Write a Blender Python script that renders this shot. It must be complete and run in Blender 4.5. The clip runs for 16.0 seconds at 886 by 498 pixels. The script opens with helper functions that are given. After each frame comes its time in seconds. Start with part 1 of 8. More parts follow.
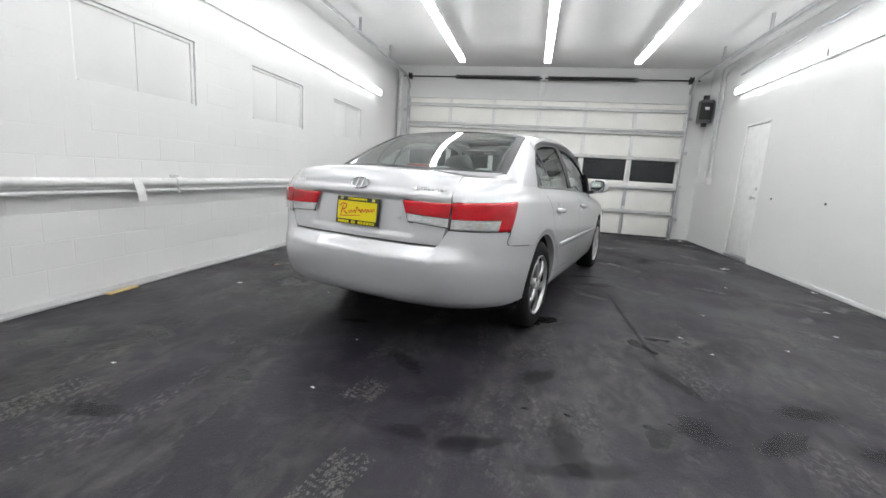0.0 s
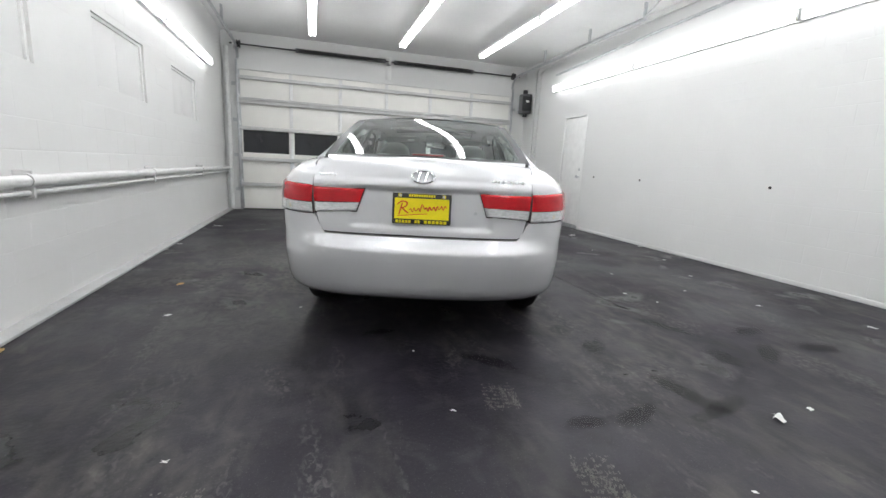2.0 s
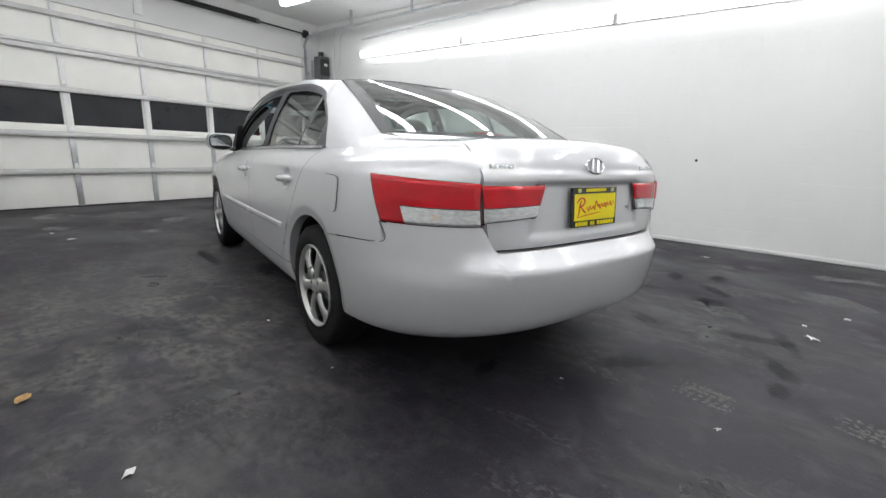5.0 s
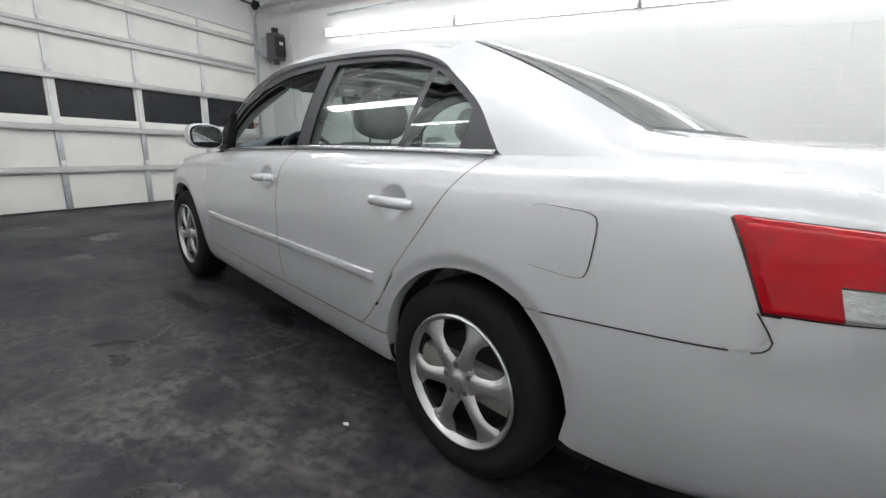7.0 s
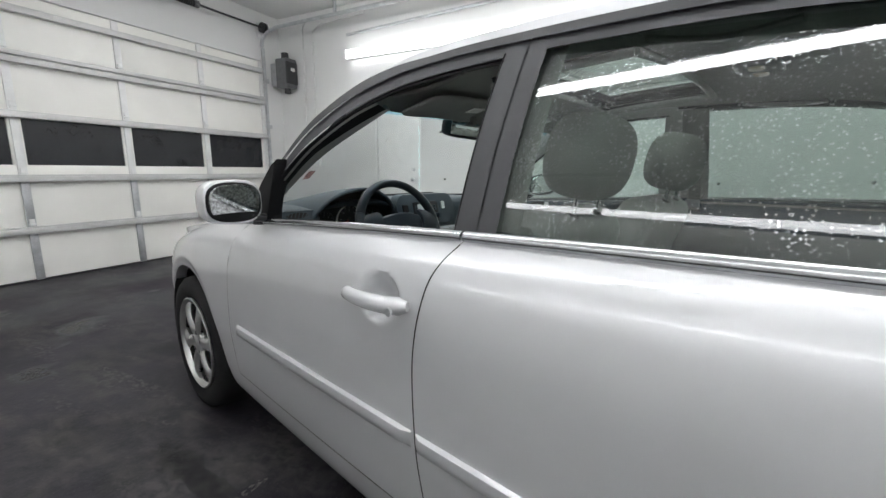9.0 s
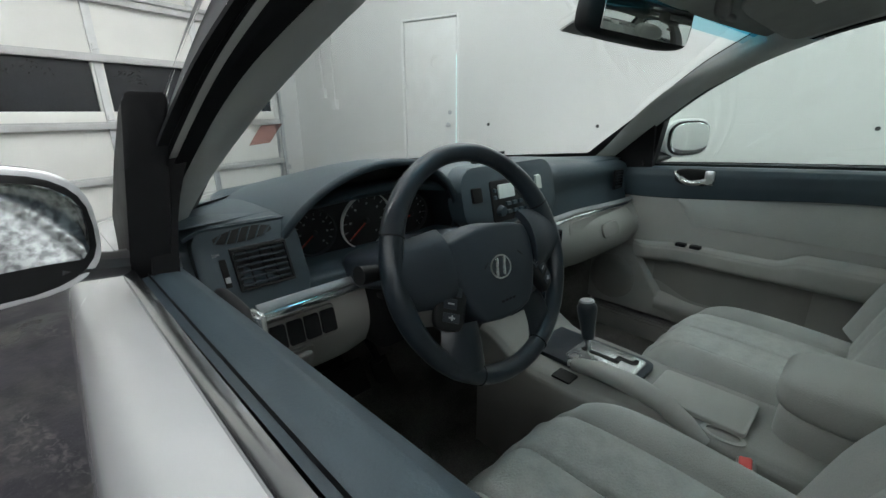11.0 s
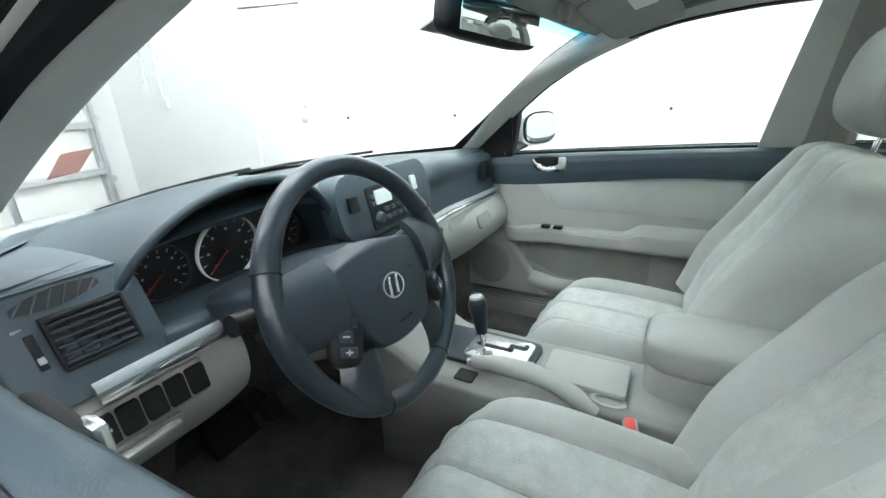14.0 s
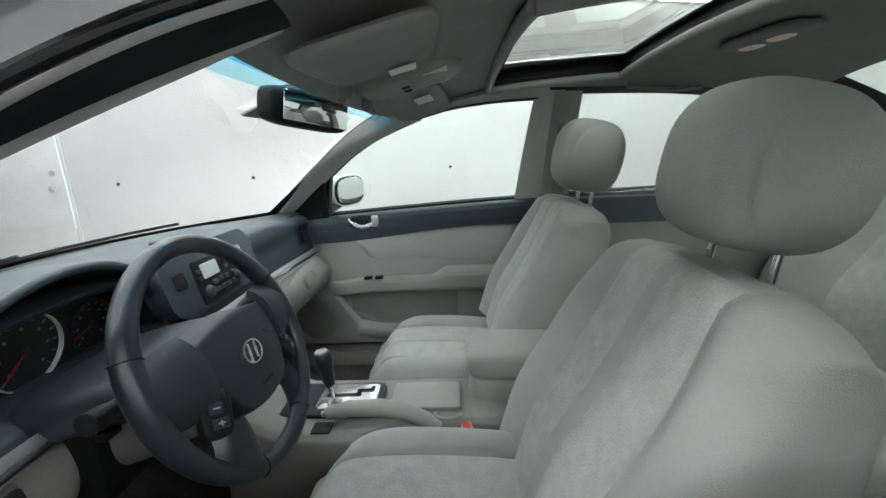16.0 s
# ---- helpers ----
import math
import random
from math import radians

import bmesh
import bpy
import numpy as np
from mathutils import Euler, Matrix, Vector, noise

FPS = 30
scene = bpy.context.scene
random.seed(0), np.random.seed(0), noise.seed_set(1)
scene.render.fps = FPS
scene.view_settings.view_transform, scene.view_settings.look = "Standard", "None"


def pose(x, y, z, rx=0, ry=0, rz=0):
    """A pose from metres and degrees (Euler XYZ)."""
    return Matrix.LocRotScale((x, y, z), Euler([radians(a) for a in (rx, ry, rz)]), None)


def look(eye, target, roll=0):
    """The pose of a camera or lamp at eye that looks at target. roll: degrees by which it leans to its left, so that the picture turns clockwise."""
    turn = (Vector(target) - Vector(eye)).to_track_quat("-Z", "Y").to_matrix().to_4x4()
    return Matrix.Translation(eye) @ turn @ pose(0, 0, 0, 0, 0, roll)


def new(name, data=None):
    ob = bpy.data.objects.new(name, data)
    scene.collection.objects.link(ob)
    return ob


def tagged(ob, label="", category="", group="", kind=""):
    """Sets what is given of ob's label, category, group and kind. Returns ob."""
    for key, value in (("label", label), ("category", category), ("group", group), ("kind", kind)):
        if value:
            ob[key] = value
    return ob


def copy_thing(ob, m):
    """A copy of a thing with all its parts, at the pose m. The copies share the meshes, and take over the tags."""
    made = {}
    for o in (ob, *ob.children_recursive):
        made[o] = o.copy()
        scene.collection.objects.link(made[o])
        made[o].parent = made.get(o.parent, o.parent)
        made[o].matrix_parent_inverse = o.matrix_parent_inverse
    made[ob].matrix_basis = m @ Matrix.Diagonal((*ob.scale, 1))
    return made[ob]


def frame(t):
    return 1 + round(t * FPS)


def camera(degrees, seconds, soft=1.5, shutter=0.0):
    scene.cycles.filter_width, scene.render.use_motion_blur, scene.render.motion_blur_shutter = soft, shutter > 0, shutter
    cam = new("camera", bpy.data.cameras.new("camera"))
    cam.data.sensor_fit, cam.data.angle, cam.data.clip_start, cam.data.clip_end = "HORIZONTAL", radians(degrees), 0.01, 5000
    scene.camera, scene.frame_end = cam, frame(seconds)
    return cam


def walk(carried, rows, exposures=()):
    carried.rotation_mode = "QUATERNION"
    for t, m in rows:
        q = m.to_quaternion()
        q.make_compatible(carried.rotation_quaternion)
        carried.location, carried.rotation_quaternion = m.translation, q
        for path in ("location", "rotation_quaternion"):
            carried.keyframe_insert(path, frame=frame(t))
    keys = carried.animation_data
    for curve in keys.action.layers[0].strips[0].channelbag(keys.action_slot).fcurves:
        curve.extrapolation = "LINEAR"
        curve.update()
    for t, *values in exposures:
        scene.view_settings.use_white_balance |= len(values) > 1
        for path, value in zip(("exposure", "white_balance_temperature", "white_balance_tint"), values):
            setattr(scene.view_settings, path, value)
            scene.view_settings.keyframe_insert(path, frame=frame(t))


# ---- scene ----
cam = camera(92.6, 16.0)
PATH = [
    (0, (1.641, -3.052, 1.092), (0.729, -1.306, 0.743), 3.6),
    (0.5, (1.254, -3.194, 1.082), (0.553, -1.349, 0.756), 3.1),
    (1, (0.832, -3.307, 1.073), (0.353, -1.386, 0.795), 3.3),
    (1.5, (0.456, -3.38, 1.066), (0.264, -1.417, 0.732), 2.5),
    (2, (0.093, -3.322, 1.065), (0.12, -1.358, 0.689), 2.8),
    (2.5, (-0.264, -3.303, 1.069), (0.063, -1.364, 0.703), 2.4),
    (3, (-0.573, -3.143, 1.069), (-0.033, -1.259, 0.67), 0.9),
    (3.2, (-0.689, -3.064, 1.071), (-0.075, -1.206, 0.661), 2.0),
    (5.3, (-1.683, -1.909, 1.052), (-0.454, -0.399, 0.594), 0.8),
    (5.5, (-1.708, -1.769, 1.056), (-0.467, -0.27, 0.598), -0.2),
    (6, (-1.764, -1.441, 1.047), (-0.488, 0.032, 0.6), 2.0),
    (6.5, (-1.827, -1.133, 1.052), (-0.423, 0.209, 0.573), 1.0),
    (7, (-1.79, -0.792, 1.057), (-0.379, 0.543, 0.582), 2.7),
    (7.5, (-1.769, -0.448, 1.065), (-0.332, 0.872, 0.628), 2.7),
    (8, (-1.678, -0.114, 1.069), (-0.228, 1.194, 0.634), 1.5),
    (8.5, (-1.542, 0.216, 1.105), (-0.172, 1.626, 0.736), 3.6),
    (9, (-1.454, 0.543, 1.145), (-0.018, 1.888, 0.782), 0.2),
    (9.2, (-1.406, 0.655, 1.15), (0.014, 2.014, 0.781), -0.0),
    (11.3, (-0.813, 1.404, 1.159), (0.459, 2.788, 0.475), -0.7),
    (11.5, (-0.792, 1.412, 1.15), (0.457, 2.789, 0.414), -1.3),
    (12, (-0.771, 1.425, 1.132), (0.471, 2.76, 0.309), -2.7),
    (12.5, (-0.772, 1.429, 1.127), (0.458, 2.766, 0.29), -2.7),
    (13, (-0.772, 1.425, 1.132), (0.474, 2.758, 0.313), -3.1),
    (13.5, (-0.784, 1.419, 1.151), (0.583, 2.675, 0.407), -2.7),
    (14, (-0.833, 1.418, 1.185), (0.817, 2.332, 0.517), -2.3),
    (14.5, (-0.881, 1.422, 1.204), (0.938, 2.015, 0.619), -3.2),
    (15, (-0.924, 1.424, 1.217), (0.992, 1.704, 0.715), -3.5),
    (15.5, (-0.953, 1.429, 1.225), (0.989, 1.573, 0.767), -3.2),
    (16, (-0.973, 1.43, 1.227), (0.971, 1.514, 0.763), -2.6),
]
EXPO = [(0, 0.20, 6500, 10.0), (9.0, 0.14, 6500, 10.0), (9.8, 0.14, 6500, 10.0), (11.3, 0.36, 6400, 5.0), (11.6, 0.54, 6400, 5.0), (12.0, 1.15, 6300, 7.0), (12.5, 1.45, 6300, 7.0), (13.0, 1.72, 6300, 7.0), (13.5, 1.95, 6300, 7.0), (14.0, 1.85, 6300, 7.0), (14.5, 1.55, 6500, 10.0), (15.0, 1.27, 6500, 10.0), (15.5, 1.12, 6500, 10.0), (16, 1.0, 6500, 10.0)]
walk(cam, [(t, look(eye, target, roll)) for t, eye, target, roll in PATH], EXPO)

# world: the room is closed, so only a faint grey surrounds it
world = bpy.data.worlds.new("world")
scene.world = world
world.use_nodes = True
world.node_tree.nodes["Background"].inputs[0].default_value = (0.7, 0.75, 0.8, 1)
world.node_tree.nodes["Background"].inputs[1].default_value = 0.1
TUBE_POWER = 15.0

# ---------------------------------------------------------------- materials


def mat(name, col, rough=0.5, metal=0.0, var=0.12, scale=6.0, bump=0.0, bscale=80.0, coat=0.0, spec=0.5, rvar=0.08, emit=0.0, aniso=None, sharp=0.2, world_grain=False):
    m = bpy.data.materials.new(name)
    m.use_nodes = True
    nt = m.node_tree
    b = nt.nodes["Principled BSDF"]
    b.inputs["Roughness"].default_value = rough
    b.inputs["Metallic"].default_value = metal
    b.inputs["Specular IOR Level"].default_value = spec
    b.inputs["Coat Weight"].default_value = coat
    b.inputs["Coat Roughness"].default_value = 0.03
    tc = nt.nodes.new("ShaderNodeTexCoord")
    src = tc.outputs["Object"]
    if world_grain:
        src = nt.nodes.new("ShaderNodeNewGeometry").outputs["Position"]
    if aniso:
        mp = nt.nodes.new("ShaderNodeMapping")
        mp.inputs["Scale"].default_value = aniso
        nt.links.new(src, mp.inputs[0])
        src = mp.outputs[0]
    n1 = nt.nodes.new("ShaderNodeTexNoise")
    n1.inputs["Scale"].default_value = scale
    n1.inputs["Detail"].default_value = 6
    n2 = nt.nodes.new("ShaderNodeTexNoise")
    n2.inputs["Scale"].default_value = bscale
    n2.inputs["Detail"].default_value = 3
    nt.links.new(src, n1.inputs["Vector"])
    nt.links.new(src, n2.inputs["Vector"])
    ramp = nt.nodes.new("ShaderNodeValToRGB")
    ramp.color_ramp.elements[0].position = 0.5 - sharp
    ramp.color_ramp.elements[1].position = 0.5 + sharp
    if not emit:
        col = [min(0.92, c * (1 + 0.8 * var)) for c in col]
    ramp.color_ramp.elements[0].color = (*[c * (1 - var) for c in col], 1)
    ramp.color_ramp.elements[1].color = (*[min(1, c * (1 + var)) for c in col], 1)
    add = nt.nodes.new("ShaderNodeMath")
    add.operation = "MULTIPLY_ADD"
    add.inputs[1].default_value = 0.35
    nt.links.new(n2.outputs[0], add.inputs[0])
    sub = nt.nodes.new("ShaderNodeMath")
    sub.operation = "MULTIPLY_ADD"
    sub.inputs[1].default_value = 0.65
    sub.inputs[2].default_value = 0.0
    nt.links.new(n1.outputs[0], sub.inputs[0])
    nt.links.new(sub.outputs[0], add.inputs[2])
    nt.links.new(add.outputs[0], ramp.inputs[0])
    nt.links.new(ramp.outputs[0], b.inputs["Base Color"])
    mr = nt.nodes.new("ShaderNodeMapRange")
    mr.inputs["To Min"].default_value = max(0.02, rough - rvar)
    mr.inputs["To Max"].default_value = min(1, rough + rvar)
    nt.links.new(n1.outputs[0], mr.inputs[0])
    nt.links.new(mr.outputs[0], b.inputs["Roughness"])
    if bump:
        bp = nt.nodes.new("ShaderNodeBump")
        bp.inputs["Strength"].default_value = bump
        bp.inputs["Distance"].default_value = 0.002
        nt.links.new(n2.outputs[0], bp.inputs["Height"])
        nt.links.new(bp.outputs[0], b.inputs["Normal"])
    if emit:
        b.inputs["Emission Color"].default_value = (*col, 1)
        b.inputs["Emission Strength"].default_value = emit
    return m


def glass(name, tint, gloss=1.0, wet=0.0, rough=0.0):
    """A pane: it lets light through with a tint and mirrors more at a slant."""
    m = bpy.data.materials.new(name)
    m.use_nodes = True
    nt = m.node_tree
    nt.nodes.remove(nt.nodes["Principled BSDF"])
    out = nt.nodes["Material Output"]
    tr = nt.nodes.new("ShaderNodeBsdfTransparent")
    tr.inputs[0].default_value = (*tint, 1)
    gl = nt.nodes.new("ShaderNodeBsdfGlossy")
    gl.inputs["Roughness"].default_value = rough
    gl.inputs[0].default_value = (gloss, gloss, gloss, 1)
    lw = nt.nodes.new("ShaderNodeLayerWeight")
    lw.inputs["Blend"].default_value = 0.5
    pw = nt.nodes.new("ShaderNodeMath")
    pw.operation = "POWER"
    pw.inputs[1].default_value = 4.0
    ml = nt.nodes.new("ShaderNodeMath")
    ml.operation = "MULTIPLY_ADD"
    ml.inputs[1].default_value = 0.9
    ml.inputs[2].default_value = 0.07
    mx = nt.nodes.new("ShaderNodeMixShader")
    nt.links.new(lw.outputs["Facing"], pw.inputs[0])
    nt.links.new(pw.outputs[0], ml.inputs[0])
    nt.links.new(ml.outputs[0], mx.inputs[0])
    nt.links.new(tr.outputs[0], mx.inputs[1])
    nt.links.new(gl.outputs[0], mx.inputs[2])
    last = mx
    if wet:
        tc = nt.nodes.new("ShaderNodeTexCoord")
        vo = nt.nodes.new("ShaderNodeTexVoronoi")
        vo.inputs["Scale"].default_value = 150
        no = nt.nodes.new("ShaderNodeTexNoise")
        no.inputs["Scale"].default_value = 9
        nt.links.new(tc.outputs["Object"], vo.inputs["Vector"])
        nt.links.new(tc.outputs["Object"], no.inputs["Vector"])
        lt = nt.nodes.new("ShaderNodeMath")
        lt.operation = "LESS_THAN"
        ml2 = nt.nodes.new("ShaderNodeMath")
        ml2.operation = "MULTIPLY"
        ml2.inputs[1].default_value = wet
        nt.links.new(no.outputs[0], ml2.inputs[0])
        nt.links.new(vo.outputs["Distance"], lt.inputs[0])
        nt.links.new(ml2.outputs[0], lt.inputs[1])
        drop = nt.nodes.new("ShaderNodeBsdfGlossy")
        drop.inputs["Roughness"].default_value = 0.15
        drop.inputs[0].default_value = (0.75, 0.78, 0.8, 1)
        half = nt.nodes.new("ShaderNodeMath")
        half.operation = "MULTIPLY"
        half.inputs[1].default_value = 0.26
        nt.links.new(lt.outputs[0], half.inputs[0])
        m2 = nt.nodes.new("ShaderNodeMixShader")
        nt.links.new(half.outputs[0], m2.inputs[0])
        nt.links.new(mx.outputs[0], m2.inputs[1])
        nt.links.new(drop.outputs[0], m2.inputs[2])
        last = m2
    nt.links.new(last.outputs[0], out.inputs["Surface"])
    return m


def floor_material():
    """Dark sealed concrete, scuffed pale along the traffic lines, damp and glossy in patches."""
    m = bpy.data.materials.new("worn_dark_floor")
    m.use_nodes = True
    nt = m.node_tree
    N, L = nt.nodes.new, nt.links.new
    b = nt.nodes["Principled BSDF"]
    tc = N("ShaderNodeTexCoord")

    def nz(scale, detail=6, stretch=None, dist=0.0):
        n = N("ShaderNodeTexNoise")
        n.inputs["Scale"].default_value = scale
        n.inputs["Detail"].default_value = detail
        n.inputs["Distortion"].default_value = dist
        if stretch:
            mp = N("ShaderNodeMapping")
            mp.inputs["Scale"].default_value = stretch
            mp.inputs["Rotation"].default_value = (0, 0, radians(8))
            L(tc.outputs["Object"], mp.inputs[0])
            L(mp.outputs[0], n.inputs["Vector"])
        else:
            L(tc.outputs["Object"], n.inputs["Vector"])
        return n.outputs[0]

    def ramp(v, a, c, lo=0.0, hi=1.0):
        r = N("ShaderNodeMapRange")
        r.inputs["From Min"].default_value = a
        r.inputs["From Max"].default_value = c
        r.inputs["To Min"].default_value = lo
        r.inputs["To Max"].default_value = hi
        L(v, r.inputs[0])
        return r.outputs[0]

    def mix(f, a, c):
        x = N("ShaderNodeMix")
        x.data_type = "RGBA"
        for s, v in ((x.inputs[6], a), (x.inputs[7], c)):
            if isinstance(v, tuple):
                s.default_value = v
            else:
                L(v, s)
        L(f, x.inputs[0])
        return x.outputs[2]

    def mul(a, c):
        x = N("ShaderNodeMath")
        x.operation = "MULTIPLY"
        L(a, x.inputs[0])
        if isinstance(c, float):
            x.inputs[1].default_value = c
        else:
            L(c, x.inputs[1])
        return x.outputs[0]

    base = mix(ramp(nz(1.1), 0.35, 0.65), (0.012, 0.0102, 0.0165, 1), (0.025, 0.022, 0.031, 1))
    base = mix(mul(ramp(nz(5.5, 9, None, 0.8), 0.50, 0.66), 0.55), base, (0.045, 0.042, 0.046, 1))
    base = mix(mul(ramp(nz(3.1, 7, None, 0.5), 0.56, 0.66), 0.6), base, (0.010, 0.009, 0.012, 1))
    scuff = mul(ramp(nz(2.2, 8, (1.0, 0.5, 1), 0.8), 0.46, 0.70), ramp(nz(13, 12, (1, 0.45, 1), 0.5), 0.40, 0.72))
    base = mix(mul(scuff, 0.85), base, (0.095, 0.090, 0.080, 1))
    streak = mul(ramp(nz(3.0, 6, (1.0, 0.3, 1), 1.2), 0.54, 0.68), ramp(nz(45, 12, (1, 0.6, 1), 0.6), 0.48, 0.66))
    base = mix(mul(streak, 0.42), base, (0.18, 0.17, 0.158, 1))
    speck = ramp(nz(140, 2), 0.62, 0.72)
    base = mix(mul(speck, 0.22), base, (0.2, 0.19, 0.18, 1))
    # the bay west of the car is worn paler, in broken patches
    near = N("ShaderNodeVectorMath")
    near.operation = "DISTANCE"
    near.inputs[1].default_value = (-1.15, 1.3, 0)
    L(tc.outputs["Object"], near.inputs[0])
    zone = ramp(near.outputs["Value"], 2.3, 0.5)
    worn = mul(mul(ramp(nz(3.4, 9, (1, 0.8, 1), 1.0), 0.42, 0.60), ramp(nz(24, 12, (1, 0.7, 1), 0.4), 0.34, 0.62)), zone)
    base = mix(worn, base, (0.112, 0.107, 0.099, 1))
    oil = ramp(nz(1.7, 6, None, 0.4), 0.60, 0.68)
    base = mix(mul(oil, 0.75), base, (0.010, 0.010, 0.011, 1))
    L(base, b.inputs["Base Color"])
    wet = ramp(nz(0.8, 4), 0.42, 0.62)
    r = mix(wet, (0.42, 0.42, 0.42, 1), (0.62, 0.62, 0.62, 1))
    r2 = mix(oil, r, (0.2, 0.2, 0.2, 1))
    L(r2, b.inputs["Roughness"])
    b.inputs["Specular IOR Level"].default_value = 0.30
    bp = N("ShaderNodeBump")
    bp.inputs["Strength"].default_value = 0.35
    bp.inputs["Distance"].default_value = 0.004
    L(nz(45, 8), bp.inputs["Height"])
    L(bp.outputs[0], b.inputs["Normal"])
    return m


M_FLOOR = floor_material()
M_WALL = mat("white_painted_block", (0.69, 0.69, 0.68), 0.5, var=0.02, scale=1.3, bscale=45, rvar=0.02, spec=0.3, world_grain=True)
M_CEIL = mat("white_ceiling_paint", (0.78, 0.78, 0.77), 0.6, var=0.06, scale=0.9, bump=0.15, bscale=30)
M_DOORW = mat("cream_white_sectional_steel", (0.84, 0.83, 0.79), 0.42, var=0.05, scale=2.5, bump=0.1, bscale=120)
M_GALV = mat("galvanised_steel", (0.45, 0.46, 0.47), 0.42, 0.75, var=0.2, scale=12)
M_STEELP = mat("white_painted_steel", (0.74, 0.74, 0.73), 0.4, var=0.08, scale=8)
M_DARKW = mat("dark_night_pane", (0.012, 0.013, 0.016), 0.22, var=0.3, scale=3, rvar=0.05)
M_BLACKMETAL = mat("black_oiled_steel", (0.025, 0.025, 0.026), 0.45, 0.4, var=0.4, scale=30)
M_GREYBOX = mat("grey_enamel_housing", (0.10, 0.10, 0.105), 0.45, var=0.25, scale=15)
M_TUBE = mat("lit_fluorescent_tube", (0.97, 0.985, 1.0), 0.4, var=0.0, emit=TUBE_POWER)
M_TUBEW = mat("lit_wall_tube", (0.97, 0.985, 1.0), 0.4, var=0.0, emit=TUBE_POWER * 0.40)
M_FIXT = mat("white_lamp_housing", (0.8, 0.8, 0.8), 0.35, var=0.04)
M_PIPE = mat("white_painted_pipe", (0.62, 0.62, 0.61), 0.4, var=0.12, scale=9, bump=0.3, bscale=30)
M_GREYLINE = mat("grey_skirting_paint", (0.42, 0.42, 0.42), 0.55, var=0.15, scale=5)
M_CARD = mat("tan_cardboard", (0.50, 0.36, 0.16), 0.8, var=0.2, scale=20)
M_PAPER = mat("white_paper_scrap", (0.75, 0.75, 0.73), 0.7, var=0.1, scale=30)
M_LEAF = mat("dry_brown_leaf", (0.32, 0.19, 0.07), 0.7, var=0.3, scale=60)
M_OIL = mat("dark_oil_stain", (0.011, 0.0102, 0.012), 0.5, var=0.4, scale=14, rvar=0.1, spec=0.2)


def thin_out(m):
    """The film of oil thins out towards a ragged rim, where the floor shows through."""
    nt = m.node_tree
    tc = nt.nodes.new("ShaderNodeTexCoord")
    mp = nt.nodes.new("ShaderNodeMapping")
    mp.inputs["Location"].default_value = (-1, -1, 0)
    mp.inputs["Scale"].default_value = (2, 2, 0)
    nt.links.new(tc.outputs["Generated"], mp.inputs[0])
    gr = nt.nodes.new("ShaderNodeTexGradient")
    gr.gradient_type = "SPHERICAL"
    nt.links.new(mp.outputs[0], gr.inputs[0])
    nz = nt.nodes.new("ShaderNodeTexNoise")
    nz.inputs["Scale"].default_value = 22
    nz.inputs["Detail"].default_value = 6
    nt.links.new(tc.outputs["Object"], nz.inputs["Vector"])
    ad = nt.nodes.new("ShaderNodeMath")
    ad.operation = "ADD"
    nt.links.new(gr.outputs["Fac"], ad.inputs[0])
    nt.links.new(nz.outputs[0], ad.inputs[1])
    mr = nt.nodes.new("ShaderNodeMapRange")
    mr.inputs["From Min"].default_value = 0.60
    mr.inputs["From Max"].default_value = 1.10
    mr.inputs["To Max"].default_value = 0.42
    nt.links.new(ad.outputs[0], mr.inputs[0])
    tr = nt.nodes.new("ShaderNodeBsdfTransparent")
    mx = nt.nodes.new("ShaderNodeMixShader")
    nt.links.new(mr.outputs[0], mx.inputs[0])
    nt.links.new(tr.outputs[0], mx.inputs[1])
    nt.links.new(nt.nodes["Principled BSDF"].outputs[0], mx.inputs[2])
    nt.links.new(mx.outputs[0], nt.nodes["Material Output"].inputs["Surface"])


thin_out(M_OIL)
M_WORN = mat("pale_scraped_floor", (0.085, 0.082, 0.075), 0.6, var=0.6, scale=42, bump=0.4, bscale=70)
M_DAYGAP = mat("cool_daylight_in_the_door_gap", (0.55, 0.95, 0.95), 0.5, var=0.0, emit=1.6)
M_NAIL = mat("black_fixing_hole", (0.03, 0.03, 0.03), 0.7)

M_PAINT = mat("silver_metallic_paint", (0.635, 0.638, 0.652), 0.36, 0.36, var=0.03, scale=3, coat=1.0, rvar=0.02, bump=0.02, bscale=900)
# Near black put into the colour for shade in gaps, slots and wells
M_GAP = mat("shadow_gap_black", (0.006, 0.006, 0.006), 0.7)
M_BLACKP = mat("black_satin_trim", (0.022, 0.022, 0.024), 0.42, var=0.15, scale=40, bump=0.1, bscale=300)
M_PILLAR = mat("dark_grey_pillar_film", (0.045, 0.045, 0.05), 0.5, var=0.1, scale=30)
M_RUBBER = mat("tyre_rubber", (0.010, 0.010, 0.0105), 0.7, var=0.3, scale=25, bump=0.3, bscale=120, spec=0.22)
M_ALLOY = mat("silver_alloy", (0.60, 0.60, 0.59), 0.30, 0.9, var=0.06, scale=14)
M_CHROME = mat("chrome", (0.82, 0.83, 0.84), 0.08, 1.0, var=0.03)
M_BELT = mat("belt_line_chrome", (0.50, 0.51, 0.52), 0.16, 1.0, var=0.05, scale=30)
M_SILVER = mat("bright_silver_trim", (0.62, 0.63, 0.63), 0.26, 0.9, var=0.04)
M_SATIN = mat("satin_silver_trim", (0.27, 0.28, 0.29), 0.45, 0.8, var=0.04)
M_RED = mat("red_lamp_lens", (0.42, 0.004, 0.010), 0.14, var=0.22, sharp=0.25, scale=8, coat=0.5, spec=0.25, bump=0.12, bscale=45, aniso=(1.0, 1.0, 2.5))
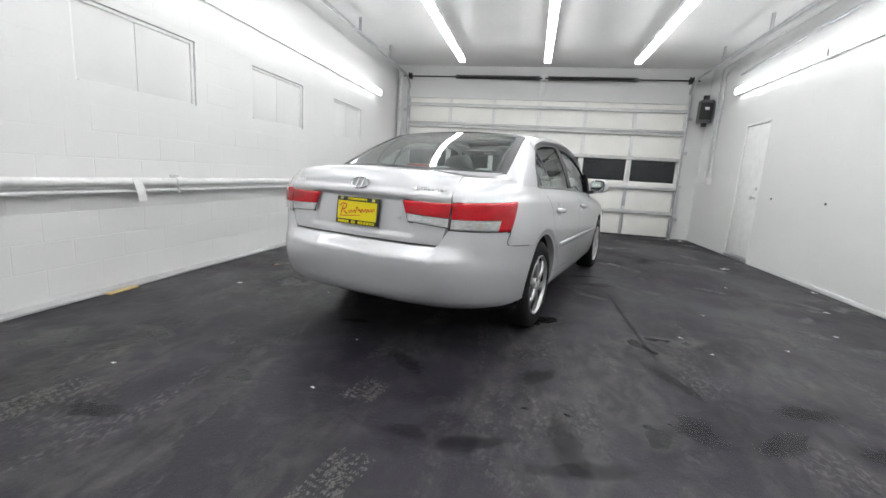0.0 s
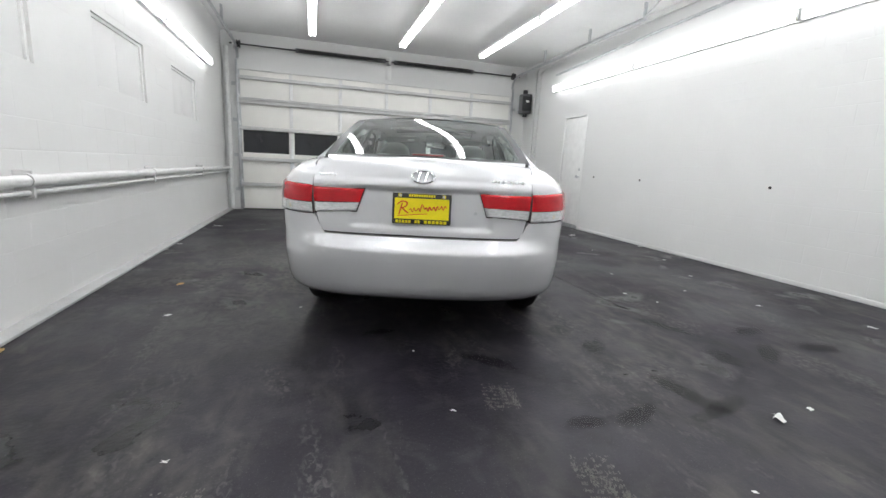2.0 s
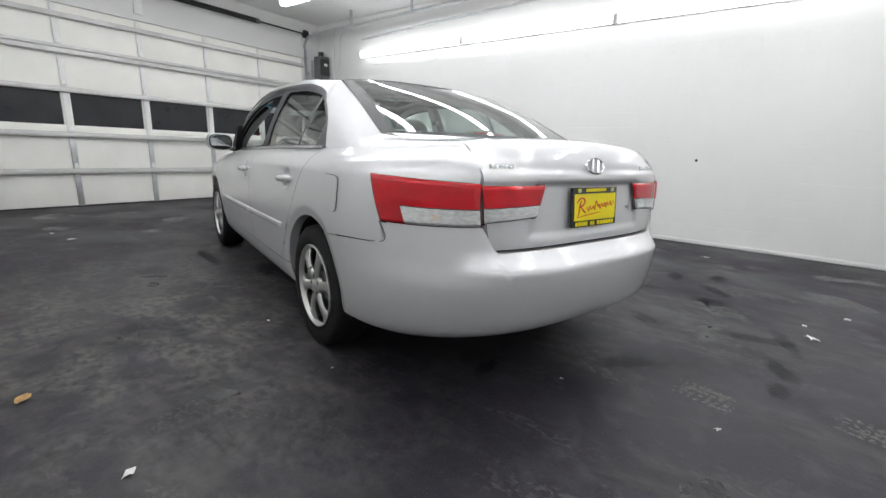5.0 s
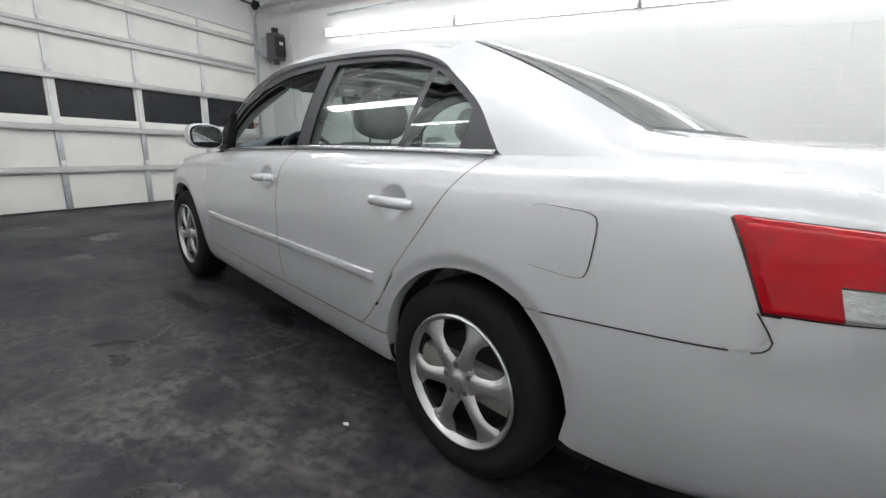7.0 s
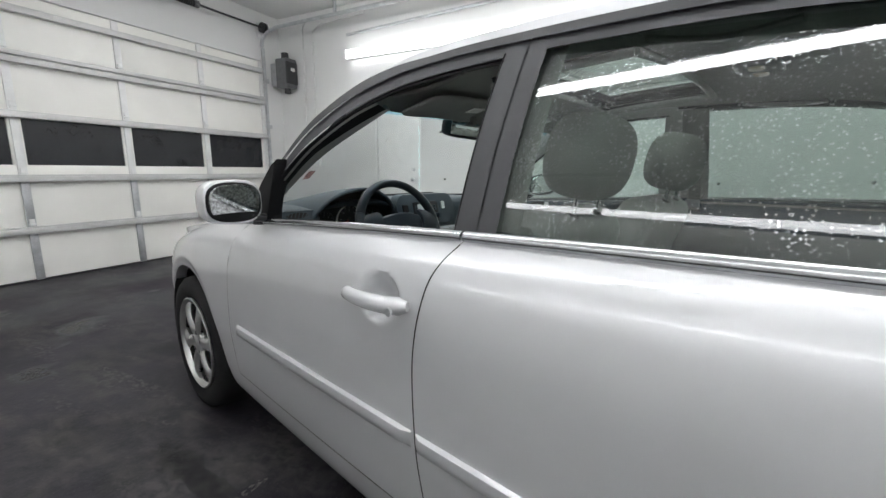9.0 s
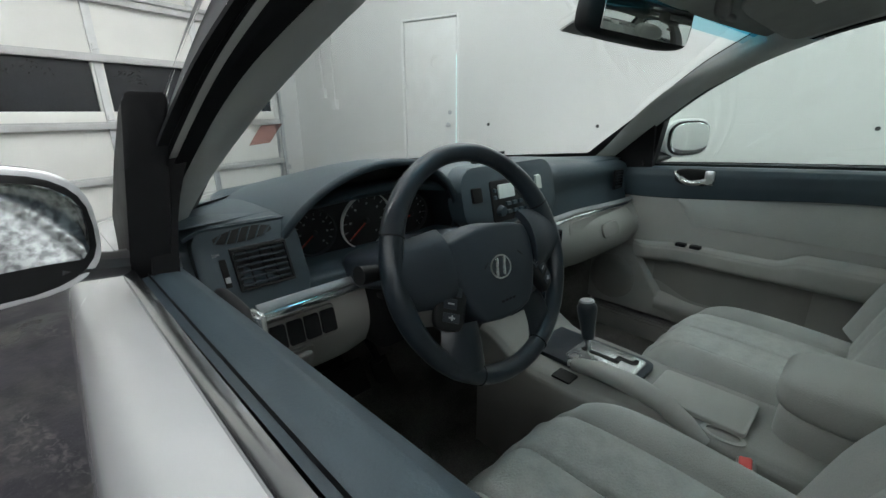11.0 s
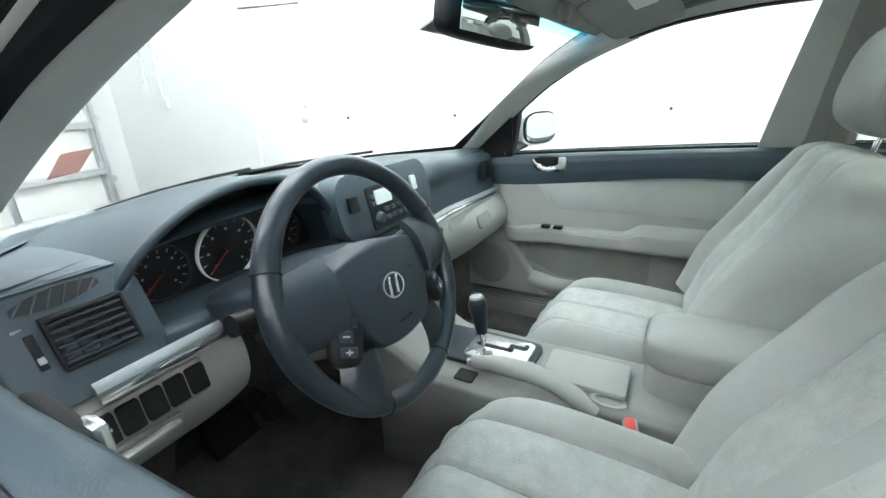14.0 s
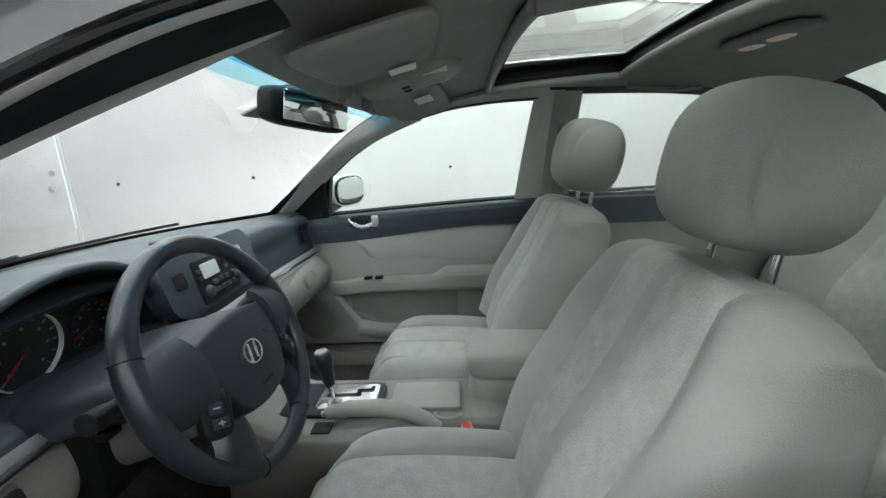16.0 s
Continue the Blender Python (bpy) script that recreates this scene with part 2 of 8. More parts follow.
M_REDDK = mat("dark_red_lamp_edge", (0.05, 0.004, 0.006), 0.12, coat=1.0)
M_CLEAR = mat("clear_lamp_lens", (0.66, 0.66, 0.67), 0.14, 0.6, var=0.35, sharp=0.20, scale=38, coat=1.0, bump=0.5, bscale=90, aniso=(1.0, 1.0, 3))
M_AMBER = mat("amber_bulb", (0.58, 0.50, 0.40), 0.2, 0.5, coat=1.0)
M_YELLOW = mat("yellow_plate", (0.80, 0.68, 0.005), 0.35, var=0.05, scale=20)
M_REDINK = mat("red_print", (0.55, 0.03, 0.02), 0.4)
# Steel far too dark by itself: shade inside the wheel is put into it
M_DISC = mat("wheel_steel_shaded_dark", (0.013, 0.0125, 0.012), 0.6, 0.1, var=0.3, scale=30)
M_GLASS = glass("green_tinted_glass", (0.72, 0.81, 0.775))
M_GLASSWET = glass("rain_spotted_glass", (0.57, 0.645, 0.615), wet=0.50)
M_SUNGL = glass("dark_sunroof_glass", (0.45, 0.50, 0.465), wet=0.34)
M_BAND2 = glass("pale_blue_sun_band", (0.42, 0.78, 0.88), gloss=0.7)
M_BAND = glass("blue_sun_band", (0.06, 0.50, 0.72), gloss=0.6)
M_WIND = glass("windscreen_glass", (0.94, 0.975, 0.96), gloss=0.7)
M_MIRROR = mat("mirror_silver", (0.80, 0.82, 0.82), 0.03, 1.0, var=0.0, rvar=0.0)

M_WETMIRROR = mat("rain_speckled_mirror", (0.34, 0.35, 0.35), 0.10, 1.0, var=0.45, sharp=0.10, scale=150, rvar=0.06)
M_NAVY = mat("blue_grey_grained_plastic", (0.034, 0.050, 0.062), 0.5, var=0.08, scale=10, spec=0.4, bump=0.12, bscale=420)
M_NAVY2 = mat("dark_blue_black_plastic", (0.018, 0.024, 0.032), 0.48, var=0.08, scale=12, spec=0.35, bump=0.12, bscale=420)
M_LEATHER = mat("worn_blue_black_leather", (0.0135, 0.0195, 0.027), 0.30, var=0.015, scale=5, bump=0.08, bscale=500, rvar=0.02)
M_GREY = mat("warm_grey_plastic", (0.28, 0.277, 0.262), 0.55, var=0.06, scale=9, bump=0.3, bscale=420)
# Darker copy of M_GREY, with shade put into its colour
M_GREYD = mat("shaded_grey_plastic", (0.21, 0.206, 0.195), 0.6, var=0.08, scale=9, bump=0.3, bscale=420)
M_CLOTH = mat("grey_seat_velour", (0.335, 0.338, 0.322), 0.92, var=0.07, sharp=0.16, scale=9, bump=0.5, bscale=420, spec=0.15)
M_CLOTH2 = mat("pale_flecked_seat_cloth", (0.365, 0.370, 0.352), 0.92, var=0.10, sharp=0.14, scale=34, bump=0.7, bscale=260, spec=0.15)
M_SEAM = mat("seat_seam_thread", (0.15, 0.15, 0.14), 0.9)
M_LINER = mat("grey_headliner_felt", (0.29, 0.29, 0.277), 0.95, var=0.08, scale=18, bump=0.5, bscale=500, spec=0.15)
M_PILTRIM = mat("pale_grey_pillar_plastic", (0.47, 0.473, 0.455), 0.6, var=0.05, scale=9, bump=0.2, bscale=500)
M_CARPET = mat("dark_grey_carpet", (0.078, 0.075, 0.070), 0.95, var=0.55, sharp=0.13, scale=6, bump=0.9, bscale=300, spec=0.1)
M_BLACKB = mat("matt_black_plastic", (0.008, 0.008, 0.009), 0.55, var=0.2, scale=30, spec=0.22)
M_DIAL = mat("gauge_face_black", (0.010, 0.010, 0.011), 0.35)
M_WHITEMK = mat("white_dial_marks", (0.30, 0.31, 0.32), 0.5)
M_NEEDLE = mat("red_needle", (0.30, 0.03, 0.015), 0.4)
M_LCD = mat("pale_radio_display", (0.55, 0.60, 0.58), 0.3)
M_REDBTN = mat("red_release_button", (0.62, 0.05, 0.045), 0.35)
M_WHITE = mat("white_label", (0.72, 0.72, 0.70), 0.5)
M_STICK = glass("red_and_white_sticker_film", (0.80, 0.42, 0.38), gloss=0.3)
M_LENS = mat("lamp_lens", (0.7, 0.7, 0.68), 0.2)
M_DOME = mat("lit_dome_lamp_lens", (0.60, 0.50, 0.40), 0.3, var=0.0, emit=0.06)

# ---------------------------------------------------------------- builders


def part(name, bm, material, parent=None, label="", smooth=38, cat="", kind=""):
    me = bpy.data.meshes.new(name)
    bmesh.ops.recalc_face_normals(bm, faces=bm.faces[:])
    bm.to_mesh(me)
    bm.free()
    me.materials.append(material)
    for p in me.polygons:
        p.use_smooth = True
    me.set_sharp_from_angle(angle=radians(smooth))
    ob = new(name, me)
    if parent:
        ob.parent = parent
    return tagged(ob, label, cat, "", kind)


def thing(name, label, category, group="", at=None):
    e = new(name)
    e.empty_display_size = 0.1
    if at is not None:
        e.matrix_world = at
    return tagged(e, label, category, group)


def B():
    return bmesh.new()


def bx(bm, x0, x1, y0, y1, z0, z1, bev=0.0, m=None, seg=2):
    b2 = bmesh.new()
    bmesh.ops.create_cube(b2, size=1)
    for v in b2.verts:
        v.co = Vector(((x0 + x1) / 2 + v.co.x * (x1 - x0), (y0 + y1) / 2 + v.co.y * (y1 - y0), (z0 + z1) / 2 + v.co.z * (z1 - z0)))
    if bev:
        bmesh.ops.bevel(b2, geom=b2.edges[:], offset=bev, segments=seg, profile=0.5, affect="EDGES")
    return join(bm, b2, m)


def join(bm, b2, m=None):
    if m is not None:
        bmesh.ops.transform(b2, matrix=m, verts=b2.verts[:])
    idx = {}
    for v in b2.verts:
        idx[v] = bm.verts.new(v.co)
    for f in b2.faces:
        try:
            bm.faces.new([idx[v] for v in f.verts])
        except ValueError:
            pass
    b2.free()
    return bm


def sweep(bm, pts, r, seg=10, closed=False, flat=1.0, caps=True):
    """A tube along points; r may be one radius or one for each point."""
    pts = [Vector(p) for p in pts]
    n = len(pts)
    rs = r if isinstance(r, (list, tuple)) else [r] * n
    rings = []
    up = None
    for i, p in enumerate(pts):
        a = pts[(i - 1) % n] if (closed or i) else p
        c = pts[(i + 1) % n] if (closed or i < n - 1) else p
        d = (c - a).normalized()
        if up is None:
            up = Vector((0, 0, 1)) if abs(d.z) < 0.9 else Vector((1, 0, 0))
        s = d.cross(up).normalized()
        up = s.cross(d).normalized()
        rings.append([bm.verts.new(p + (s * math.cos(k * 2 * math.pi / seg) + up * flat * math.sin(k * 2 * math.pi / seg)) * rs[i]) for k in range(seg)])
    for i in range(n if closed else n - 1):
        a, c = rings[i], rings[(i + 1) % n]
        for k in range(seg):
            bm.faces.new((a[k], a[(k + 1) % seg], c[(k + 1) % seg], c[k]))
    if not closed and caps:
        bm.faces.new(rings[0])
        bm.faces.new(rings[-1][::-1])
    return bm


def cyl(bm, p0, p1, r, seg=20, r2=None):
    return sweep(bm, [p0, p1], [r, r if r2 is None else r2], seg)


def lathe(bm, prof, m, seg=40, closed=False):
    """prof: (radius, height) pairs turned round the z axis of m."""
    rings = []
    for r, h in prof:
        rings.append([bm.verts.new(m @ Vector((r * math.cos(2 * math.pi * k / seg), r * math.sin(2 * math.pi * k / seg), h))) for k in range(seg)])
    for i in range(len(prof) - 1 + closed):
        a, c = rings[i], rings[(i + 1) % len(prof)]
        for k in range(seg):
            bm.faces.new((a[k], a[(k + 1) % seg], c[(k + 1) % seg], c[k]))
    if not closed:
        if prof[0][0] > 1e-4:
            bm.faces.new(rings[0])
        if prof[-1][0] > 1e-4:
            bm.faces.new(rings[-1][::-1])
    bmesh.ops.remove_doubles(bm, verts=bm.verts[:], dist=1e-5)
    return bm


def grid(bm, fn, nu, nv, thick=0.0, keep=None):
    """A sheet of nu by nv faces through fn(u, v); thick gives it depth."""
    b2 = bmesh.new()
    vs = [[b2.verts.new(fn(i / nu, j / nv)) for j in range(nv + 1)] for i in range(nu + 1)]
    for i in range(nu):
        for j in range(nv):
            if keep is None or keep((i + 0.5) / nu, (j + 0.5) / nv):
                try:
                    b2.faces.new((vs[i][j], vs[i + 1][j], vs[i + 1][j + 1], vs[i][j + 1]))
                except ValueError:
                    pass
    loose = [v for v in b2.verts if not v.link_faces]
    bmesh.ops.delete(b2, geom=loose, context="VERTS")
    bmesh.ops.remove_doubles(b2, verts=b2.verts[:], dist=1e-5)
    if thick:
        bmesh.ops.recalc_face_normals(b2, faces=b2.faces[:])
        bmesh.ops.solidify(b2, geom=b2.faces[:], thickness=thick)
    return join(bm, b2)


def blob(bm, c, r, n=2.5, m=None, nu=28, nv=18, n2=None):
    """A rounded solid: a superellipsoid of half sizes r."""
    n2 = n2 or n
    b2 = bmesh.new()

    def pw(a, k):
        return math.copysign(abs(a) ** (2 / k), a)

    rows = []
    for j in range(1, nv):
        la = -math.pi / 2 + math.pi * j / nv
        rows.append([b2.verts.new((r[0] * pw(math.cos(la), n2) * pw(math.cos(2 * math.pi * i / nu), n),
                                   r[1] * pw(math.cos(la), n2) * pw(math.sin(2 * math.pi * i / nu), n),
                                   r[2] * pw(math.sin(la), n2))) for i in range(nu)])
    lo, hi = b2.verts.new((0, 0, -r[2])), b2.verts.new((0, 0, r[2]))
    for j in range(len(rows) - 1):
        for i in range(nu):
            b2.faces.new((rows[j][i], rows[j][(i + 1) % nu], rows[j + 1][(i + 1) % nu], rows[j + 1][i]))
    for i in range(nu):
        b2.faces.new((lo, rows[0][(i + 1) % nu], rows[0][i]))
        b2.faces.new((hi, rows[-1][i], rows[-1][(i + 1) % nu]))
    return join(bm, b2, Matrix.Translation(c) @ (m or Matrix()))


def curve(pts):
    """A smooth monotone curve through (x, y) pairs."""
    xs = [p[0] for p in pts]
    ys = [p[1] for p in pts]
    d = [(ys[i + 1] - ys[i]) / (xs[i + 1] - xs[i]) for i in range(len(xs) - 1)]
    t = [d[0]] + [0 if d[i] * d[i + 1] <= 0 else 2 * d[i] * d[i + 1] / (d[i] + d[i + 1]) for i in range(len(d) - 1)] + [d[-1]]

    def f(x):
        if x <= xs[0]:
            return ys[0] + t[0] * (x - xs[0])
        if x >= xs[-1]:
            return ys[-1] + t[-1] * (x - xs[-1])
        i = next(k for k in range(len(d)) if x <= xs[k + 1])
        h = xs[i + 1] - xs[i]
        s = (x - xs[i]) / h
        return ((2 * s ** 3 - 3 * s ** 2 + 1) * ys[i] + (s ** 3 - 2 * s ** 2 + s) * h * t[i] + (3 * s ** 2 - 2 * s ** 3) * ys[i + 1] + (s ** 3 - s ** 2) * h * t[i + 1])

    return f


def lerp(a, b, t):
    return a + (b - a) * t


def smooth(a, b, x):
    t = min(1, max(0, (x - a) / (b - a)))
    return t * t * (3 - 2 * t)


# ---------------------------------------------------------------- the garage
# garage axes: turned against the car; xg across, yg towards the roller door
GA = pose(0, 0, 0, 0, 0, 16.4)
XL, XR, YD, YB, ZC = -2.58, 4.11, 6.62, -5.1, 3.52


M_STRUT = mat("grey_white_strut", (0.52, 0.52, 0.51), 0.4, 0.2, var=0.12, scale=6)


def gplace(ob):
    ob.matrix_world = GA @ ob.matrix_world
    return ob


def gstruct(name, bm, material, label, cat=""):
    return gplace(part(name, bm, material, None, label, cat=cat, kind="structure"))


bm = B()
bx(bm, XL - 0.2, XR + 0.2, YB - 0.2, YD + 0.4, -0.15, 0)
floor = gstruct("floor", bm, M_FLOOR, "dark worn concrete floor with pale scuffs and damp oil stains")
bm = B()
bx(bm, XL - 0.2, XR + 0.2, YB - 0.2, YD + 0.4, ZC, ZC + 0.15)
gstruct("ceiling", bm, M_CEIL, "flat white painted ceiling")

WINDOWS = [(-0.79, 0.36), (1.22, 2.35), (3.30, 4.45)]
WZ0, WZ1 = 1.60, 2.19
bm = B()
ys = [YB - 0.2] + [y for w in WINDOWS for y in w] + [YD + 0.3]
for i in range(0, len(ys), 2):
    bx(bm, XL - 0.2, XL, ys[i], ys[i + 1], 0, ZC)
for a, c in WINDOWS:
    bx(bm, XL - 0.2, XL, a, c, 0, WZ0)
    bx(bm, XL - 0.2, XL, a, c, WZ1, ZC)
wall_west = gstruct("wall_west", bm, M_WALL, "white painted concrete block wall with three blanked windows")
bm = B()
bx(bm, XR, XR + 0.2, YB - 0.2, 3.98, 0, ZC)
bx(bm, XR, XR + 0.2, 4.76, YD + 0.3, 0, ZC)
bx(bm, XR, XR + 0.2, 3.98, 4.76, 2.20, ZC)
wall_east = gstruct("wall_east", bm, M_WALL, "white painted concrete block wall lit by long strip lamps")
# Unseen wall closing the room; placed near the lamps to brighten the car's rear
bm = B()
bx(bm, XL, XR, YB - 0.2, YB, 0, ZC)
gstruct("wall_south", bm, M_WALL, "unseen white back wall, set near to bounce lamp light")
DX0, DX1, DZ1 = -2.30, 3.73, 2.82
bm = B()
bx(bm, XL, DX0, YD, YD + 0.25, 0, ZC)
bx(bm, DX1, XR, YD, YD + 0.25, 0, ZC)
bx(bm, DX0, DX1, YD, YD + 0.25, DZ1, ZC)
gstruct("wall_north", bm, M_WALL, "white painted wall around the sectional garage door")

# windows blanked with painted boards, one mullion each
for k, (a, c) in enumerate(WINDOWS):
    w = gplace(thing("window_%d" % (k + 1), "blanked window painted over white with a thin frame", "window"))
    w["kind"] = "structure"
    bm = B()
    mid = lerp(a, c, 0.47)
    bx(bm, XL - 0.06, XL - 0.035, a + 0.03, mid - 0.004, WZ0 + 0.012, WZ1 - 0.03, 0.002)
    part("pane", bm, M_WALL, w)
    bm = B()
    bx(bm, XL - 0.06, XL - 0.037, mid + 0.004, c - 0.03, WZ0 + 0.012, WZ1 - 0.03, 0.002)
    part("pane", bm, M_WALL, w)
    bm = B()
    bx(bm, XL - 0.08, XL - 0.02, a + 0.002, a + 0.03, WZ0, WZ1, 0.003)
    bx(bm, XL - 0.08, XL - 0.02, c - 0.03, c - 0.002, WZ0, WZ1, 0.003)
    bx(bm, XL - 0.08, XL - 0.02, a + 0.03, c - 0.03, WZ1 - 0.03, WZ1 - 0.002, 0.003)
    part("window_frame", bm, M_STEELP, w)
    bm = B()
    bx(bm, XL - 0.1, XL - 0.005, a + 0.03, c - 0.03, WZ0 + 0.0005, WZ0 + 0.01, 0.002)
    part("window_sill", bm, M_WALL, w)
    bm = B()
    bx(bm, XL - 0.2, XL - 0.09, a, c, WZ0, WZ1)
    part("backing_board", bm, M_WALL, w)

# grey foot line along the side walls
for nm, x0, x1 in (("baseboard", XL, XL + 0.11), ("baseboard", XR - 0.012, XR)):
    bm = B()
    spans = ((YB, 3.96), (4.79, YD)) if x1 == XR else ((YB, YD),)
    for a, c in spans:
        bx(bm, x0, x1, a, c, 0.0, 0.022 if x0 == XL else 0.05, 0.006)
    gstruct(nm, bm, M_GREYLINE if x0 == XL else M_WALL, "low painted foot strip along the wall")

# the steel personnel door in the east wall
pd = gplace(thing("door_1", "white painted flush steel side door, closed, with light at its edge", "door"))
pd["kind"] = "structure"
bm = B()
bx(bm, XR + 0.012, XR + 0.065, 4.024, 4.718, 0.075, 2.158, 0.003)
leaf = part("door_leaf", bm, M_STEELP, pd)
bm = B()
bx(bm, XR - 0.004, XR + 0.1, 3.982, 4.01, 0.03, 2.198, 0.003)
bx(bm, XR - 0.004, XR + 0.1, 4.73, 4.758, 0.03, 2.198, 0.003)
bx(bm, XR - 0.004, XR + 0.1, 4.01, 4.73, 2.17, 2.198, 0.003)
part("door_frame", bm, M_STEELP, pd)
bm = B()
bx(bm, XR - 0.008, XR + 0.12, 3.982, 4.758, 0.002, 0.06, 0.004)
part("threshold", bm, M_GALV, pd)
bm = B()
cyl(bm, (XR + 0.02, 4.10, 1.02), (XR - 0.03, 4.10, 1.02), 0.012, 12)
blob(bm, (XR - 0.045, 4.10, 1.02), (0.022, 0.03, 0.03), 2)
part("door_handle", bm, M_GALV, pd, "steel knob")
bm = B()
cyl(bm, (XR + 0.02, 4.10, 1.16), (XR + 0.005, 4.10, 1.16), 0.026, 16)
part("deadbolt", bm, M_GALV, pd)
# Black board added behind the leaf so the edge gap shows dark
bm = B()
bx(bm, XR + 0.1, XR + 0.19, 3.98, 4.76, 0, 2.2)
part("backing_board", bm, M_NAIL, pd)
# Glowing strip added in place of light leaking past the leaf
bm = B()
bx(bm, XR + 0.016, XR + 0.02, 4.0115, 4.0225, 0.65, 1.78)
part("light_gap", bm, M_DAYGAP, pd, "cool daylight showing at the door edge")

# the sectional garage door
gd = gplace(thing("door_2", "closed white sectional garage door with a row of dark windows", "garage door"))
gd["kind"] = "structure"
STILES = [DX0 + (DX1 - DX0) * k / 6 for k in range(7)]
SECT = [(0.0, 0.545), (0.545, 1.06), (1.06, 1.705), (1.705, 2.25), (2.25, 2.82)]
for k, (a, c) in enumerate(SECT):
    if k == 2:
        bm = B()
        bx(bm, DX0, DX1, YD + 0.03, YD + 0.075, a + 0.003, a + 0.13, 0.004)
        bx(bm, DX0, DX1, YD + 0.03, YD + 0.075, c - 0.06, c - 0.003, 0.004)
        for x in STILES:
            bx(bm, max(DX0, x - 0.055), min(DX1, x + 0.055), YD + 0.0305, YD + 0.0745, a + 0.13, c - 0.06, 0.003)
        part("window_section", bm, M_DOORW, gd)
    else:
        for i in range(6):
            bm = B()
            bx(bm, STILES[i] + 0.001, STILES[i + 1] - 0.001, YD + 0.03, YD + 0.075, a + 0.003, c - 0.003, 0.004)
            part("panel", bm, M_DOORW, gd)
for i in range(6):
    bm = B()
    bx(bm, STILES[i] + 0.056, STILES[i + 1] - 0.056, YD + 0.05, YD + 0.06, 1.187, 1.648)
    part("window_pane", bm, M_DARKW, gd, "dark night-black pane")
for x in STILES:
    x0, x1 = max(DX0, x - 0.035), min(DX1, x + 0.035)
    for k, (a, c) in enumerate(SECT):
        bm = B()
        bx(bm, x0, x1, YD + 0.008, YD + 0.0295, a + 0.012, c - 0.012, 0.003)
        part("stile", bm, M_GALV if k < 2 or x in (DX0, DX1) else M_STEELP, gd)
for z in (0.525, 1.05, 1.67, 2.19, 2.25, 2.66):
    bm = B()
    h = 0.018 if z == 2.25 else 0.028
    bx(bm, DX0, DX1, YD - 0.055, YD + 0.0075, z - h, z + h, 0.006)
    bx(bm, DX0, DX1, YD - 0.018, YD + 0.0115, z + h + 0.001, z + h + 0.016, 0.003)
    part("strut", bm, M_STRUT, gd, "grey white stiffening strut")
for i, x in enumerate(STILES):
    for z in (0.545, 1.06, 1.705, 2.25):
        bm = B()
        bx(bm, x - 0.022, x + 0.022, YD - 0.006, YD + 0.0118, z + 0.03, z + 0.10, 0.003)
        cyl(bm, (x - 0.03, YD - 0.01, z + 0.05), (x + 0.03, YD - 0.01, z + 0.05), 0.008, 8)
        part("hinge", bm, M_STEELP, gd)
for x, s in ((DX0, -1), (DX1, 1)):
    bm = B()
    bx(bm, x + s * 0.01 - 0.02, x + s * 0.01 + 0.02, YD - 0.075, YD - 0.035, 0.02, 3.0, 0.004)
    for z in (0.4, 1.1, 1.8, 2.5):
        bx(bm, x + s * 0.032, x + s * 0.11, YD - 0.04, YD - 0.002, z, z + 0.06, 0.004)
    part("track", bm, M_GALV, gd, "galvanised guide track")
bm = B()
bx(bm, DX0, DX1, YD + 0.02, YD + 0.07, 0.0005, 0.02, 0.004)
part("bottom_seal", bm, M_BLACKP, gd)

# torsion spring shaft above the door
ts = gplace(thing("torsion_spring_shaft", "black torsion springs on a steel shaft above the garage door", "door spring"))
ZS, YS = 3.25, YD - 0.17
bm = B()
cyl(bm, (DX0 - 0.1, YS, ZS), (DX1 + 0.1, YS, ZS), 0.014, 12)
part("shaft", bm, M_BLACKMETAL, ts)
for a, c in ((-1.15, 0.62), (0.86, 2.62)):
    bm = B()
    pts = []
    turns = 58
    for k in range(turns * 8 + 1):
        w = 2 * math.pi * k / 8
        pts.append((lerp(a, c, k / (turns * 8)), YS + 0.036 * math.cos(w), ZS + 0.036 * math.sin(w)))
    sweep(bm, pts, 0.0125, 5)
    part("spring", bm, M_BLACKMETAL, ts, "coiled black spring", smooth=80)
    for x in (a, c):
        bm = B()
        cyl(bm, (x - 0.03, YS, ZS), (x + 0.03, YS, ZS), 0.045, 16)
        part("winding_cone", bm, M_GREYBOX, ts)
for x in (DX0 - 0.02, 0.74, DX1 + 0.02):
    bm = B()
    bx(bm, x - 0.03, x + 0.03, YS - 0.02, YD, ZS - 0.05, ZS + 0.05, 0.004)
    bx(bm, x - 0.06, x + 0.06, YD - 0.02, YD - 0.0005, ZS - 0.34 if x == 0.74 else ZS - 0.1, ZS + 0.12, 0.004)
    part("bracket", bm, M_STEELP, ts)
for x in (DX0 + 0.06, DX1 - 0.06):
    bm = B()
    lathe(bm, [(0.02, -0.03), (0.075, -0.03), (0.075, -0.02), (0.055, -0.015), (0.055, 0.015), (0.075, 0.02), (0.075, 0.03), (0.02, 0.03)], pose(x, YS, ZS, 0, 90, 0), 24)
    part("cable_drum", bm, M_BLACKMETAL, ts)

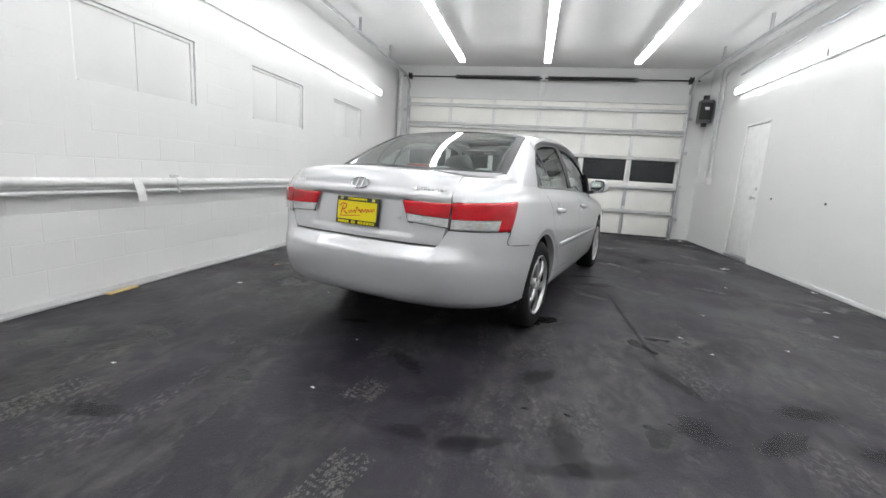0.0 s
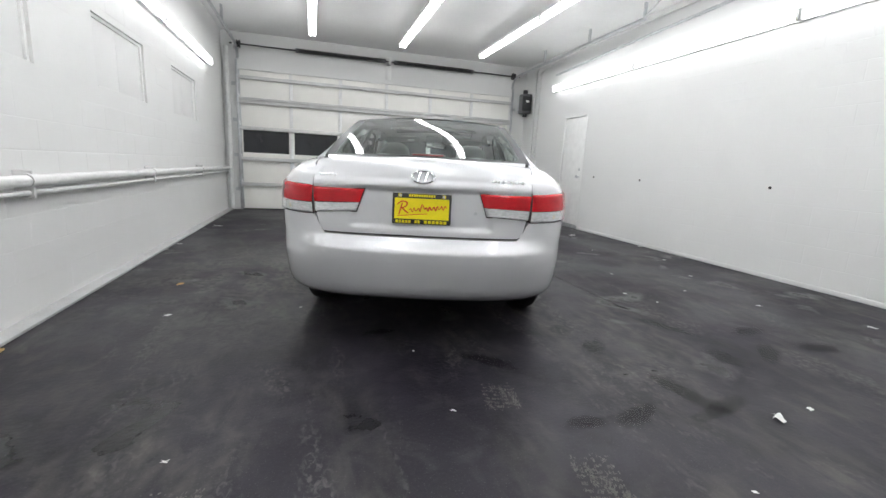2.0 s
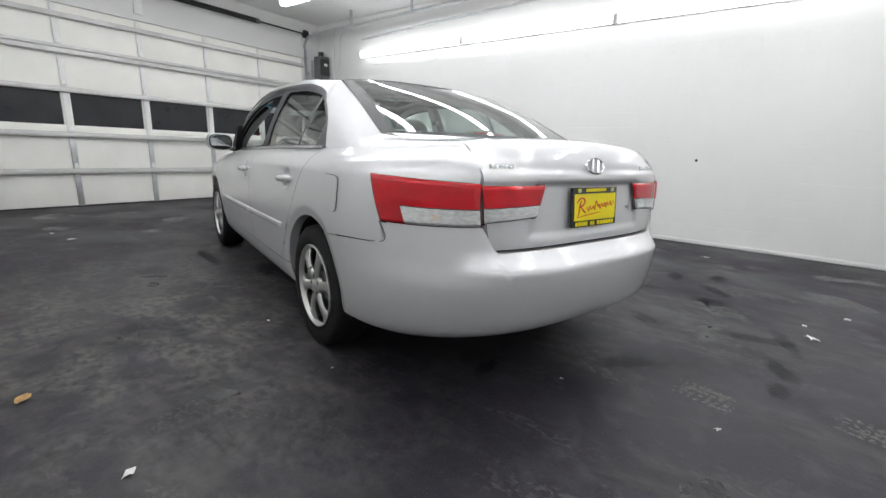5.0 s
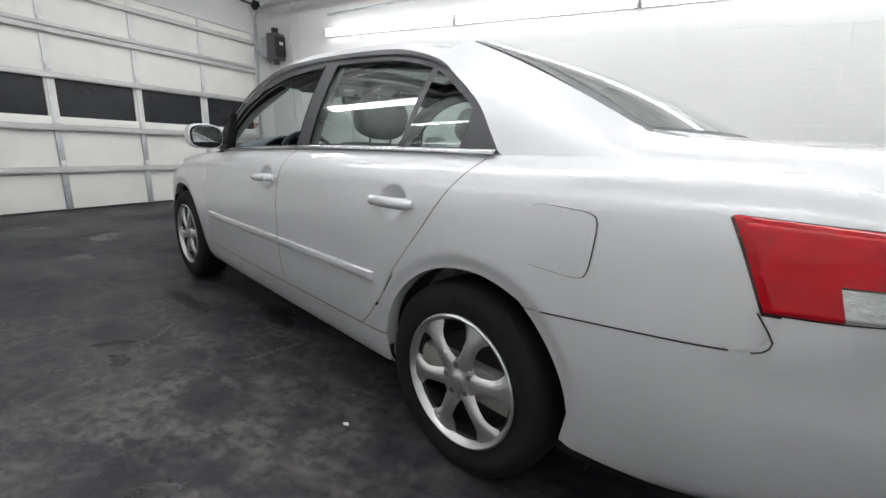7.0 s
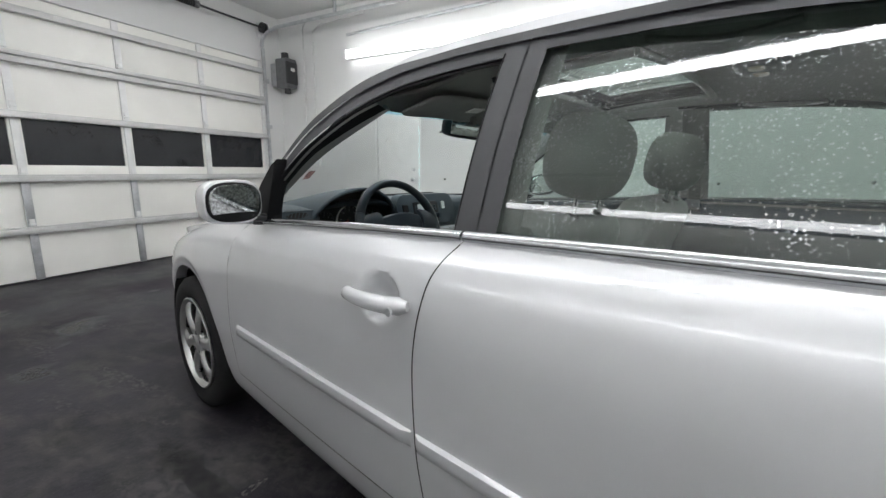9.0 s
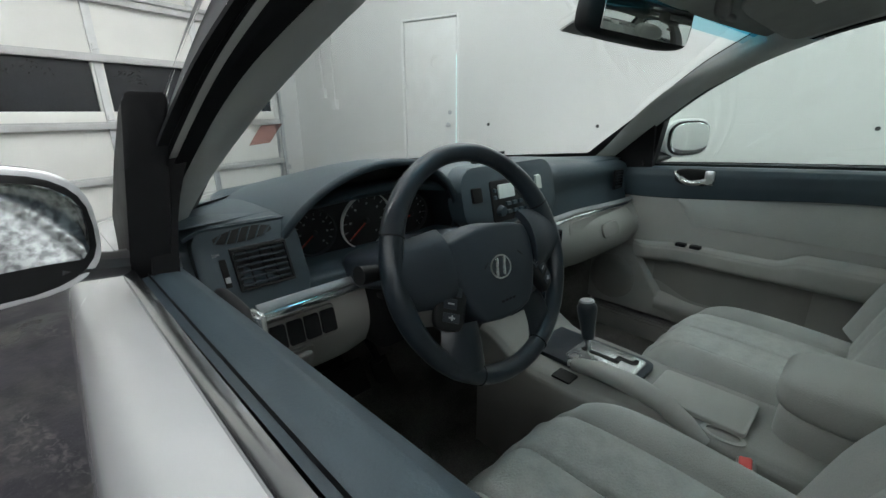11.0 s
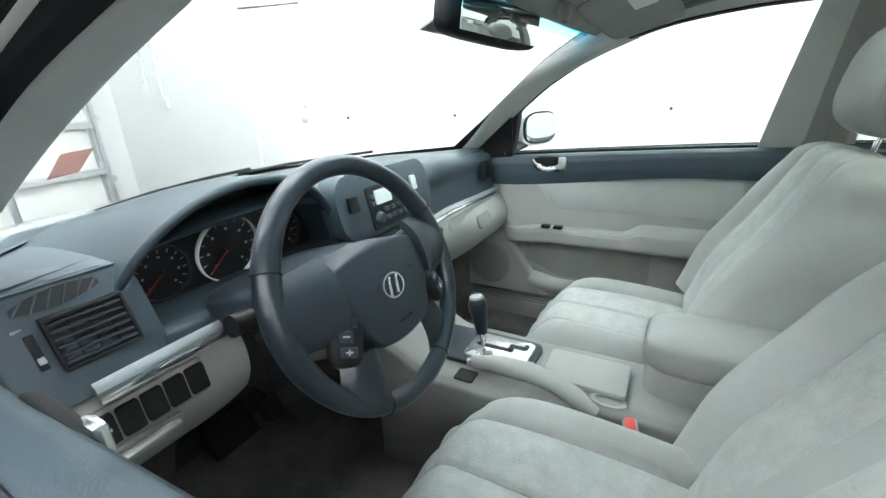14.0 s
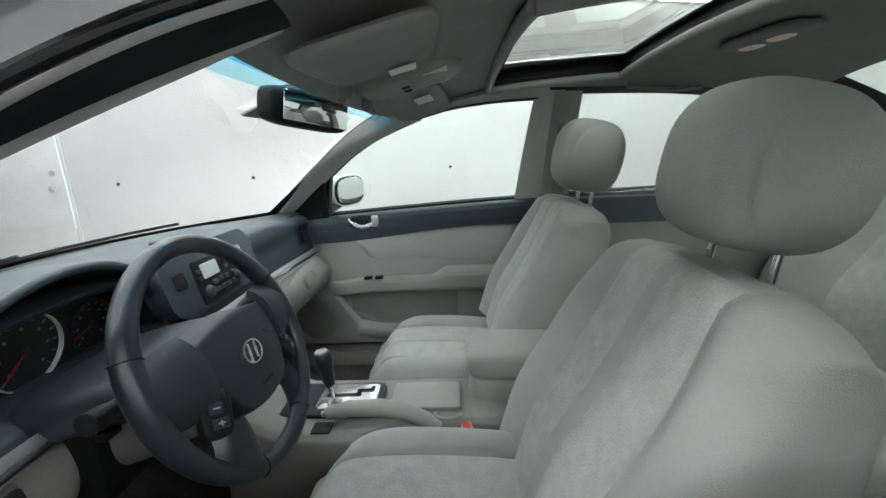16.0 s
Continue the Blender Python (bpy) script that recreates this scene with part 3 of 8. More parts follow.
# horizontal ceiling tracks with hangers, on both sides
for x, s in ((DX0 + 0.02, -1), (DX1 - 0.02, 1)):
    t = gplace(thing("ceiling_track", "galvanised overhead door track hung from the ceiling", "door track", "overhead door tracks"))
    bm = B()
    pts = [(x, YD - 0.06, 3.0), (x, YD - 0.1, 3.12), (x, YD - 0.2, 3.20), (x, YD - 0.4, 3.24), (x, 2.3, 3.30)]
    sweep(bm, pts, 0.026, 8)
    part("rail", bm, M_GALV, t)
    for y in (5.1, 3.6, 2.3):
        bm = B()
        bx(bm, x - 0.018, x + 0.018, y - 0.018, y + 0.018, 3.28, ZC, 0.002)
        bx(bm, x - 0.012 + s * 0.02, x + 0.012 + s * 0.02, y, y + 0.03, 3.31, 3.36, 0.002)
        part("hanger", bm, M_GALV, t)
    bm = B()
    sweep(bm, [(x, 2.3, 3.32), (x, 1.95, ZC - 0.01)], 0.014, 6)
    part("brace", bm, M_GALV, t)

# the motor box beside the door, with conduits
op = gplace(thing("door_opener", "dark grey jackshaft door opener box on the wall", "door opener"))
bm = B()
bx(bm, 3.86, 4.08, YD - 0.40, YD - 0.16, 2.42, 2.86, 0.02, seg=3)
part("housing", bm, M_GREYBOX, op)
bm = B()
bx(bm, 3.83, 4.05, YD - 0.44, YD - 0.405, 2.47, 2.80, 0.012)
part("cover", bm, M_BLACKP, op)
bm = B()
bx(bm, 3.91, 3.99, YD - 0.4425, YD - 0.4405, 2.66, 2.71)
part("label", bm, M_WHITE, op)
bm = B()
cyl(bm, (3.96, YD - 0.28, 2.86), (3.96, YD - 0.28, 2.95), 0.055, 20)
part("motor_end", bm, M_BLACKMETAL, op)
bm = B()
cyl(bm, (3.98, YD - 0.28, 2.35), (3.98, YD - 0.28, 2.42), 0.05, 20)
part("motor_end", bm, M_BLACKMETAL, op)
bm = B()
bx(bm, 3.91, 4.09, YD - 0.155, YD - 0.005, 2.47, 2.81, 0.004)
part("bracket", bm, M_GALV, op)

for path, r, lab in (
    ([(XR - 0.03, YD - 0.55, 1.45), (XR - 0.03, YD - 0.55, 3.30), (XR - 0.03, YD - 0.62, 3.40), (XR - 0.03, -1.5, 3.44)], 0.016, "thin white electrical conduit along the wall"),
    ([(XR - 0.03, YD - 0.75, 1.30), (XR - 0.03, YD - 0.75, 3.22), (XR - 0.03, YD - 0.9, 3.32), (XR - 0.03, 4.9, 3.36)], 0.013, "thin white electrical conduit along the wall"),
    ([(XR - 0.035, 5.2, 3.10), (XR - 0.035, 3.2, 3.19), (XR - 0.035, 1.0, 3.26), (XR - 0.035, -1.0, 3.28)], 0.02, "grey stained pipe running under the ceiling"),
):
    bm = B()
    sweep(bm, path, r, 10)
    gplace(part("conduit", bm, M_PIPE if "white" in lab else M_GALV, None, lab, cat="conduit"))
for y, z in ((YD - 0.55, 1.42), (YD - 0.75, 1.27)):
    bm = B()
    bx(bm, XR - 0.05, XR - 0.0005, y - 0.04, y + 0.04, z - 0.06, z + 0.06, 0.004)
    gplace(part("switch_box", bm, M_STEELP, None, "small white painted switch box on the wall", cat="switch box"))
bm = B()
sweep(bm, [(-2.48, YD - 0.12, 0.05), (-2.48, YD - 0.12, 3.2)], 0.045, 14)
gplace(part("downpipe", bm, M_PIPE, None, "white painted vertical pipe in the corner", cat="pipe"))

# pipes with couplings along the west wall
pp = gplace(thing("wall_pipe", "white painted pipe run along the block wall", "pipe", "wall pipes"))
bm = B()
sweep(bm, [(XL + 0.08, YB, 0.870), (XL + 0.08, -2, 0.872), (XL + 0.08, 0, 0.868), (XL + 0.08, 3, 0.87), (XL + 0.08, YD - 0.05, 0.868)], 0.036, 14)
part("pipe", bm, M_PIPE, pp)
for y in (-1.9, 0.0, 2.1, 4.2):
    bm = B()
    cyl(bm, (XL + 0.08, y - 0.04, 0.869), (XL + 0.08, y + 0.04, 0.869), 0.044, 14)
    bx(bm, XL, XL + 0.1, y - 0.012, y + 0.012, 0.765, 0.93, 0.003)
    part("clamp", bm, M_PIPE, pp)
pp = gplace(thing("wall_pipe", "thin white painted pipe below a thicker one", "pipe", "wall pipes"))
bm = B()
sweep(bm, [(XL + 0.07, YB, 0.795), (XL + 0.07, YD - 0.05, 0.795)], 0.017, 10)
part("pipe", bm, M_PIPE, pp)
bm = B()
grid(bm, lambda u, v: (XL + 0.118 + 0.01 * math.sin(3 * v), lerp(-0.50, -0.42, u) + 0.05 * v, 0.90 - 0.19 * v), 3, 8, 0.002)
gplace(part("tape_strip", bm, M_PAPER, None, "torn strip of white tape hanging on the pipe", cat="tape"))

# strip lamps: bodies and lit tubes, 8 feet each
SEG = 2.44


def strip_lamp(x, y1, z, side):
    """side: -1 on the west wall, 1 on the east wall, 0 under the ceiling."""
    e = gplace(thing("strip_lamp", "lit white fluorescent strip lamp" + (" hung under the ceiling" if side == 0 else " fixed high on the wall"), "strip lamp", "strip lamps"))
    y0 = y1 - SEG + 0.02
    bm = B()
    if side:
        bx(bm, min(x, x - side * 0.055), max(x, x - side * 0.055), y0, y1, z - 0.03, z + 0.075, 0.006)
    else:
        bx(bm, x - 0.07, x + 0.07, y0, y1, z + 0.03, z + 0.075, 0.006)
        for y in (y0 + 0.3, y1 - 0.3):
            cyl(bm, (x, y, z + 0.07), (x, y, ZC), 0.006, 6)
    part("housing", bm, M_FIXT, e)
    bm = B()
    for o in (-0.032, 0.032):
        if side:
            cyl(bm, (x - side * 0.085, y0 + 0.03, z + o + 0.02), (x - side * 0.085, y1 - 0.03, z + o + 0.02), 0.028, 12)
        else:
            cyl(bm, (x + o, y0 + 0.03, z), (x + o, y1 - 0.03, z), 0.024, 12)
    part("tube", bm, M_TUBEW if side else M_TUBE, e, "glowing white tubes")
    for y in (y0, y1 - 0.028):
        bm = B()
        if side:
            bx(bm, min(x - side * 0.055, x - side * 0.115), max(x - side * 0.055, x - side * 0.115), y, y + 0.028, z - 0.04, z + 0.08, 0.004)
        else:
            bx(bm, x - 0.062, x + 0.062, y, y + 0.028, z - 0.026, z + 0.029, 0.004)
        part("end_cap", bm, M_FIXT, e)


for k in range(4):
    strip_lamp(XL, 5.25 - k * SEG, 2.625, -1)
    strip_lamp(XR, 5.20 - k * SEG, 2.795, 1)
for x in (-0.85, 0.78, 2.385):
    for k in range(4):
        strip_lamp(x, 5.27 - k * SEG, 3.28, 0)

# scraps, stains and worn marks on the floor (garage axes)


def stain(x, y, rx, ry, turn, material, name, label, h=0.0012, seed=0, cat="stain"):
    r2 = random.Random(seed)
    ph = [r2.uniform(0, 6.28) for _ in range(6)]
    bm = B()
    c = bm.verts.new((0, 0, h))
    ring = []
    for k in range(40):
        w = 2 * math.pi * k / 40
        q = 1 + 0.22 * math.sin(2 * w + ph[0]) + 0.18 * math.sin(3 * w + ph[1]) + 0.12 * math.sin(5 * w + ph[2]) + 0.1 * math.sin(9 * w + ph[3]) + r2.uniform(-0.12, 0.12)
        ring.append((bm.verts.new((rx * q * math.cos(w), ry * q * math.sin(w), h)), bm.verts.new((rx * q * 1.10 * math.cos(w), ry * q * 1.10 * math.sin(w), 0.0002))))
    for k in range(40):
        a, b2 = ring[k], ring[(k + 1) % 40]
        bm.faces.new((c, a[0], b2[0]))
        bm.faces.new((a[0], a[1], b2[1], b2[0]))
    ob = part(name, bm, material, None, label, cat=cat)
    ob.matrix_world = GA @ pose(x, y, 0, 0, 0, turn)
    return ob


for i, (x, y, rx, ry, tn) in enumerate(((0.96, -1.68, 0.075, 0.19, 12), (1.02, -1.84, 0.20, 0.06, 14), (1.57, -1.40, 0.10, 0.12, 30), (0.28, -1.80, 0.085, 0.06, 0),
                                        (0.53, -1.81, 0.12, 0.07, 20), (1.55, 1.38, 0.22, 0.10, 20), (1.60, -0.86, 0.06, 0.18, 25), (-1.07, -2.05, 0.13, 0.07, 10),
                                        (1.92, -1.40, 0.15, 0.08, 40), (2.36, -1.39, 0.15, 0.09, 0), (0.85, -1.10, 0.14, 0.08, 60), (2.19, -1.06, 0.16, 0.08, 15), (0.10, -1.16, 0.16, 0.07, -40),
                                        (1.58, 0.25, 0.018, 1.1, 1), (1.45, 1.75, 0.22, 0.05, 15), (2.4, 3.2, 0.3, 0.12, 60), (-0.45, -0.62, 0.10, 0.05, 10), (-0.22, 1.75, 0.20, 0.09, 70), (-0.38, 2.45, 0.30, 0.07, 80))):
    stain(x, y, rx, ry, tn, M_OIL, "oil_stain", "dark wet oil stain on the concrete floor", seed=i)


def worn_patch(x, y, w, l, turn, seed):
    """Short broken pale strokes where tyres scraped the coating."""
    r2 = random.Random(seed)
    bm = B()
    for k in range(int(800 * w * l / 0.06) + 60):
        rib = r2.choice((-0.36, -0.14, 0.10, 0.33))
        a, c = w * rib + r2.gauss(0, w * 0.055), l * 0.5 * r2.uniform(-1, 1) * r2.uniform(0.55, 1) + 0.06 * l * rib
        if math.sin(c * 190 + rib * 5) + 0.8 * math.sin(c * 23 + 7 * rib + seed) < -0.35:
            continue
        hw, hl = r2.uniform(0.0008, 0.0026), r2.uniform(0.002, 0.009)
        q = r2.uniform(-0.3, 0.3)
        vs = [bm.verts.new((a + sx * hw * r2.uniform(0.5, 1.2) + q * sy * hl, c + sy * hl * r2.uniform(0.5, 1.2), 0.0009)) for sx, sy in ((-1, -1), (1, -1), (1.4, 0), (1, 1), (-1, 1), (-1.4, 0))]
        bm.faces.new(vs)
    ob = part("worn_patch", bm, M_WORN, None, "pale scraped patch in the floor coating", cat="floor wear", kind="stuff")
    ob.matrix_world = GA @ pose(x, y, 0, 0, 0, turn)


for i, (x, y, w, l, tn) in enumerate(((0.0, -1.52, 0.19, 0.26, -12), (0.115, -2.15, 0.18, 0.36, -12), (-1.335, -2.06, 0.2, 0.5, -15), (-0.565, 1.375, 0.035, 0.36, -106), (-0.415, 2.17, 0.03, 0.32, -93),
                                      (-0.80, 2.02, 0.04, 0.5, -60))):
    worn_patch(x, y, w, l, tn, i)

for i, (x, y, s) in enumerate(((3.50, 3.18, 0.09), (4.0, 2.12, 0.06), (-2.29, 4.06, 0.09), (1.20, -1.97, 0.055), (1.81, -2.20, 0.04), (1.44, -1.95, 0.03),
                               (-1.01, 4.02, 0.05), (-2.47, 2.20, 0.05), (-2.42, 2.55, 0.04), (3.85, 6.2, 0.12), (3.65, 6.35, 0.1), (3.2, 0.4, 0.03), (3.6, 1.2, 0.035), (2.9, -0.6, 0.03),
                               (-1.36, -1.68, 0.018), (-0.26, -1.59, 0.018), (2.01, -0.37, 0.02), (-1.80, -0.10, 0.035), (-0.836, 0.69, 0.02), (-1.07, 4.49, 0.04), (1.9, -0.1, 0.025), (3.3, -1.2, 0.04),
                               (-0.95, -0.05, 0.014), (-0.30, -0.95, 0.014), (0.62, -2.30, 0.016), (2.6, -0.1, 0.018), (2.3, 0.6, 0.02), (3.0, 1.9, 0.025), (1.0, -2.45, 0.012))):
    r2 = random.Random(i + 50)
    a = r2.uniform(0, 360)
    bm = B()
    grid(bm, lambda u, v: ((u - 0.5) * s * 1.1 * (1 + 0.5 * math.sin(7 * v + i)), (v - 0.5) * s * 0.7 * (1 + 0.4 * math.sin(5 * u + i)), 0.003 + 0.16 * s * abs(math.sin(4 * u + 3 * v + i))), 5, 4, 0.0008)
    ob = part("paper_scrap", bm, M_PAPER, None, "crumpled white paper scrap lying on the floor", cat="litter")
    ob["group"] = "litter on the floor"
    ob.matrix_world = GA @ pose(x, y, 0, 0, 0, a)
bm = B()
bx(bm, -0.045, 0.045, -0.13, 0.13, 0.0005, 0.012, 0.003)
ob = part("cardboard_strip", bm, M_CARD, None, "flat tan cardboard strip lying beside the wall", cat="cardboard")
ob.matrix_world = GA @ pose(-2.47, -0.66, 0, 0, 0, 4)
bm = B()
grid(bm, lambda u, v: ((u - 0.5) * 0.06, (v - 0.5) * 0.05 * math.sin(math.pi * (0.1 + 0.8 * u)), 0.004 + 0.012 * abs(v - 0.5) + 0.006 * u), 8, 6, 0.0008)
ob = part("dry_leaf", bm, M_LEAF, None, "curled dry brown leaf on the floor", cat="leaf")
ob.matrix_world = GA @ pose(-1.92, 0.67, 0, 0, 0, 40)

for y, z in ((3.60, 1.03), (2.42, 1.02), (0.37, 1.02), (-0.85, 1.05)):
    bm = B()
    cyl(bm, (XR + 0.01, y, z), (XR - 0.006, y, z), 0.017, 12)
    gplace(part("wall_anchor", bm, M_NAIL, None, "small black fixing hole in the block wall", cat="fixing"))
bm = B()
sweep(bm, [(4.0, -3.2, 0.02), (4.0, -3.2, 0.22), (4.0, -3.12, 0.24), (4.0, -3.05, 0.2), (4.0, -3.05, 0.02)], 0.012, 8)
gplace(part("floor_bracket", bm, M_STEELP, None, "small white painted pipe stub at the wall foot", cat="bracket"))


def block_wall(parent, xf, s, y0, y1, skip, near):
    """Painted blocks 0.4 x 0.2 m just proud of the wall's face."""
    inv = parent.matrix_world.inverted()
    b2 = B()
    w, h, d = 0.1980, 0.0983, 0.0011
    vs = [b2.verts.new((0, sy * w, sz * h)) for sy, sz in ((-1, -1), (1, -1), (1, 1), (-1, 1))]
    vt = [b2.verts.new((-s * d, sy * (w - 0.004), sz * (h - 0.004))) for sy, sz in ((-1, -1), (1, -1), (1, 1), (-1, 1))]
    b2.faces.new(vt)
    for k in range(4):
        b2.faces.new((vs[k], vs[(k + 1) % 4], vt[(k + 1) % 4], vt[k]))
    bmesh.ops.recalc_face_normals(b2, faces=b2.faces[:])
    me = bpy.data.meshes.new("block")
    b2.to_mesh(me)
    b2.free()
    me.materials.append(M_WALL)
    count = 0
    rest = B()
    r2 = random.Random(7)
    for row in range(17):
        z = 0.05 + 0.1 + row * 0.2
        y = y0 + (0.2 if row % 2 else 0.0)
        while y < y1:
            if not any(a - 0.2 < y < c + 0.2 and za - 0.1 < z < zc + 0.1 for a, c, za, zc in skip):
                x = xf - s * 0.0005 + r2.uniform(0, 0.0012) * s
                if near[0] < y < near[1] and count < 300:
                    ob = new("block", me)
                    ob.parent = parent
                    ob.matrix_parent_inverse = Matrix()
                    ob.location = (x, y, z)
                    count += 1
                else:
                    for q in me.polygons:
                        rest.faces.new([rest.verts.new(me.vertices[i].co + Vector((x, y, z))) for i in q.vertices])
            y += 0.4
    ob = part("blocks", rest, M_WALL, parent, kind="stuff")
    ob.matrix_parent_inverse = Matrix()


# ---------------------------------------------------------------- the car: x across, y forward from the rear axle, z up
car = thing("car", "silver four-door sedan with a yellow rear plate, driver's window open", "car")
YR0, YF0 = -0.2, 2.6
AR, AC, AZ = 0.385, -0.045, 0.325
WHEELBASE = 2.73

fW = curve([(0.22, 0.825), (0.28, 0.862), (0.34, 0.880), (0.45, 0.896), (0.58, 0.904), (0.72, 0.902), (0.85, 0.896), (0.93, 0.884), (0.985, 0.858), (1.037, 0.806), (1.10, 0.74)])
fD = curve([(0.22, 0.60), (0.30, 0.74), (0.335, 0.835), (0.37, 0.888), (0.42, 0.914), (0.50, 0.928), (0.58, 0.934), (0.612, 0.934), (0.624, 0.929), (0.634, 0.918), (0.66, 0.886), (0.70, 0.856), (0.80, 0.842), (0.94, 0.832), (1.0, 0.822), (1.05, 0.796), (1.10, 0.755)])
fDC = curve([(0.22, 0.60), (0.30, 0.74), (0.335, 0.835), (0.37, 0.888), (0.42, 0.912), (0.50, 0.924), (0.55, 0.922), (0.60, 0.910), (0.66, 0.882), (0.72, 0.858), (0.80, 0.843), (0.94, 0.832), (1.0, 0.822), (1.05, 0.796), (1.10, 0.755)])
fDF = curve([(0.22, 0.88), (0.30, 0.98), (0.40, 1.03), (0.55, 1.05), (0.66, 1.02), (0.75, 0.94), (0.85, 0.80), (1.1, 0.5)])
fN = curve([(0.3, 3.0), (0.6, 3.2), (0.75, 3.7), (0.95, 4.0), (1.1, 3.8)])
belt = curve([(-1.2, 1.05), (-0.41, 1.05), (-0.06, 1.037), (0.3, 1.031), (1.1, 1.010), (1.9, 0.970), (2.2, 0.947), (2.7, 0.895), (3.2, 0.815), (3.7, 0.70)])
DLO0 = curve([(-0.06, 1.037), (0.0, 1.10), (0.08, 1.180), (0.22, 1.275), (0.37, 1.352), (0.50, 1.387), (0.63, 1.406), (0.85, 1.419), (1.08, 1.426), (1.25, 1.428), (1.41, 1.420), (1.60, 1.384), (1.81, 1.292), (1.99, 1.160), (2.16, 1.015)])


def arc_table(W, D, n, steps=400):
    t, tot, last = [(0.0, 0.0)], 0.0, (W, 0.0)
    for k in range(1, steps + 1):
        p = math.pi / 2 * k / steps
        c = (W * math.cos(p) ** (2 / n), D * math.sin(p) ** (2 / n)) if k < steps else (0.0, D)
        tot += math.hypot(c[0] - last[0], c[1] - last[1])
        t.append((tot, p))
        last = c
    return t


TR, TF = arc_table(0.9, 0.9, 3.5), arc_table(0.9, 1.0, 2.7)
LR, LF = TR[-1][0], TF[-1][0]
QR, QF = YR0 - LR, YF0 + LF


def ang(tab, s):
    lo, hi = 0, len(tab) - 1
    while hi - lo > 1:
        mid = (lo + hi) // 2
        if tab[mid][0] <= s:
            lo = mid
        else:
            hi = mid
    a, b = tab[lo], tab[hi]
    return a[1] + (b[1] - a[1]) * min(1, max(0, (s - a[0]) / max(1e-9, b[0] - a[0])))


DENTS = [(0.30, 0.868), (1.265, 0.868)]


def hull(q, z, off=0.0):
    """Body side at arc place q and height z, for x > 0; q is y along the flank and wraps round both ends."""
    yy = min(max(q, -0.6), 3.4)
    zb = belt(yy)
    ze = z if z < 0.5 else z + (1.037 - zb) * (z - 0.5) / (zb - 0.5)
    W = fW(ze) - 0.018 * max(0, (q - 1.3) / 1.3) ** 2 * (q <= YF0) - 0.018 * (q > YF0) - 0.006 * max(0, (0.6 - q)) ** 2 * (q > YR0)
    if q < YR0:
        W -= 0.006 * 0.64
    if q < YR0:
        p, n = ang(TR, YR0 - q), fN(z)
        x = W * max(0, math.cos(p)) ** (2 / n)
        y = YR0 - lerp(fD(z), fDC(z), smooth(0.55, 0.86, x / W)) * math.sin(p) ** (2 / n)
    elif q > YF0:
        p, n = ang(TF, q - YF0), 2.7
        x, y = W * max(0, math.cos(p)) ** (2 / n), YF0 + fDF(z) * math.sin(p) ** (2 / n)
    else:
        x, y = W, q
        for a, c in DENTS:
            r = ((q - a) / 0.068) ** 2 + ((z - c) / 0.056) ** 2
            if r < 1:
                x -= 0.034 * (1 - r) ** 0.9
    for c in (AC, AC + WHEELBASE + 0.03):
        r = math.hypot(q - c, z - AZ)
        if r < AR + 0.05 and z < 0.80:
            x -= 0.011 * smooth(AR + 0.048, AR + 0.004, r)
    if off:
        a, b, c = Vector(hull(q + 0.004, z)), Vector(hull(q - 0.004, z)), Vector(hull(q, z + 0.004))
        nrm = (a - b).cross(c - Vector((x, y, z)))
        if nrm.length > 1e-9:
            nrm.normalize()
            if nrm.x * 0.9 + nrm.y * (y - 1.2) * 0.3 < 0:
                nrm = -nrm
            return (x + nrm.x * off, y + nrm.y * off, z + nrm.z * off)
    return (x, y, z)


def mir(p, s):
    return (p[0] * s, p[1], p[2])


def side_panel(bm, s, ql, qr, zlo, zhi, nu, nv, off=0.0, thick=0.0):
    """A piece of the flank between the cut lines ql(z), qr(z) and the edges zlo(q), zhi(q)."""
    cache = {}

    def edge(f, v):
        z = 0.7
        for _ in range(8):
            q = f(z)
            z = lerp(zlo(q), zhi(q), v)
        return q

    def fn(u, v):
        if v not in cache:
            cache[v] = (edge(ql, v), edge(qr, v))
        a, c = cache[v]
        q = lerp(a, c, u)
        return mir(hull(q, lerp(zlo(q), zhi(q), v), off), s)

    return grid(bm, fn, nu, nv, thick)


def arch(q, base):
    for c in (AC, AC + WHEELBASE + 0.03):
        if abs(q - c) < AR:
            return max(base, AZ + math.sqrt(AR * AR - (q - c) ** 2))
    return base


G_B = curve([(0.36, 1.108), (0.55, 1.135), (0.75, 1.148), (0.93, 1.122), (1.03, 1.075)])
G_R = curve([(0.375, 0.478), (0.41, 0.440), (0.45, 0.402), (0.62, 0.295), (0.80, 0.155), (0.93, 0.06), (1.04, -0.035)])
G_F = curve([(0.36, 2.150), (0.7, 2.165), (1.0, 2.13)])
BUMP = curve([(-1.9, 0.735), (-0.9, 0.735), (-0.745, 0.706), (-0.5, 0.685), (-0.24, 0.658)])
g = 0.0020

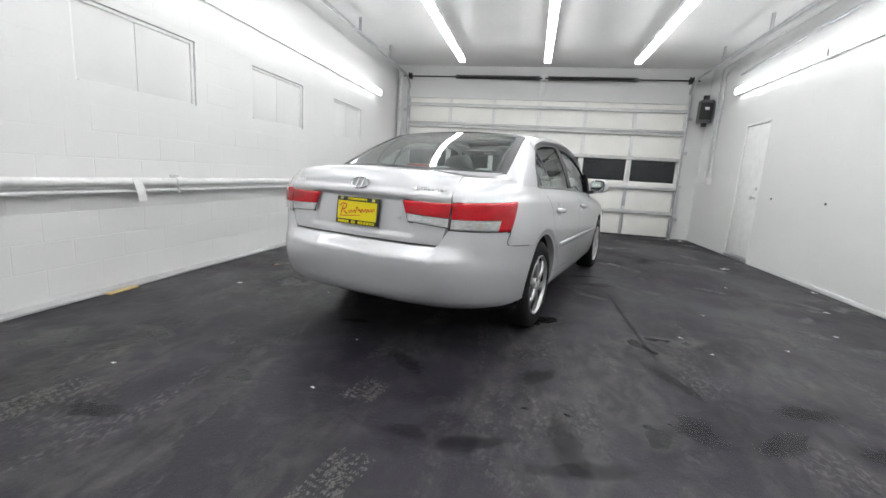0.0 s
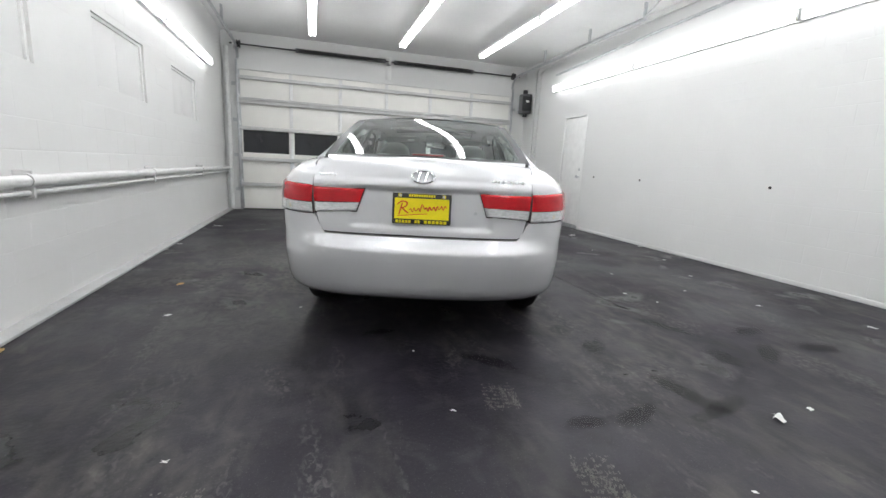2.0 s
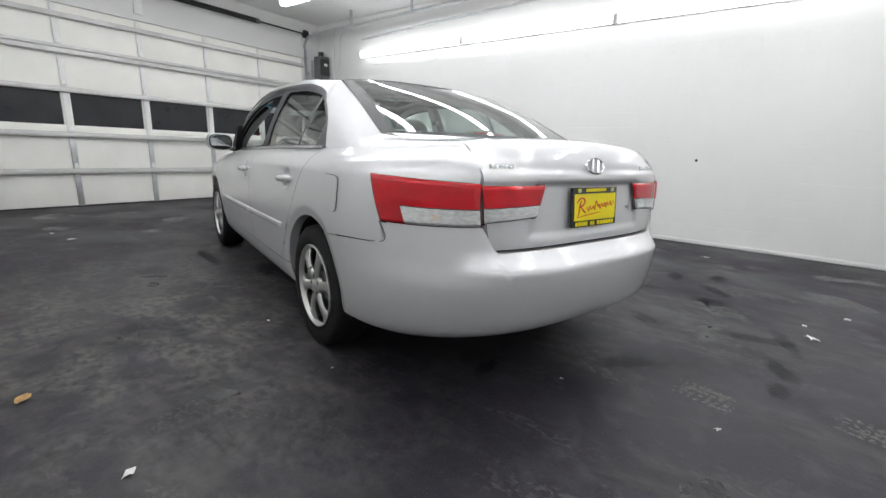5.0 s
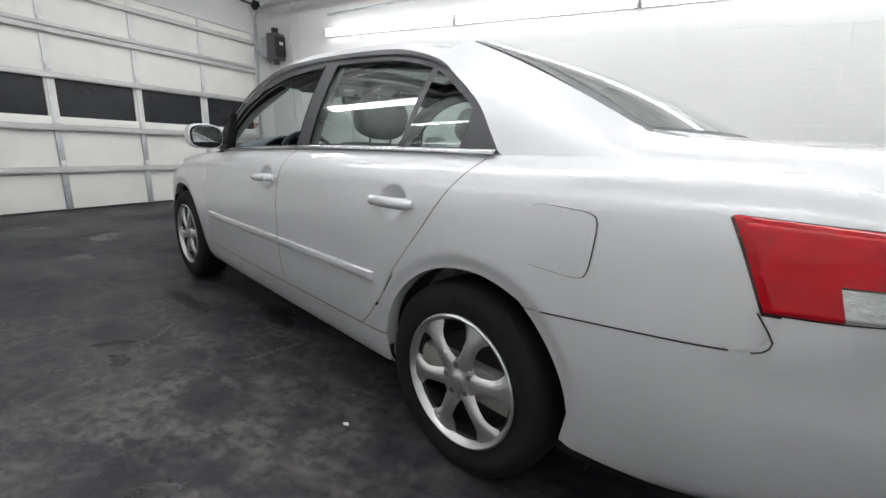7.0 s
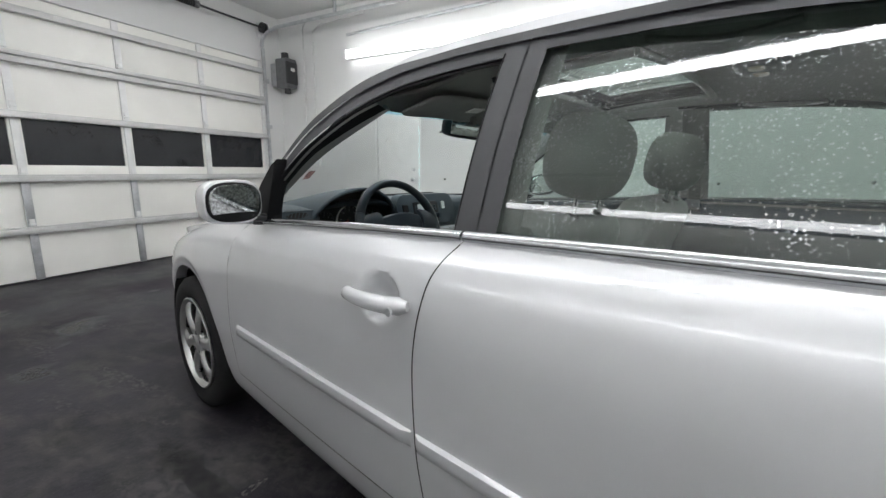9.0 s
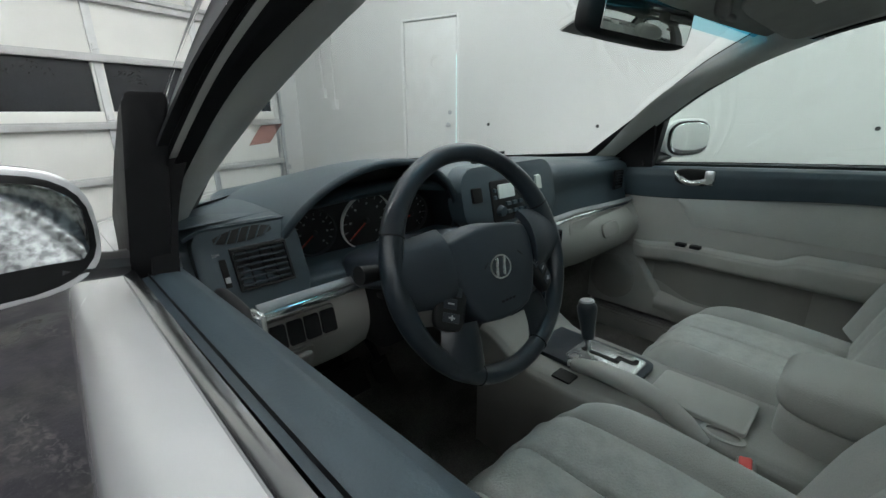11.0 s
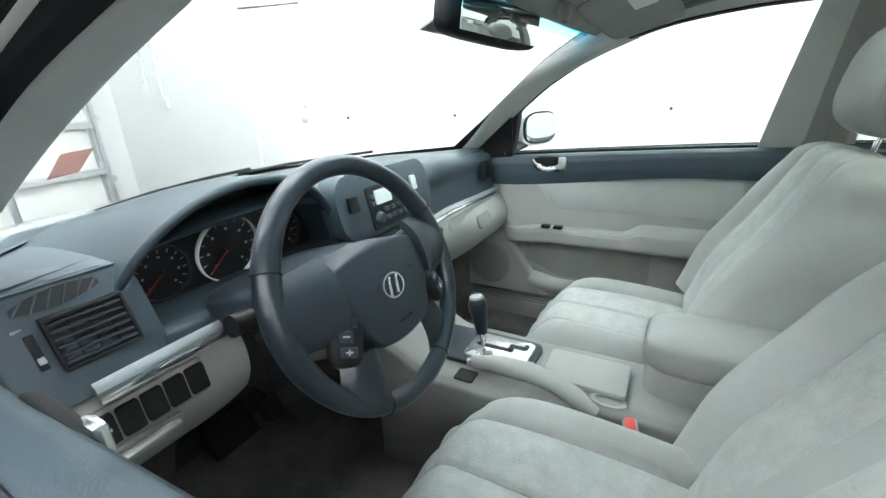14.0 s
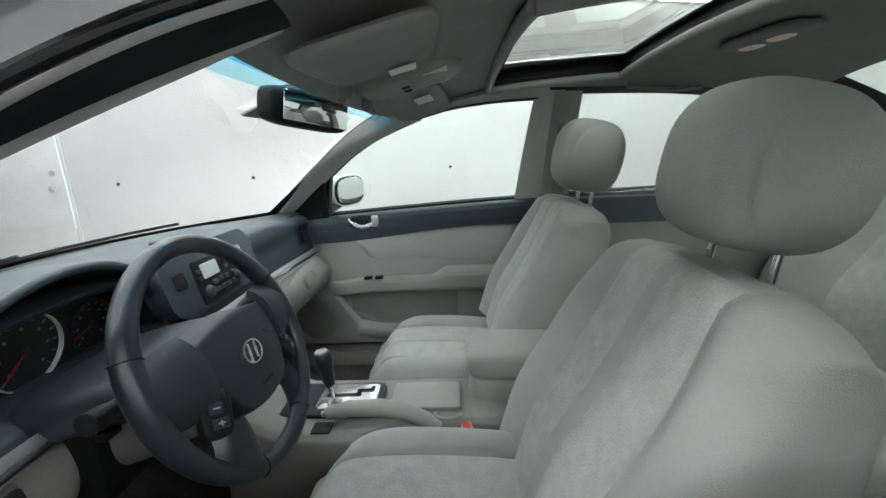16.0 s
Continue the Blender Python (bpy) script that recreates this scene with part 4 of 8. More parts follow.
for s in (-1, 1):
    # rocker sill
    bm = B()
    side_panel(bm, s, lambda z: 0.338, lambda z: 2.335, lambda q: 0.245, lambda q: 0.372, 60, 6)
    part("sill", bm, M_PAINT, car)
    # front door
    bm = B()
    side_panel(bm, s, lambda z: G_B(z) + g, lambda z: G_F(z) - g, lambda q: 0.378, lambda q: belt(q) - 0.004, 110, 84)
    fd = part("front_door", bm, M_PAINT, car)
    # rear door
    bm = B()
    side_panel(bm, s, lambda z: G_R(z) + g, lambda z: G_B(z) - g, lambda q: arch(q, 0.378), lambda q: belt(q) - 0.004, 130, 84)
    rd = part("rear_door", bm, M_PAINT, car)
    # front fender
    bm = B()
    side_panel(bm, s, lambda z: G_F(z) + g, lambda z: QF - 0.95, lambda q: arch(q, 0.36), lambda q: belt(min(q, 3.3)) - 0.002, 90, 24)
    part("front_fender", bm, M_PAINT, car)
    # rear quarter panel, flank part
    bm = B()
    side_panel(bm, s, lambda z: -0.745 + 0.02 * smooth(0.72, 0.80, z), lambda z: G_R(z) - g, lambda q: arch(q, max(BUMP(q) + g, 0.30)) if q < AC else arch(q, 0.377), lambda q: belt(q), 100, 44)
    part("quarter_panel", bm, M_PAINT, car)
    # Dark grey sheet added behind the door gap in place of its shade
    bm = B()
    grid(bm, lambda u, v: mir(hull(lerp(0.325, 0.64, u), lerp(arch(lerp(0.325, 0.64, u), 0.374), 0.60, v), -0.0025), s), 16, 8)
    part("door_gap_backing", bm, M_PILLAR, car)
    # arch returns
    for c in (AC, AC + WHEELBASE + 0.03):
        bm = B()

        def lip(u, v, c=c):
            w = math.pi * u
            q, z = c + AR * math.cos(w), AZ + AR * math.sin(w)
            p = hull(q, max(z, 0.30))
            return mir((p[0] - 0.05 * v, p[1], p[2]), s)

        grid(bm, lip, 40, 2)
        part("arch_lip", bm, M_PAINT, car)
        bm = B()

        def well(u, v, c=c):
            w = math.pi * (1.12 * u - 0.06)
            r = AR + 0.012
            return mir((lerp(0.845, 0.42, v), c + r * math.cos(w), AZ + r * math.sin(w)), s)

        grid(bm, well, 28, 2)
        b2 = [bm.verts.new(mir((0.42, c + (AR + 0.012) * math.cos(math.pi * k / 16), AZ + (AR + 0.012) * math.sin(math.pi * k / 16)), s)) for k in range(17)]
        bm.faces.new(b2)
        part("wheel_well", bm, M_GAP, car, "black wheel arch liner")
    # rub strip
    for a, c, par in ((0.385, 1.135, rd), (1.150, 2.09, fd)):
        bm = B()

        def strip(u, v, a=a, c=c):
            q = lerp(a, c, u)
            prof = ((0, 0.020), (0.011, 0.017), (0.013, 0.004), (0.012, -0.012), (0.0, -0.020))[int(round(v * 4))]
            p = hull(q, 0.586 + prof[1] - 0.012 * (q - 0.385) / 1.7)
            k = prof[0] * min(1, (u * (c - a)) / 0.02 + 0.15, ((1 - u) * (c - a)) / 0.02 + 0.15)
            return mir((p[0] + k, p[1], p[2]), s)

        grid(bm, strip, 40, 4)
        part("rub_strip", bm, M_PAINT, par, smooth=60)
    # handles
    for yc, par in ((0.30, rd), (1.268, fd)):
        bm = B()
        pts, rs = [], []
        for k in range(13):
            t = k / 12
            q = yc - 0.108 + 0.216 * t
            bow = math.sin(math.pi * min(1, max(0, (t - 0.04) / 0.92))) ** 0.5
            pts.append(mir((hull(q, 0.80)[0] + 0.002 + 0.022 * bow, q, 0.868 - 0.008 * (t - 0.5)), s))
            rs.append(0.0165 + 0.0035 * (1 - t) if 0 < k < 12 else 0.011)
        sweep(bm, pts, rs, 12, flat=1.0)
        part("door_handle", bm, M_PAINT, par, "silver painted pull handle", smooth=60)
    if s == -1:
        bm = B()
        cyl(bm, (-0.938, 1.172, 0.868), (-0.943, 1.172, 0.868), 0.009, 14)
        part("key_lock", bm, M_GALV, fd)
    # chrome belt line
    for a, c, par in ((-0.05, 1.085, rd), (1.092, 2.0, fd)):
        bm = B()

        def chrome(u, v, a=a, c=c):
            q = lerp(a, c, u)
            z0 = belt(q)
            pr = ((0.006, -0.006), (0.014, -0.001), (0.014, 0.008), (0.004, 0.016))[int(round(v * 3))]
            p = hull(q, z0 - 0.004)
            return mir((p[0] - 0.004 + pr[0], q, z0 + pr[1]), s)

        grid(bm, chrome, 50, 3)
        part("belt_moulding", bm, M_BELT, par, "bright chrome belt moulding", smooth=70)

# fuel filler flap on the left flank
bm = B()


def flap(u, v, grow, off):
    a, b = 2 * u - 1, 2 * v - 1
    k = 0.10
    aa = a * (1 - k * b ** 6) if abs(b) > 0.4 else a
    bb = b * (1 - k * a ** 6) if abs(a) > 0.4 else b
    return mir(hull(-0.300 + aa * (0.084 + grow) + 0.004 * bb, 0.852 + bb * (0.076 + grow) + 0.003 * aa, off), -1)


grid(bm, lambda u, v: flap(u, v, 0.0, 0.0022), 20, 20, -0.004)
ff = part("fuel_flap", bm, M_PAINT, car)
bm = B()
ring = [(k / 12, 0) for k in range(12)] + [(1, k / 12) for k in range(12)] + [(1 - k / 12, 1) for k in range(12)] + [(0, 1 - k / 12) for k in range(12)]
sweep(bm, [flap(u, v, 0.0008, 0.0024) for u, v in ring], 0.0015, 5, True)
part("flap_gap", bm, M_PILLAR, ff)

def q_at(x_target, z):
    lo, hi = QR, YR0
    for _ in range(40):
        mid = (lo + hi) / 2
        if hull(mid, z)[0] < x_target:
            lo = mid
        else:
            hi = mid
    return lo


Q_EDGE = q_at(0.66, 0.78)

# rear bumper: one wrap from arch to arch
bm = B()


def bumper_top(q):
    x = hull(q, 0.72)[0]
    t = smooth(0.535, 0.585, x)
    side = smooth(-0.768, -0.744, q)
    return lerp(lerp(0.6875, 0.7865, t), BUMP(q), side) - 0.002


for s in (-1, 1):
    def bfn(u, v, s=s):
        q0 = AC - AR
        q = lerp(QR, q0 + 0.184, u)
        lo = arch(q, 0.315) if q > AC - AR else 0.315
        return mir(hull(q, lerp(lo, bumper_top(q), v)), s)

    grid(bm, bfn, 130, 34)
bmesh.ops.remove_doubles(bm, verts=bm.verts[:], dist=0.0004)
for s in (-1, 1):
    def ledge(u, v, s=s):
        q = lerp(QR, Q_EDGE, u)
        p = hull(q, bumper_top(q))
        return mir((p[0], p[1] + 0.055 * v, p[2] + 0.004 * v), s)

    grid(bm, ledge, 60, 2)
part("rear_bumper", bm, M_PAINT, car)
for s in (-1, 1):
    bm = B()
    sweep(bm, [mir(hull(q, z, 0.0004), s) for q, z in ((-0.735, 0.705), (-0.752, 0.710), (-0.762, 0.720), (-0.764, 0.733), (-0.752, 0.752), (-0.726, 0.785))], 0.0017, 5)
    part("bumper_gap", bm, M_GAP, car)
# Paint-coloured filler sheets added behind the corner so no black hole shows
for s in (-1, 1):
    bm = B()
    grid(bm, lambda u, v: mir(hull(lerp(-0.80, -0.70, u), lerp(0.69, 0.80, v), -0.004), s), 10, 10)
    part("corner_filler", bm, M_PAINT, car)
bm = B()
for s in (-1, 1):
    grid(bm, lambda u, v: mir((hull(lerp(QR, AC - AR, u), 0.286)[0] * lerp(1, 0.75, v), lerp(hull(lerp(QR, AC - AR, u), 0.286)[1], -0.45, v), lerp(0.286, 0.29, v)), s), 40, 3)
part("bumper_underside", bm, M_BLACKP, car)


# roof rail and side of the greenhouse
def rail(y):
    """Upper edge of the body side: x and z of roof rail, A pillar and C pillar."""
    if y < 0.25:
        t = (y + 0.41) / 0.66
        z = 1.113 + (1.412 - 1.113) * (1.18 * t - 0.18 * t * t)
        return lerp(0.690, 0.588, t ** 1.1), z
    z = DLO0(y) + 0.026 + 0.014 * smooth(0.25, 0.5, y) * smooth(1.75, 1.35, y)
    if y < 0.5:
        z = lerp(1.412, z, smooth(0.25, 0.5, y))
    x = 0.588 + 0.012 * smooth(0.25, 0.6, y)
    x = lerp(x, 0.745, smooth(1.25, 2.16, y) ** 1.15)
    return x, z


def gside(y, z, off=0.0):
    zb = belt(y)
    xb = hull(y, zb)[0]
    xr, zr = rail(y)
    t = min(1.05, max(0, (z - zb) / max(0.02, zr - zb)))
    return lerp(xb, xr, t) + 0.016 * math.sin(math.pi * min(1, t)) + off


# shape of the boot lid
LIDW = curve([(0.0, 0.664), (0.08, 0.640), (0.16, 0.615), (0.25, 0.6035), (0.4, 0.6025), (0.55, 0.6005), (0.72, 0.598), (0.86, 0.580), (0.94, 0.566), (0.98, 0.550), (1.0, 0.530)])
PY = curve([(0, -0.515), (0.14, -0.64), (0.28, -0.79), (0.38, -0.89), (0.45, -0.948), (0.50, -0.984), (0.55, -1.006), (0.62, -1.022), (0.72, -1.033), (0.86, -1.042), (1.0, -1.050)])
PZ = curve([(0, 1.119), (0.14, 1.119), (0.28, 1.118), (0.38, 1.117), (0.45, 1.110), (0.50, 1.092), (0.55, 1.058), (0.62, 1.010), (0.72, 0.925), (0.86, 0.800), (1.0, 0.692)])


def lid(u, v, off=0.0, rec=True):
    a = 2 * u - 1
    x = a * LIDW(v)
    zz = min(PZ(v), 1.045)
    nn = fN(zz)
    k = (1 - (1 - min(0.98, abs(x) / (fW(zz) - 0.004)) ** nn) ** (1 / nn)) * fD(zz)
    y, z = PY(v) + k * smooth(0.2, 0.5, v) + (0.10 * (x / 0.66) ** 2) * (1 - smooth(0.0, 0.2, v)), PZ(v)
    z -= 0.034 * (x / 0.62) ** 2 * smooth(0.0, 0.13, v) * (1 - smooth(0.50, 0.66, v))
    if rec:
        m = smooth(0.385, 0.350, abs(x) - 0.10 * (0.83 - z)) * smooth(0.722, 0.752, z) * smooth(0.952, 0.934, z)
        y += 0.011 * m
        y -= 0.009 * smooth(0.925, 0.955, z) * smooth(1.0, 0.97, z) * (v > 0.5)
    return Vector((x, y - off, z))


# upper quarter: above the lamps and round the shoulder to the boot shut line
Q_LID = q_at(0.603, 0.95)
for s in (-1, 1):
    bm = B()

    def shoulder(u, v, s=s):
        q = lerp(Q_LID, -0.41, u)
        a = Vector(hull(q, 1.037))
        e = lid(1.0, lerp(0.553, 0.0, u ** 1.15), 0.0, False)
        c = Vector((e.x + 0.0025, e.y, e.z - 0.001))
        d = (Vector(hull(q, 1.037)) - Vector(hull(q, 1.015))).normalized()
        h = (c - a).length * 0.45
        k1, k2 = a + d * h, c + (a - c).normalized() * h * 0.6 + Vector((0, 0, 0.012))
        p = a * (1 - v) ** 3 + k1 * 3 * v * (1 - v) ** 2 + k2 * 3 * v * v * (1 - v) + c * v ** 3
        z = lerp(belt(-0.41), rail(-0.41)[1], v)
        p = p.lerp(Vector((gside(-0.41, z), -0.4095, z)), smooth(0.45, 1.0, u))
        return mir(p, s)

    grid(bm, shoulder, 60, 16)

    def above_lamp(u, v, s=s):
        q = lerp(Q_LID, -0.724, u)
        z0 = lerp(0.935, 0.940, u)
        return mir(hull(q, lerp(z0, 1.037, v)), s)

    grid(bm, above_lamp, 50, 10)

    def behind_lamp(u, v, s=s):
        q = lerp(Q_LID, -0.724, u)
        return mir(hull(q, lerp(0.775, 0.938, v), -0.004), s)

    grid(bm, behind_lamp, 50, 8)

    def shut_return(u, v, s=s):
        p = hull(Q_LID, lerp(0.76, 1.03, u), -0.001)
        return mir((p[0] - 0.001, p[1] + 0.05 * v, p[2]), s)

    grid(bm, shut_return, 20, 2)
    bmesh.ops.remove_doubles(bm, verts=bm.verts[:], dist=0.0004)
    part("rear_shoulder", bm, M_PAINT, car, smooth=60)


# greenhouse sides
def gstrip(bm, s, y0, y1, lo, hi, nu, nv, off=0.0, thick=0.0):
    def fn(u, v):
        y = lerp(y0, y1, u)
        z = lerp(lo(y), hi(y), v)
        return mir((gside(y, z, off), y, z), s)

    return grid(bm, fn, nu, nv, thick)


def gpane(bm, s, y0, y1, lo, hi, nu, nv, off, z1):
    """A pane on a smooth patch through four places of the greenhouse side."""
    z0 = belt((y0 + y1) / 2)
    c = [[gside(y, z) for z in (z0, z1)] for y in (y0, y1)]

    def fn(u, v):
        y = lerp(y0, y1, u)
        z = lerp(lo(y), hi(y), v)
        w = (z - z0) / (z1 - z0)
        return mir((lerp(lerp(c[0][0], c[1][0], u), lerp(c[0][1], c[1][1], u), w) + 0.054 * w * (1 - w) + off, y, z), s)

    return grid(bm, fn, nu, nv)


FRAME = curve([(-0.06, 0.0), (0.0, 0.028), (0.4, 0.03), (1.0, 0.032), (1.15, 0.036), (1.5, 0.045), (2.0, 0.055), (2.16, 0.05)])


def dlo_in(y):
    return max(DLO0(y) - FRAME(y), belt(y) + 0.012)


for s in (-1, 1):
    bm = B()
    gstrip(bm, s, -0.41, 2.14, lambda y: belt(y) if y < -0.06 else DLO0(y), lambda y: rail(y)[1], 120, 10)
    sf = part("side_frame", bm, M_PAINT, car, smooth=60)
    bm = B()
    gstrip(bm, s, -0.05, 1.055, dlo_in, lambda y: DLO0(y) + 0.002, 70, 3, -0.007)
    gstrip(bm, s, 1.02, 1.066, lambda y: belt(y) + 0.006, lambda y: DLO0(y), 3, 12, -0.005)
    gstrip(bm, s, 0.362, 0.392, lambda y: belt(y) + 0.006, lambda y: DLO0(y) - 0.02, 3, 12, -0.008)
    gstrip(bm, s, -0.055, 0.105, lambda y: belt(y) + 0.006, lambda y: DLO0(y), 12, 8, -0.006)
    part("rear_window_frame", bm, M_PILLAR, car, "dark grey window surround and pillar cover")
    bm = B()
    gstrip(bm, s, 1.075, 2.12, dlo_in, lambda y: DLO0(y) + 0.002, 70, 3, -0.007)
    gstrip(bm, s, 1.07, 1.128, lambda y: belt(y) + 0.006, lambda y: DLO0(y), 3, 12, -0.005)
    gstrip(bm, s, 1.985, 2.12, lambda y: belt(y) + 0.004, lambda y: DLO0(y), 12, 8, -0.006)
    part("front_window_frame", bm, M_PILLAR, car, "dark grey window surround and pillar cover")
    bm = B()
    gstrip(bm, s, 1.10, 2.05, lambda y: DLO0(y) - FRAME(y) - 0.012, lambda y: DLO0(y) - FRAME(y) + 0.004, 60, 2, -0.018)
    gstrip(bm, s, 0.15, 2.12, lambda y: DLO0(y) - 0.006, lambda y: DLO0(y) + 0.016 * smooth(0.15, 0.7, y) + 0.014 * smooth(1.35, 1.6, y), 90, 2, 0.0025)
    gstrip(bm, s, 1.126, 1.134, lambda y: belt(y) - 0.02, lambda y: DLO0(y) - 0.03, 2, 12, -0.022)
    gstrip(bm, s, 1.04, 1.10, lambda y: belt(y), lambda y: DLO0(y), 2, 12, -0.018)
    part("window_seal", bm, M_BLACKP, car, "black rubber window channel")
    bm = B()
    gpane(bm, s, 0.388, 1.03, lambda y: belt(y) - 0.01, lambda y: dlo_in(y) + 0.01, 26, 14, -0.015, 1.34)
    part("rear_door_window", bm, M_GLASSWET, car, "rain-spotted tinted glass")
    bm = B()
    gpane(bm, s, 0.09, 0.366, lambda y: belt(y) - 0.01, lambda y: dlo_in(y) + 0.01, 12, 14, -0.016, 1.17)
    part("quarter_window", bm, M_GLASSWET, car, "fixed tinted glass")
    if s == 1:
        bm = B()
        gstrip(bm, s, 1.12, 2.02, lambda y: belt(y) - 0.01, lambda y: dlo_in(y) + 0.01, 26, 14, -0.018)
        part("front_door_window", bm, M_GLASS, car, "closed tinted glass")

# roof with the sunroof opening
fRC = curve([(0.12, 1.418), (0.25, 1.448), (0.5, 1.474), (0.85, 1.484), (1.2, 1.470), (1.5, 1.430), (1.70, 1.388), (1.8, 1.362)])
SUN = (-0.42, 0.42, 0.84, 1.36)


def roof_y(u, a):
    r0 = 0.30 - 0.06 * a * a
    r1 = 1.715 - 0.06 * a * a
    return lerp(r0, r1, u)


def roof_p(y, a, drop=0.0, inset=0.0):
    xr, zr = rail(min(max(y, 0.24), 1.9))
    xr -= inset
    k = abs(a)
    zc = fRC(y)
    z = zr + (zc - zr) * (1 - k ** 2.4)
    return (a * xr, y, z - drop)


bm = B()


def sun_keep(u, v):
    a = 2 * v - 1
    y = roof_y(u, a)
    x = a * rail(max(y, 0.25))[0]
    return not (SUN[0] + 0.01 < x < SUN[1] - 0.01 and SUN[2] < y < SUN[3])


grid(bm, lambda u, v: roof_p(roof_y(u, 2 * v - 1), 2 * v - 1), 72, 56, keep=sun_keep)
part("roof", bm, M_PAINT, car, smooth=60)
bm = B()
grid(bm, lambda u, v: (lerp(SUN[0] - 0.012, SUN[1] + 0.012, v), lerp(SUN[2] - 0.02, SUN[3] + 0.02, u),
                       roof_p(lerp(SUN[2] - 0.02, SUN[3] + 0.02, u), lerp(SUN[0], SUN[1], v) / 0.6)[2] + 0.003), 10, 12)
part("sunroof_glass", bm, M_SUNGL, car, "rain-beaded dark sunroof glass")


def ruled(bot, top, bulge):
    def fn(u, v):
        a = 2 * u - 1
        p, q = Vector(bot(a)), Vector(top(a))
        d = q - p
        n = Vector((0, -d.z, d.y)).normalized()
        if n.z < 0:
            n = -n
        return p + d * v + n * bulge * math.sin(math.pi * v) * (1 - 0.35 * a * a)
    return fn


ws = ruled(lambda a: (a * 0.722, 2.56 - 0.40 * a * a, 0.985 + 0.012 * a * a), lambda a: (a * (rail(1.66)[0] - 0.004), 1.715 - 0.06 * a * a, fRC(1.715) - 0.03 * abs(a) ** 2.4 + 0.004), 0.022)
bl = ruled(lambda a: (a * 0.668, -0.515 + 0.115 * a * a, 1.121 - 0.004 * a * a), lambda a: (a * 0.562, 0.305 - 0.065 * a * a, roof_p(0.29, a * 0.9)[2] - 0.002), 0.030)
bm = B()
grid(bm, lambda u, v: ws(u, v * 0.90), 30, 20)
wsh = part("windscreen", bm, M_WIND, car, "clear windscreen")
bm = B()
grid(bm, lambda u, v: ws(u, 0.94 + 0.06 * v), 30, 4)
part("shade_band", bm, M_BAND, wsh, "blue sun shade band")
bm = B()
grid(bm, lambda u, v: ws(u, 0.90 + 0.04 * v), 30, 3)
part("shade_band", bm, M_BAND2, wsh, "pale lower edge of the blue sun band")
bm = B()
grid(bm, lambda u, v: bl(0.03 + 0.94 * u, 0.03 + 0.94 * v), 30, 20)
blg = part("rear_window", bm, M_GLASS, car, "tinted rear window")
bm = B()
for u0, u1, v0, v1 in ((-0.02, 0.045, -0.01, 1.0), (0.955, 1.02, -0.01, 1.0), (0.04, 0.96, -0.01, 0.045), (0.04, 0.96, 0.955, 1.005)):
    grid(bm, lambda u, v: bl(lerp(u0, u1, u), lerp(v0, v1, v)) - Vector((0, 0, 0.003)), 12, 12)
part("rear_window_seal", bm, M_BLACKP, blg, "black window edge band")
bm = B()
for u0, u1, v0, v1 in ((-0.012, 0.03, 0, 1), (0.97, 1.012, 0, 1), (0.03, 0.97, -0.02, 0.04)):
    grid(bm, lambda u, v: ws(lerp(u0, u1, u), lerp(v0, v1, v)) - Vector((0, 0, 0.003)), 12, 12)
part("windscreen_seal", bm, M_BLACKP, wsh, "black window edge band")
# wiper blades at the windscreen foot
for a, c in ((-0.62, 0.02), (-0.02, 0.60)):
    bm = B()
    sweep(bm, [ws((x + 1) / 2, 0.004 + 0.008 * k) + Vector((0, 0, 0.012)) for k, x in enumerate((a, lerp(a, c, 0.35), lerp(a, c, 0.7), c))], 0.005, 6)
    part("wiper_blade", bm, M_BLACKB, car)

# boot lid
bm = B()
grid(bm, lambda u, v: lid(u, v), 72, 96)
bl_ = part("boot_lid", bm, M_PAINT, car, smooth=50)
for e in (0.0, 1.0):
    bm = B()
    grid(bm, lambda u, v: lid(e, u) + Vector((0, 0.03, -0.004)) * v * smooth(0.35, 0.55, u) + Vector((0, 0, -0.02)) * v * smooth(0.55, 0.35, u), 96, 1)
    part("lid_flange", bm, M_PAINT, bl_)
# Black strips drawn along the lid edges for the shadow in the shut line
bm = B()
for e, k in ((0.0, 0.0024), (1.0, -0.0024)):
    grid(bm, lambda u, v: lid(e + k * v, lerp(0.0, 1.0, u), 0.0009) + Vector((0, 0, 0.0009)), 96, 1)
grid(bm, lambda u, v: lid(u, 1.0 - 0.006 * v, 0.0012), 72, 1)
grid(bm, lambda u, v: lid(u, 1.0) + Vector((0, 0.03, -0.003)) * v, 72, 1)
part("lid_shut_line", bm, M_GAP, bl_)
# Black sheet added behind the lid, standing in for shade in its gap
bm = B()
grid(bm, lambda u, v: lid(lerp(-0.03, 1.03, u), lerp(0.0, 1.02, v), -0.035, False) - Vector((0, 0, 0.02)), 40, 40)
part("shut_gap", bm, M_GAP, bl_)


# tail lamps: outer on the quarter, inner on the lid
def lid_at(x, z, off):
    lo, hi = 0.5, 1.0
    for _ in range(30):
        m = (lo + hi) / 2
        if PZ(m) > z:
            lo = m
        else:
            hi = m
    return lid(0.5 + 0.5 * x / LIDW(lo), lo, off, False)


Q_IN = q_at(0.6045, 0.87)


def lamp_outer(u, v, off):
    q1 = lerp(-0.735, -0.640, v)
    q = lerp(Q_IN, q1, u)
    z = lerp(0.789, lerp(0.940, 0.957, u), v)
    e = min(u, 1 - u, v, 1 - v)
    return hull(q, z, off * min(1, 0.35 + e / 0.06))


def lamp_inner(u, v, off):
    x = lerp(lerp(0.352, 0.312, v), 0.599 - 0.012 * (1 - v), u)
    z = lerp(lerp(0.816, 0.800, u), 0.934, v)
    e = min(u, 1 - u, v, 1 - v)
    return lid_at(x, z, off * min(1, 0.35 + e / 0.06))


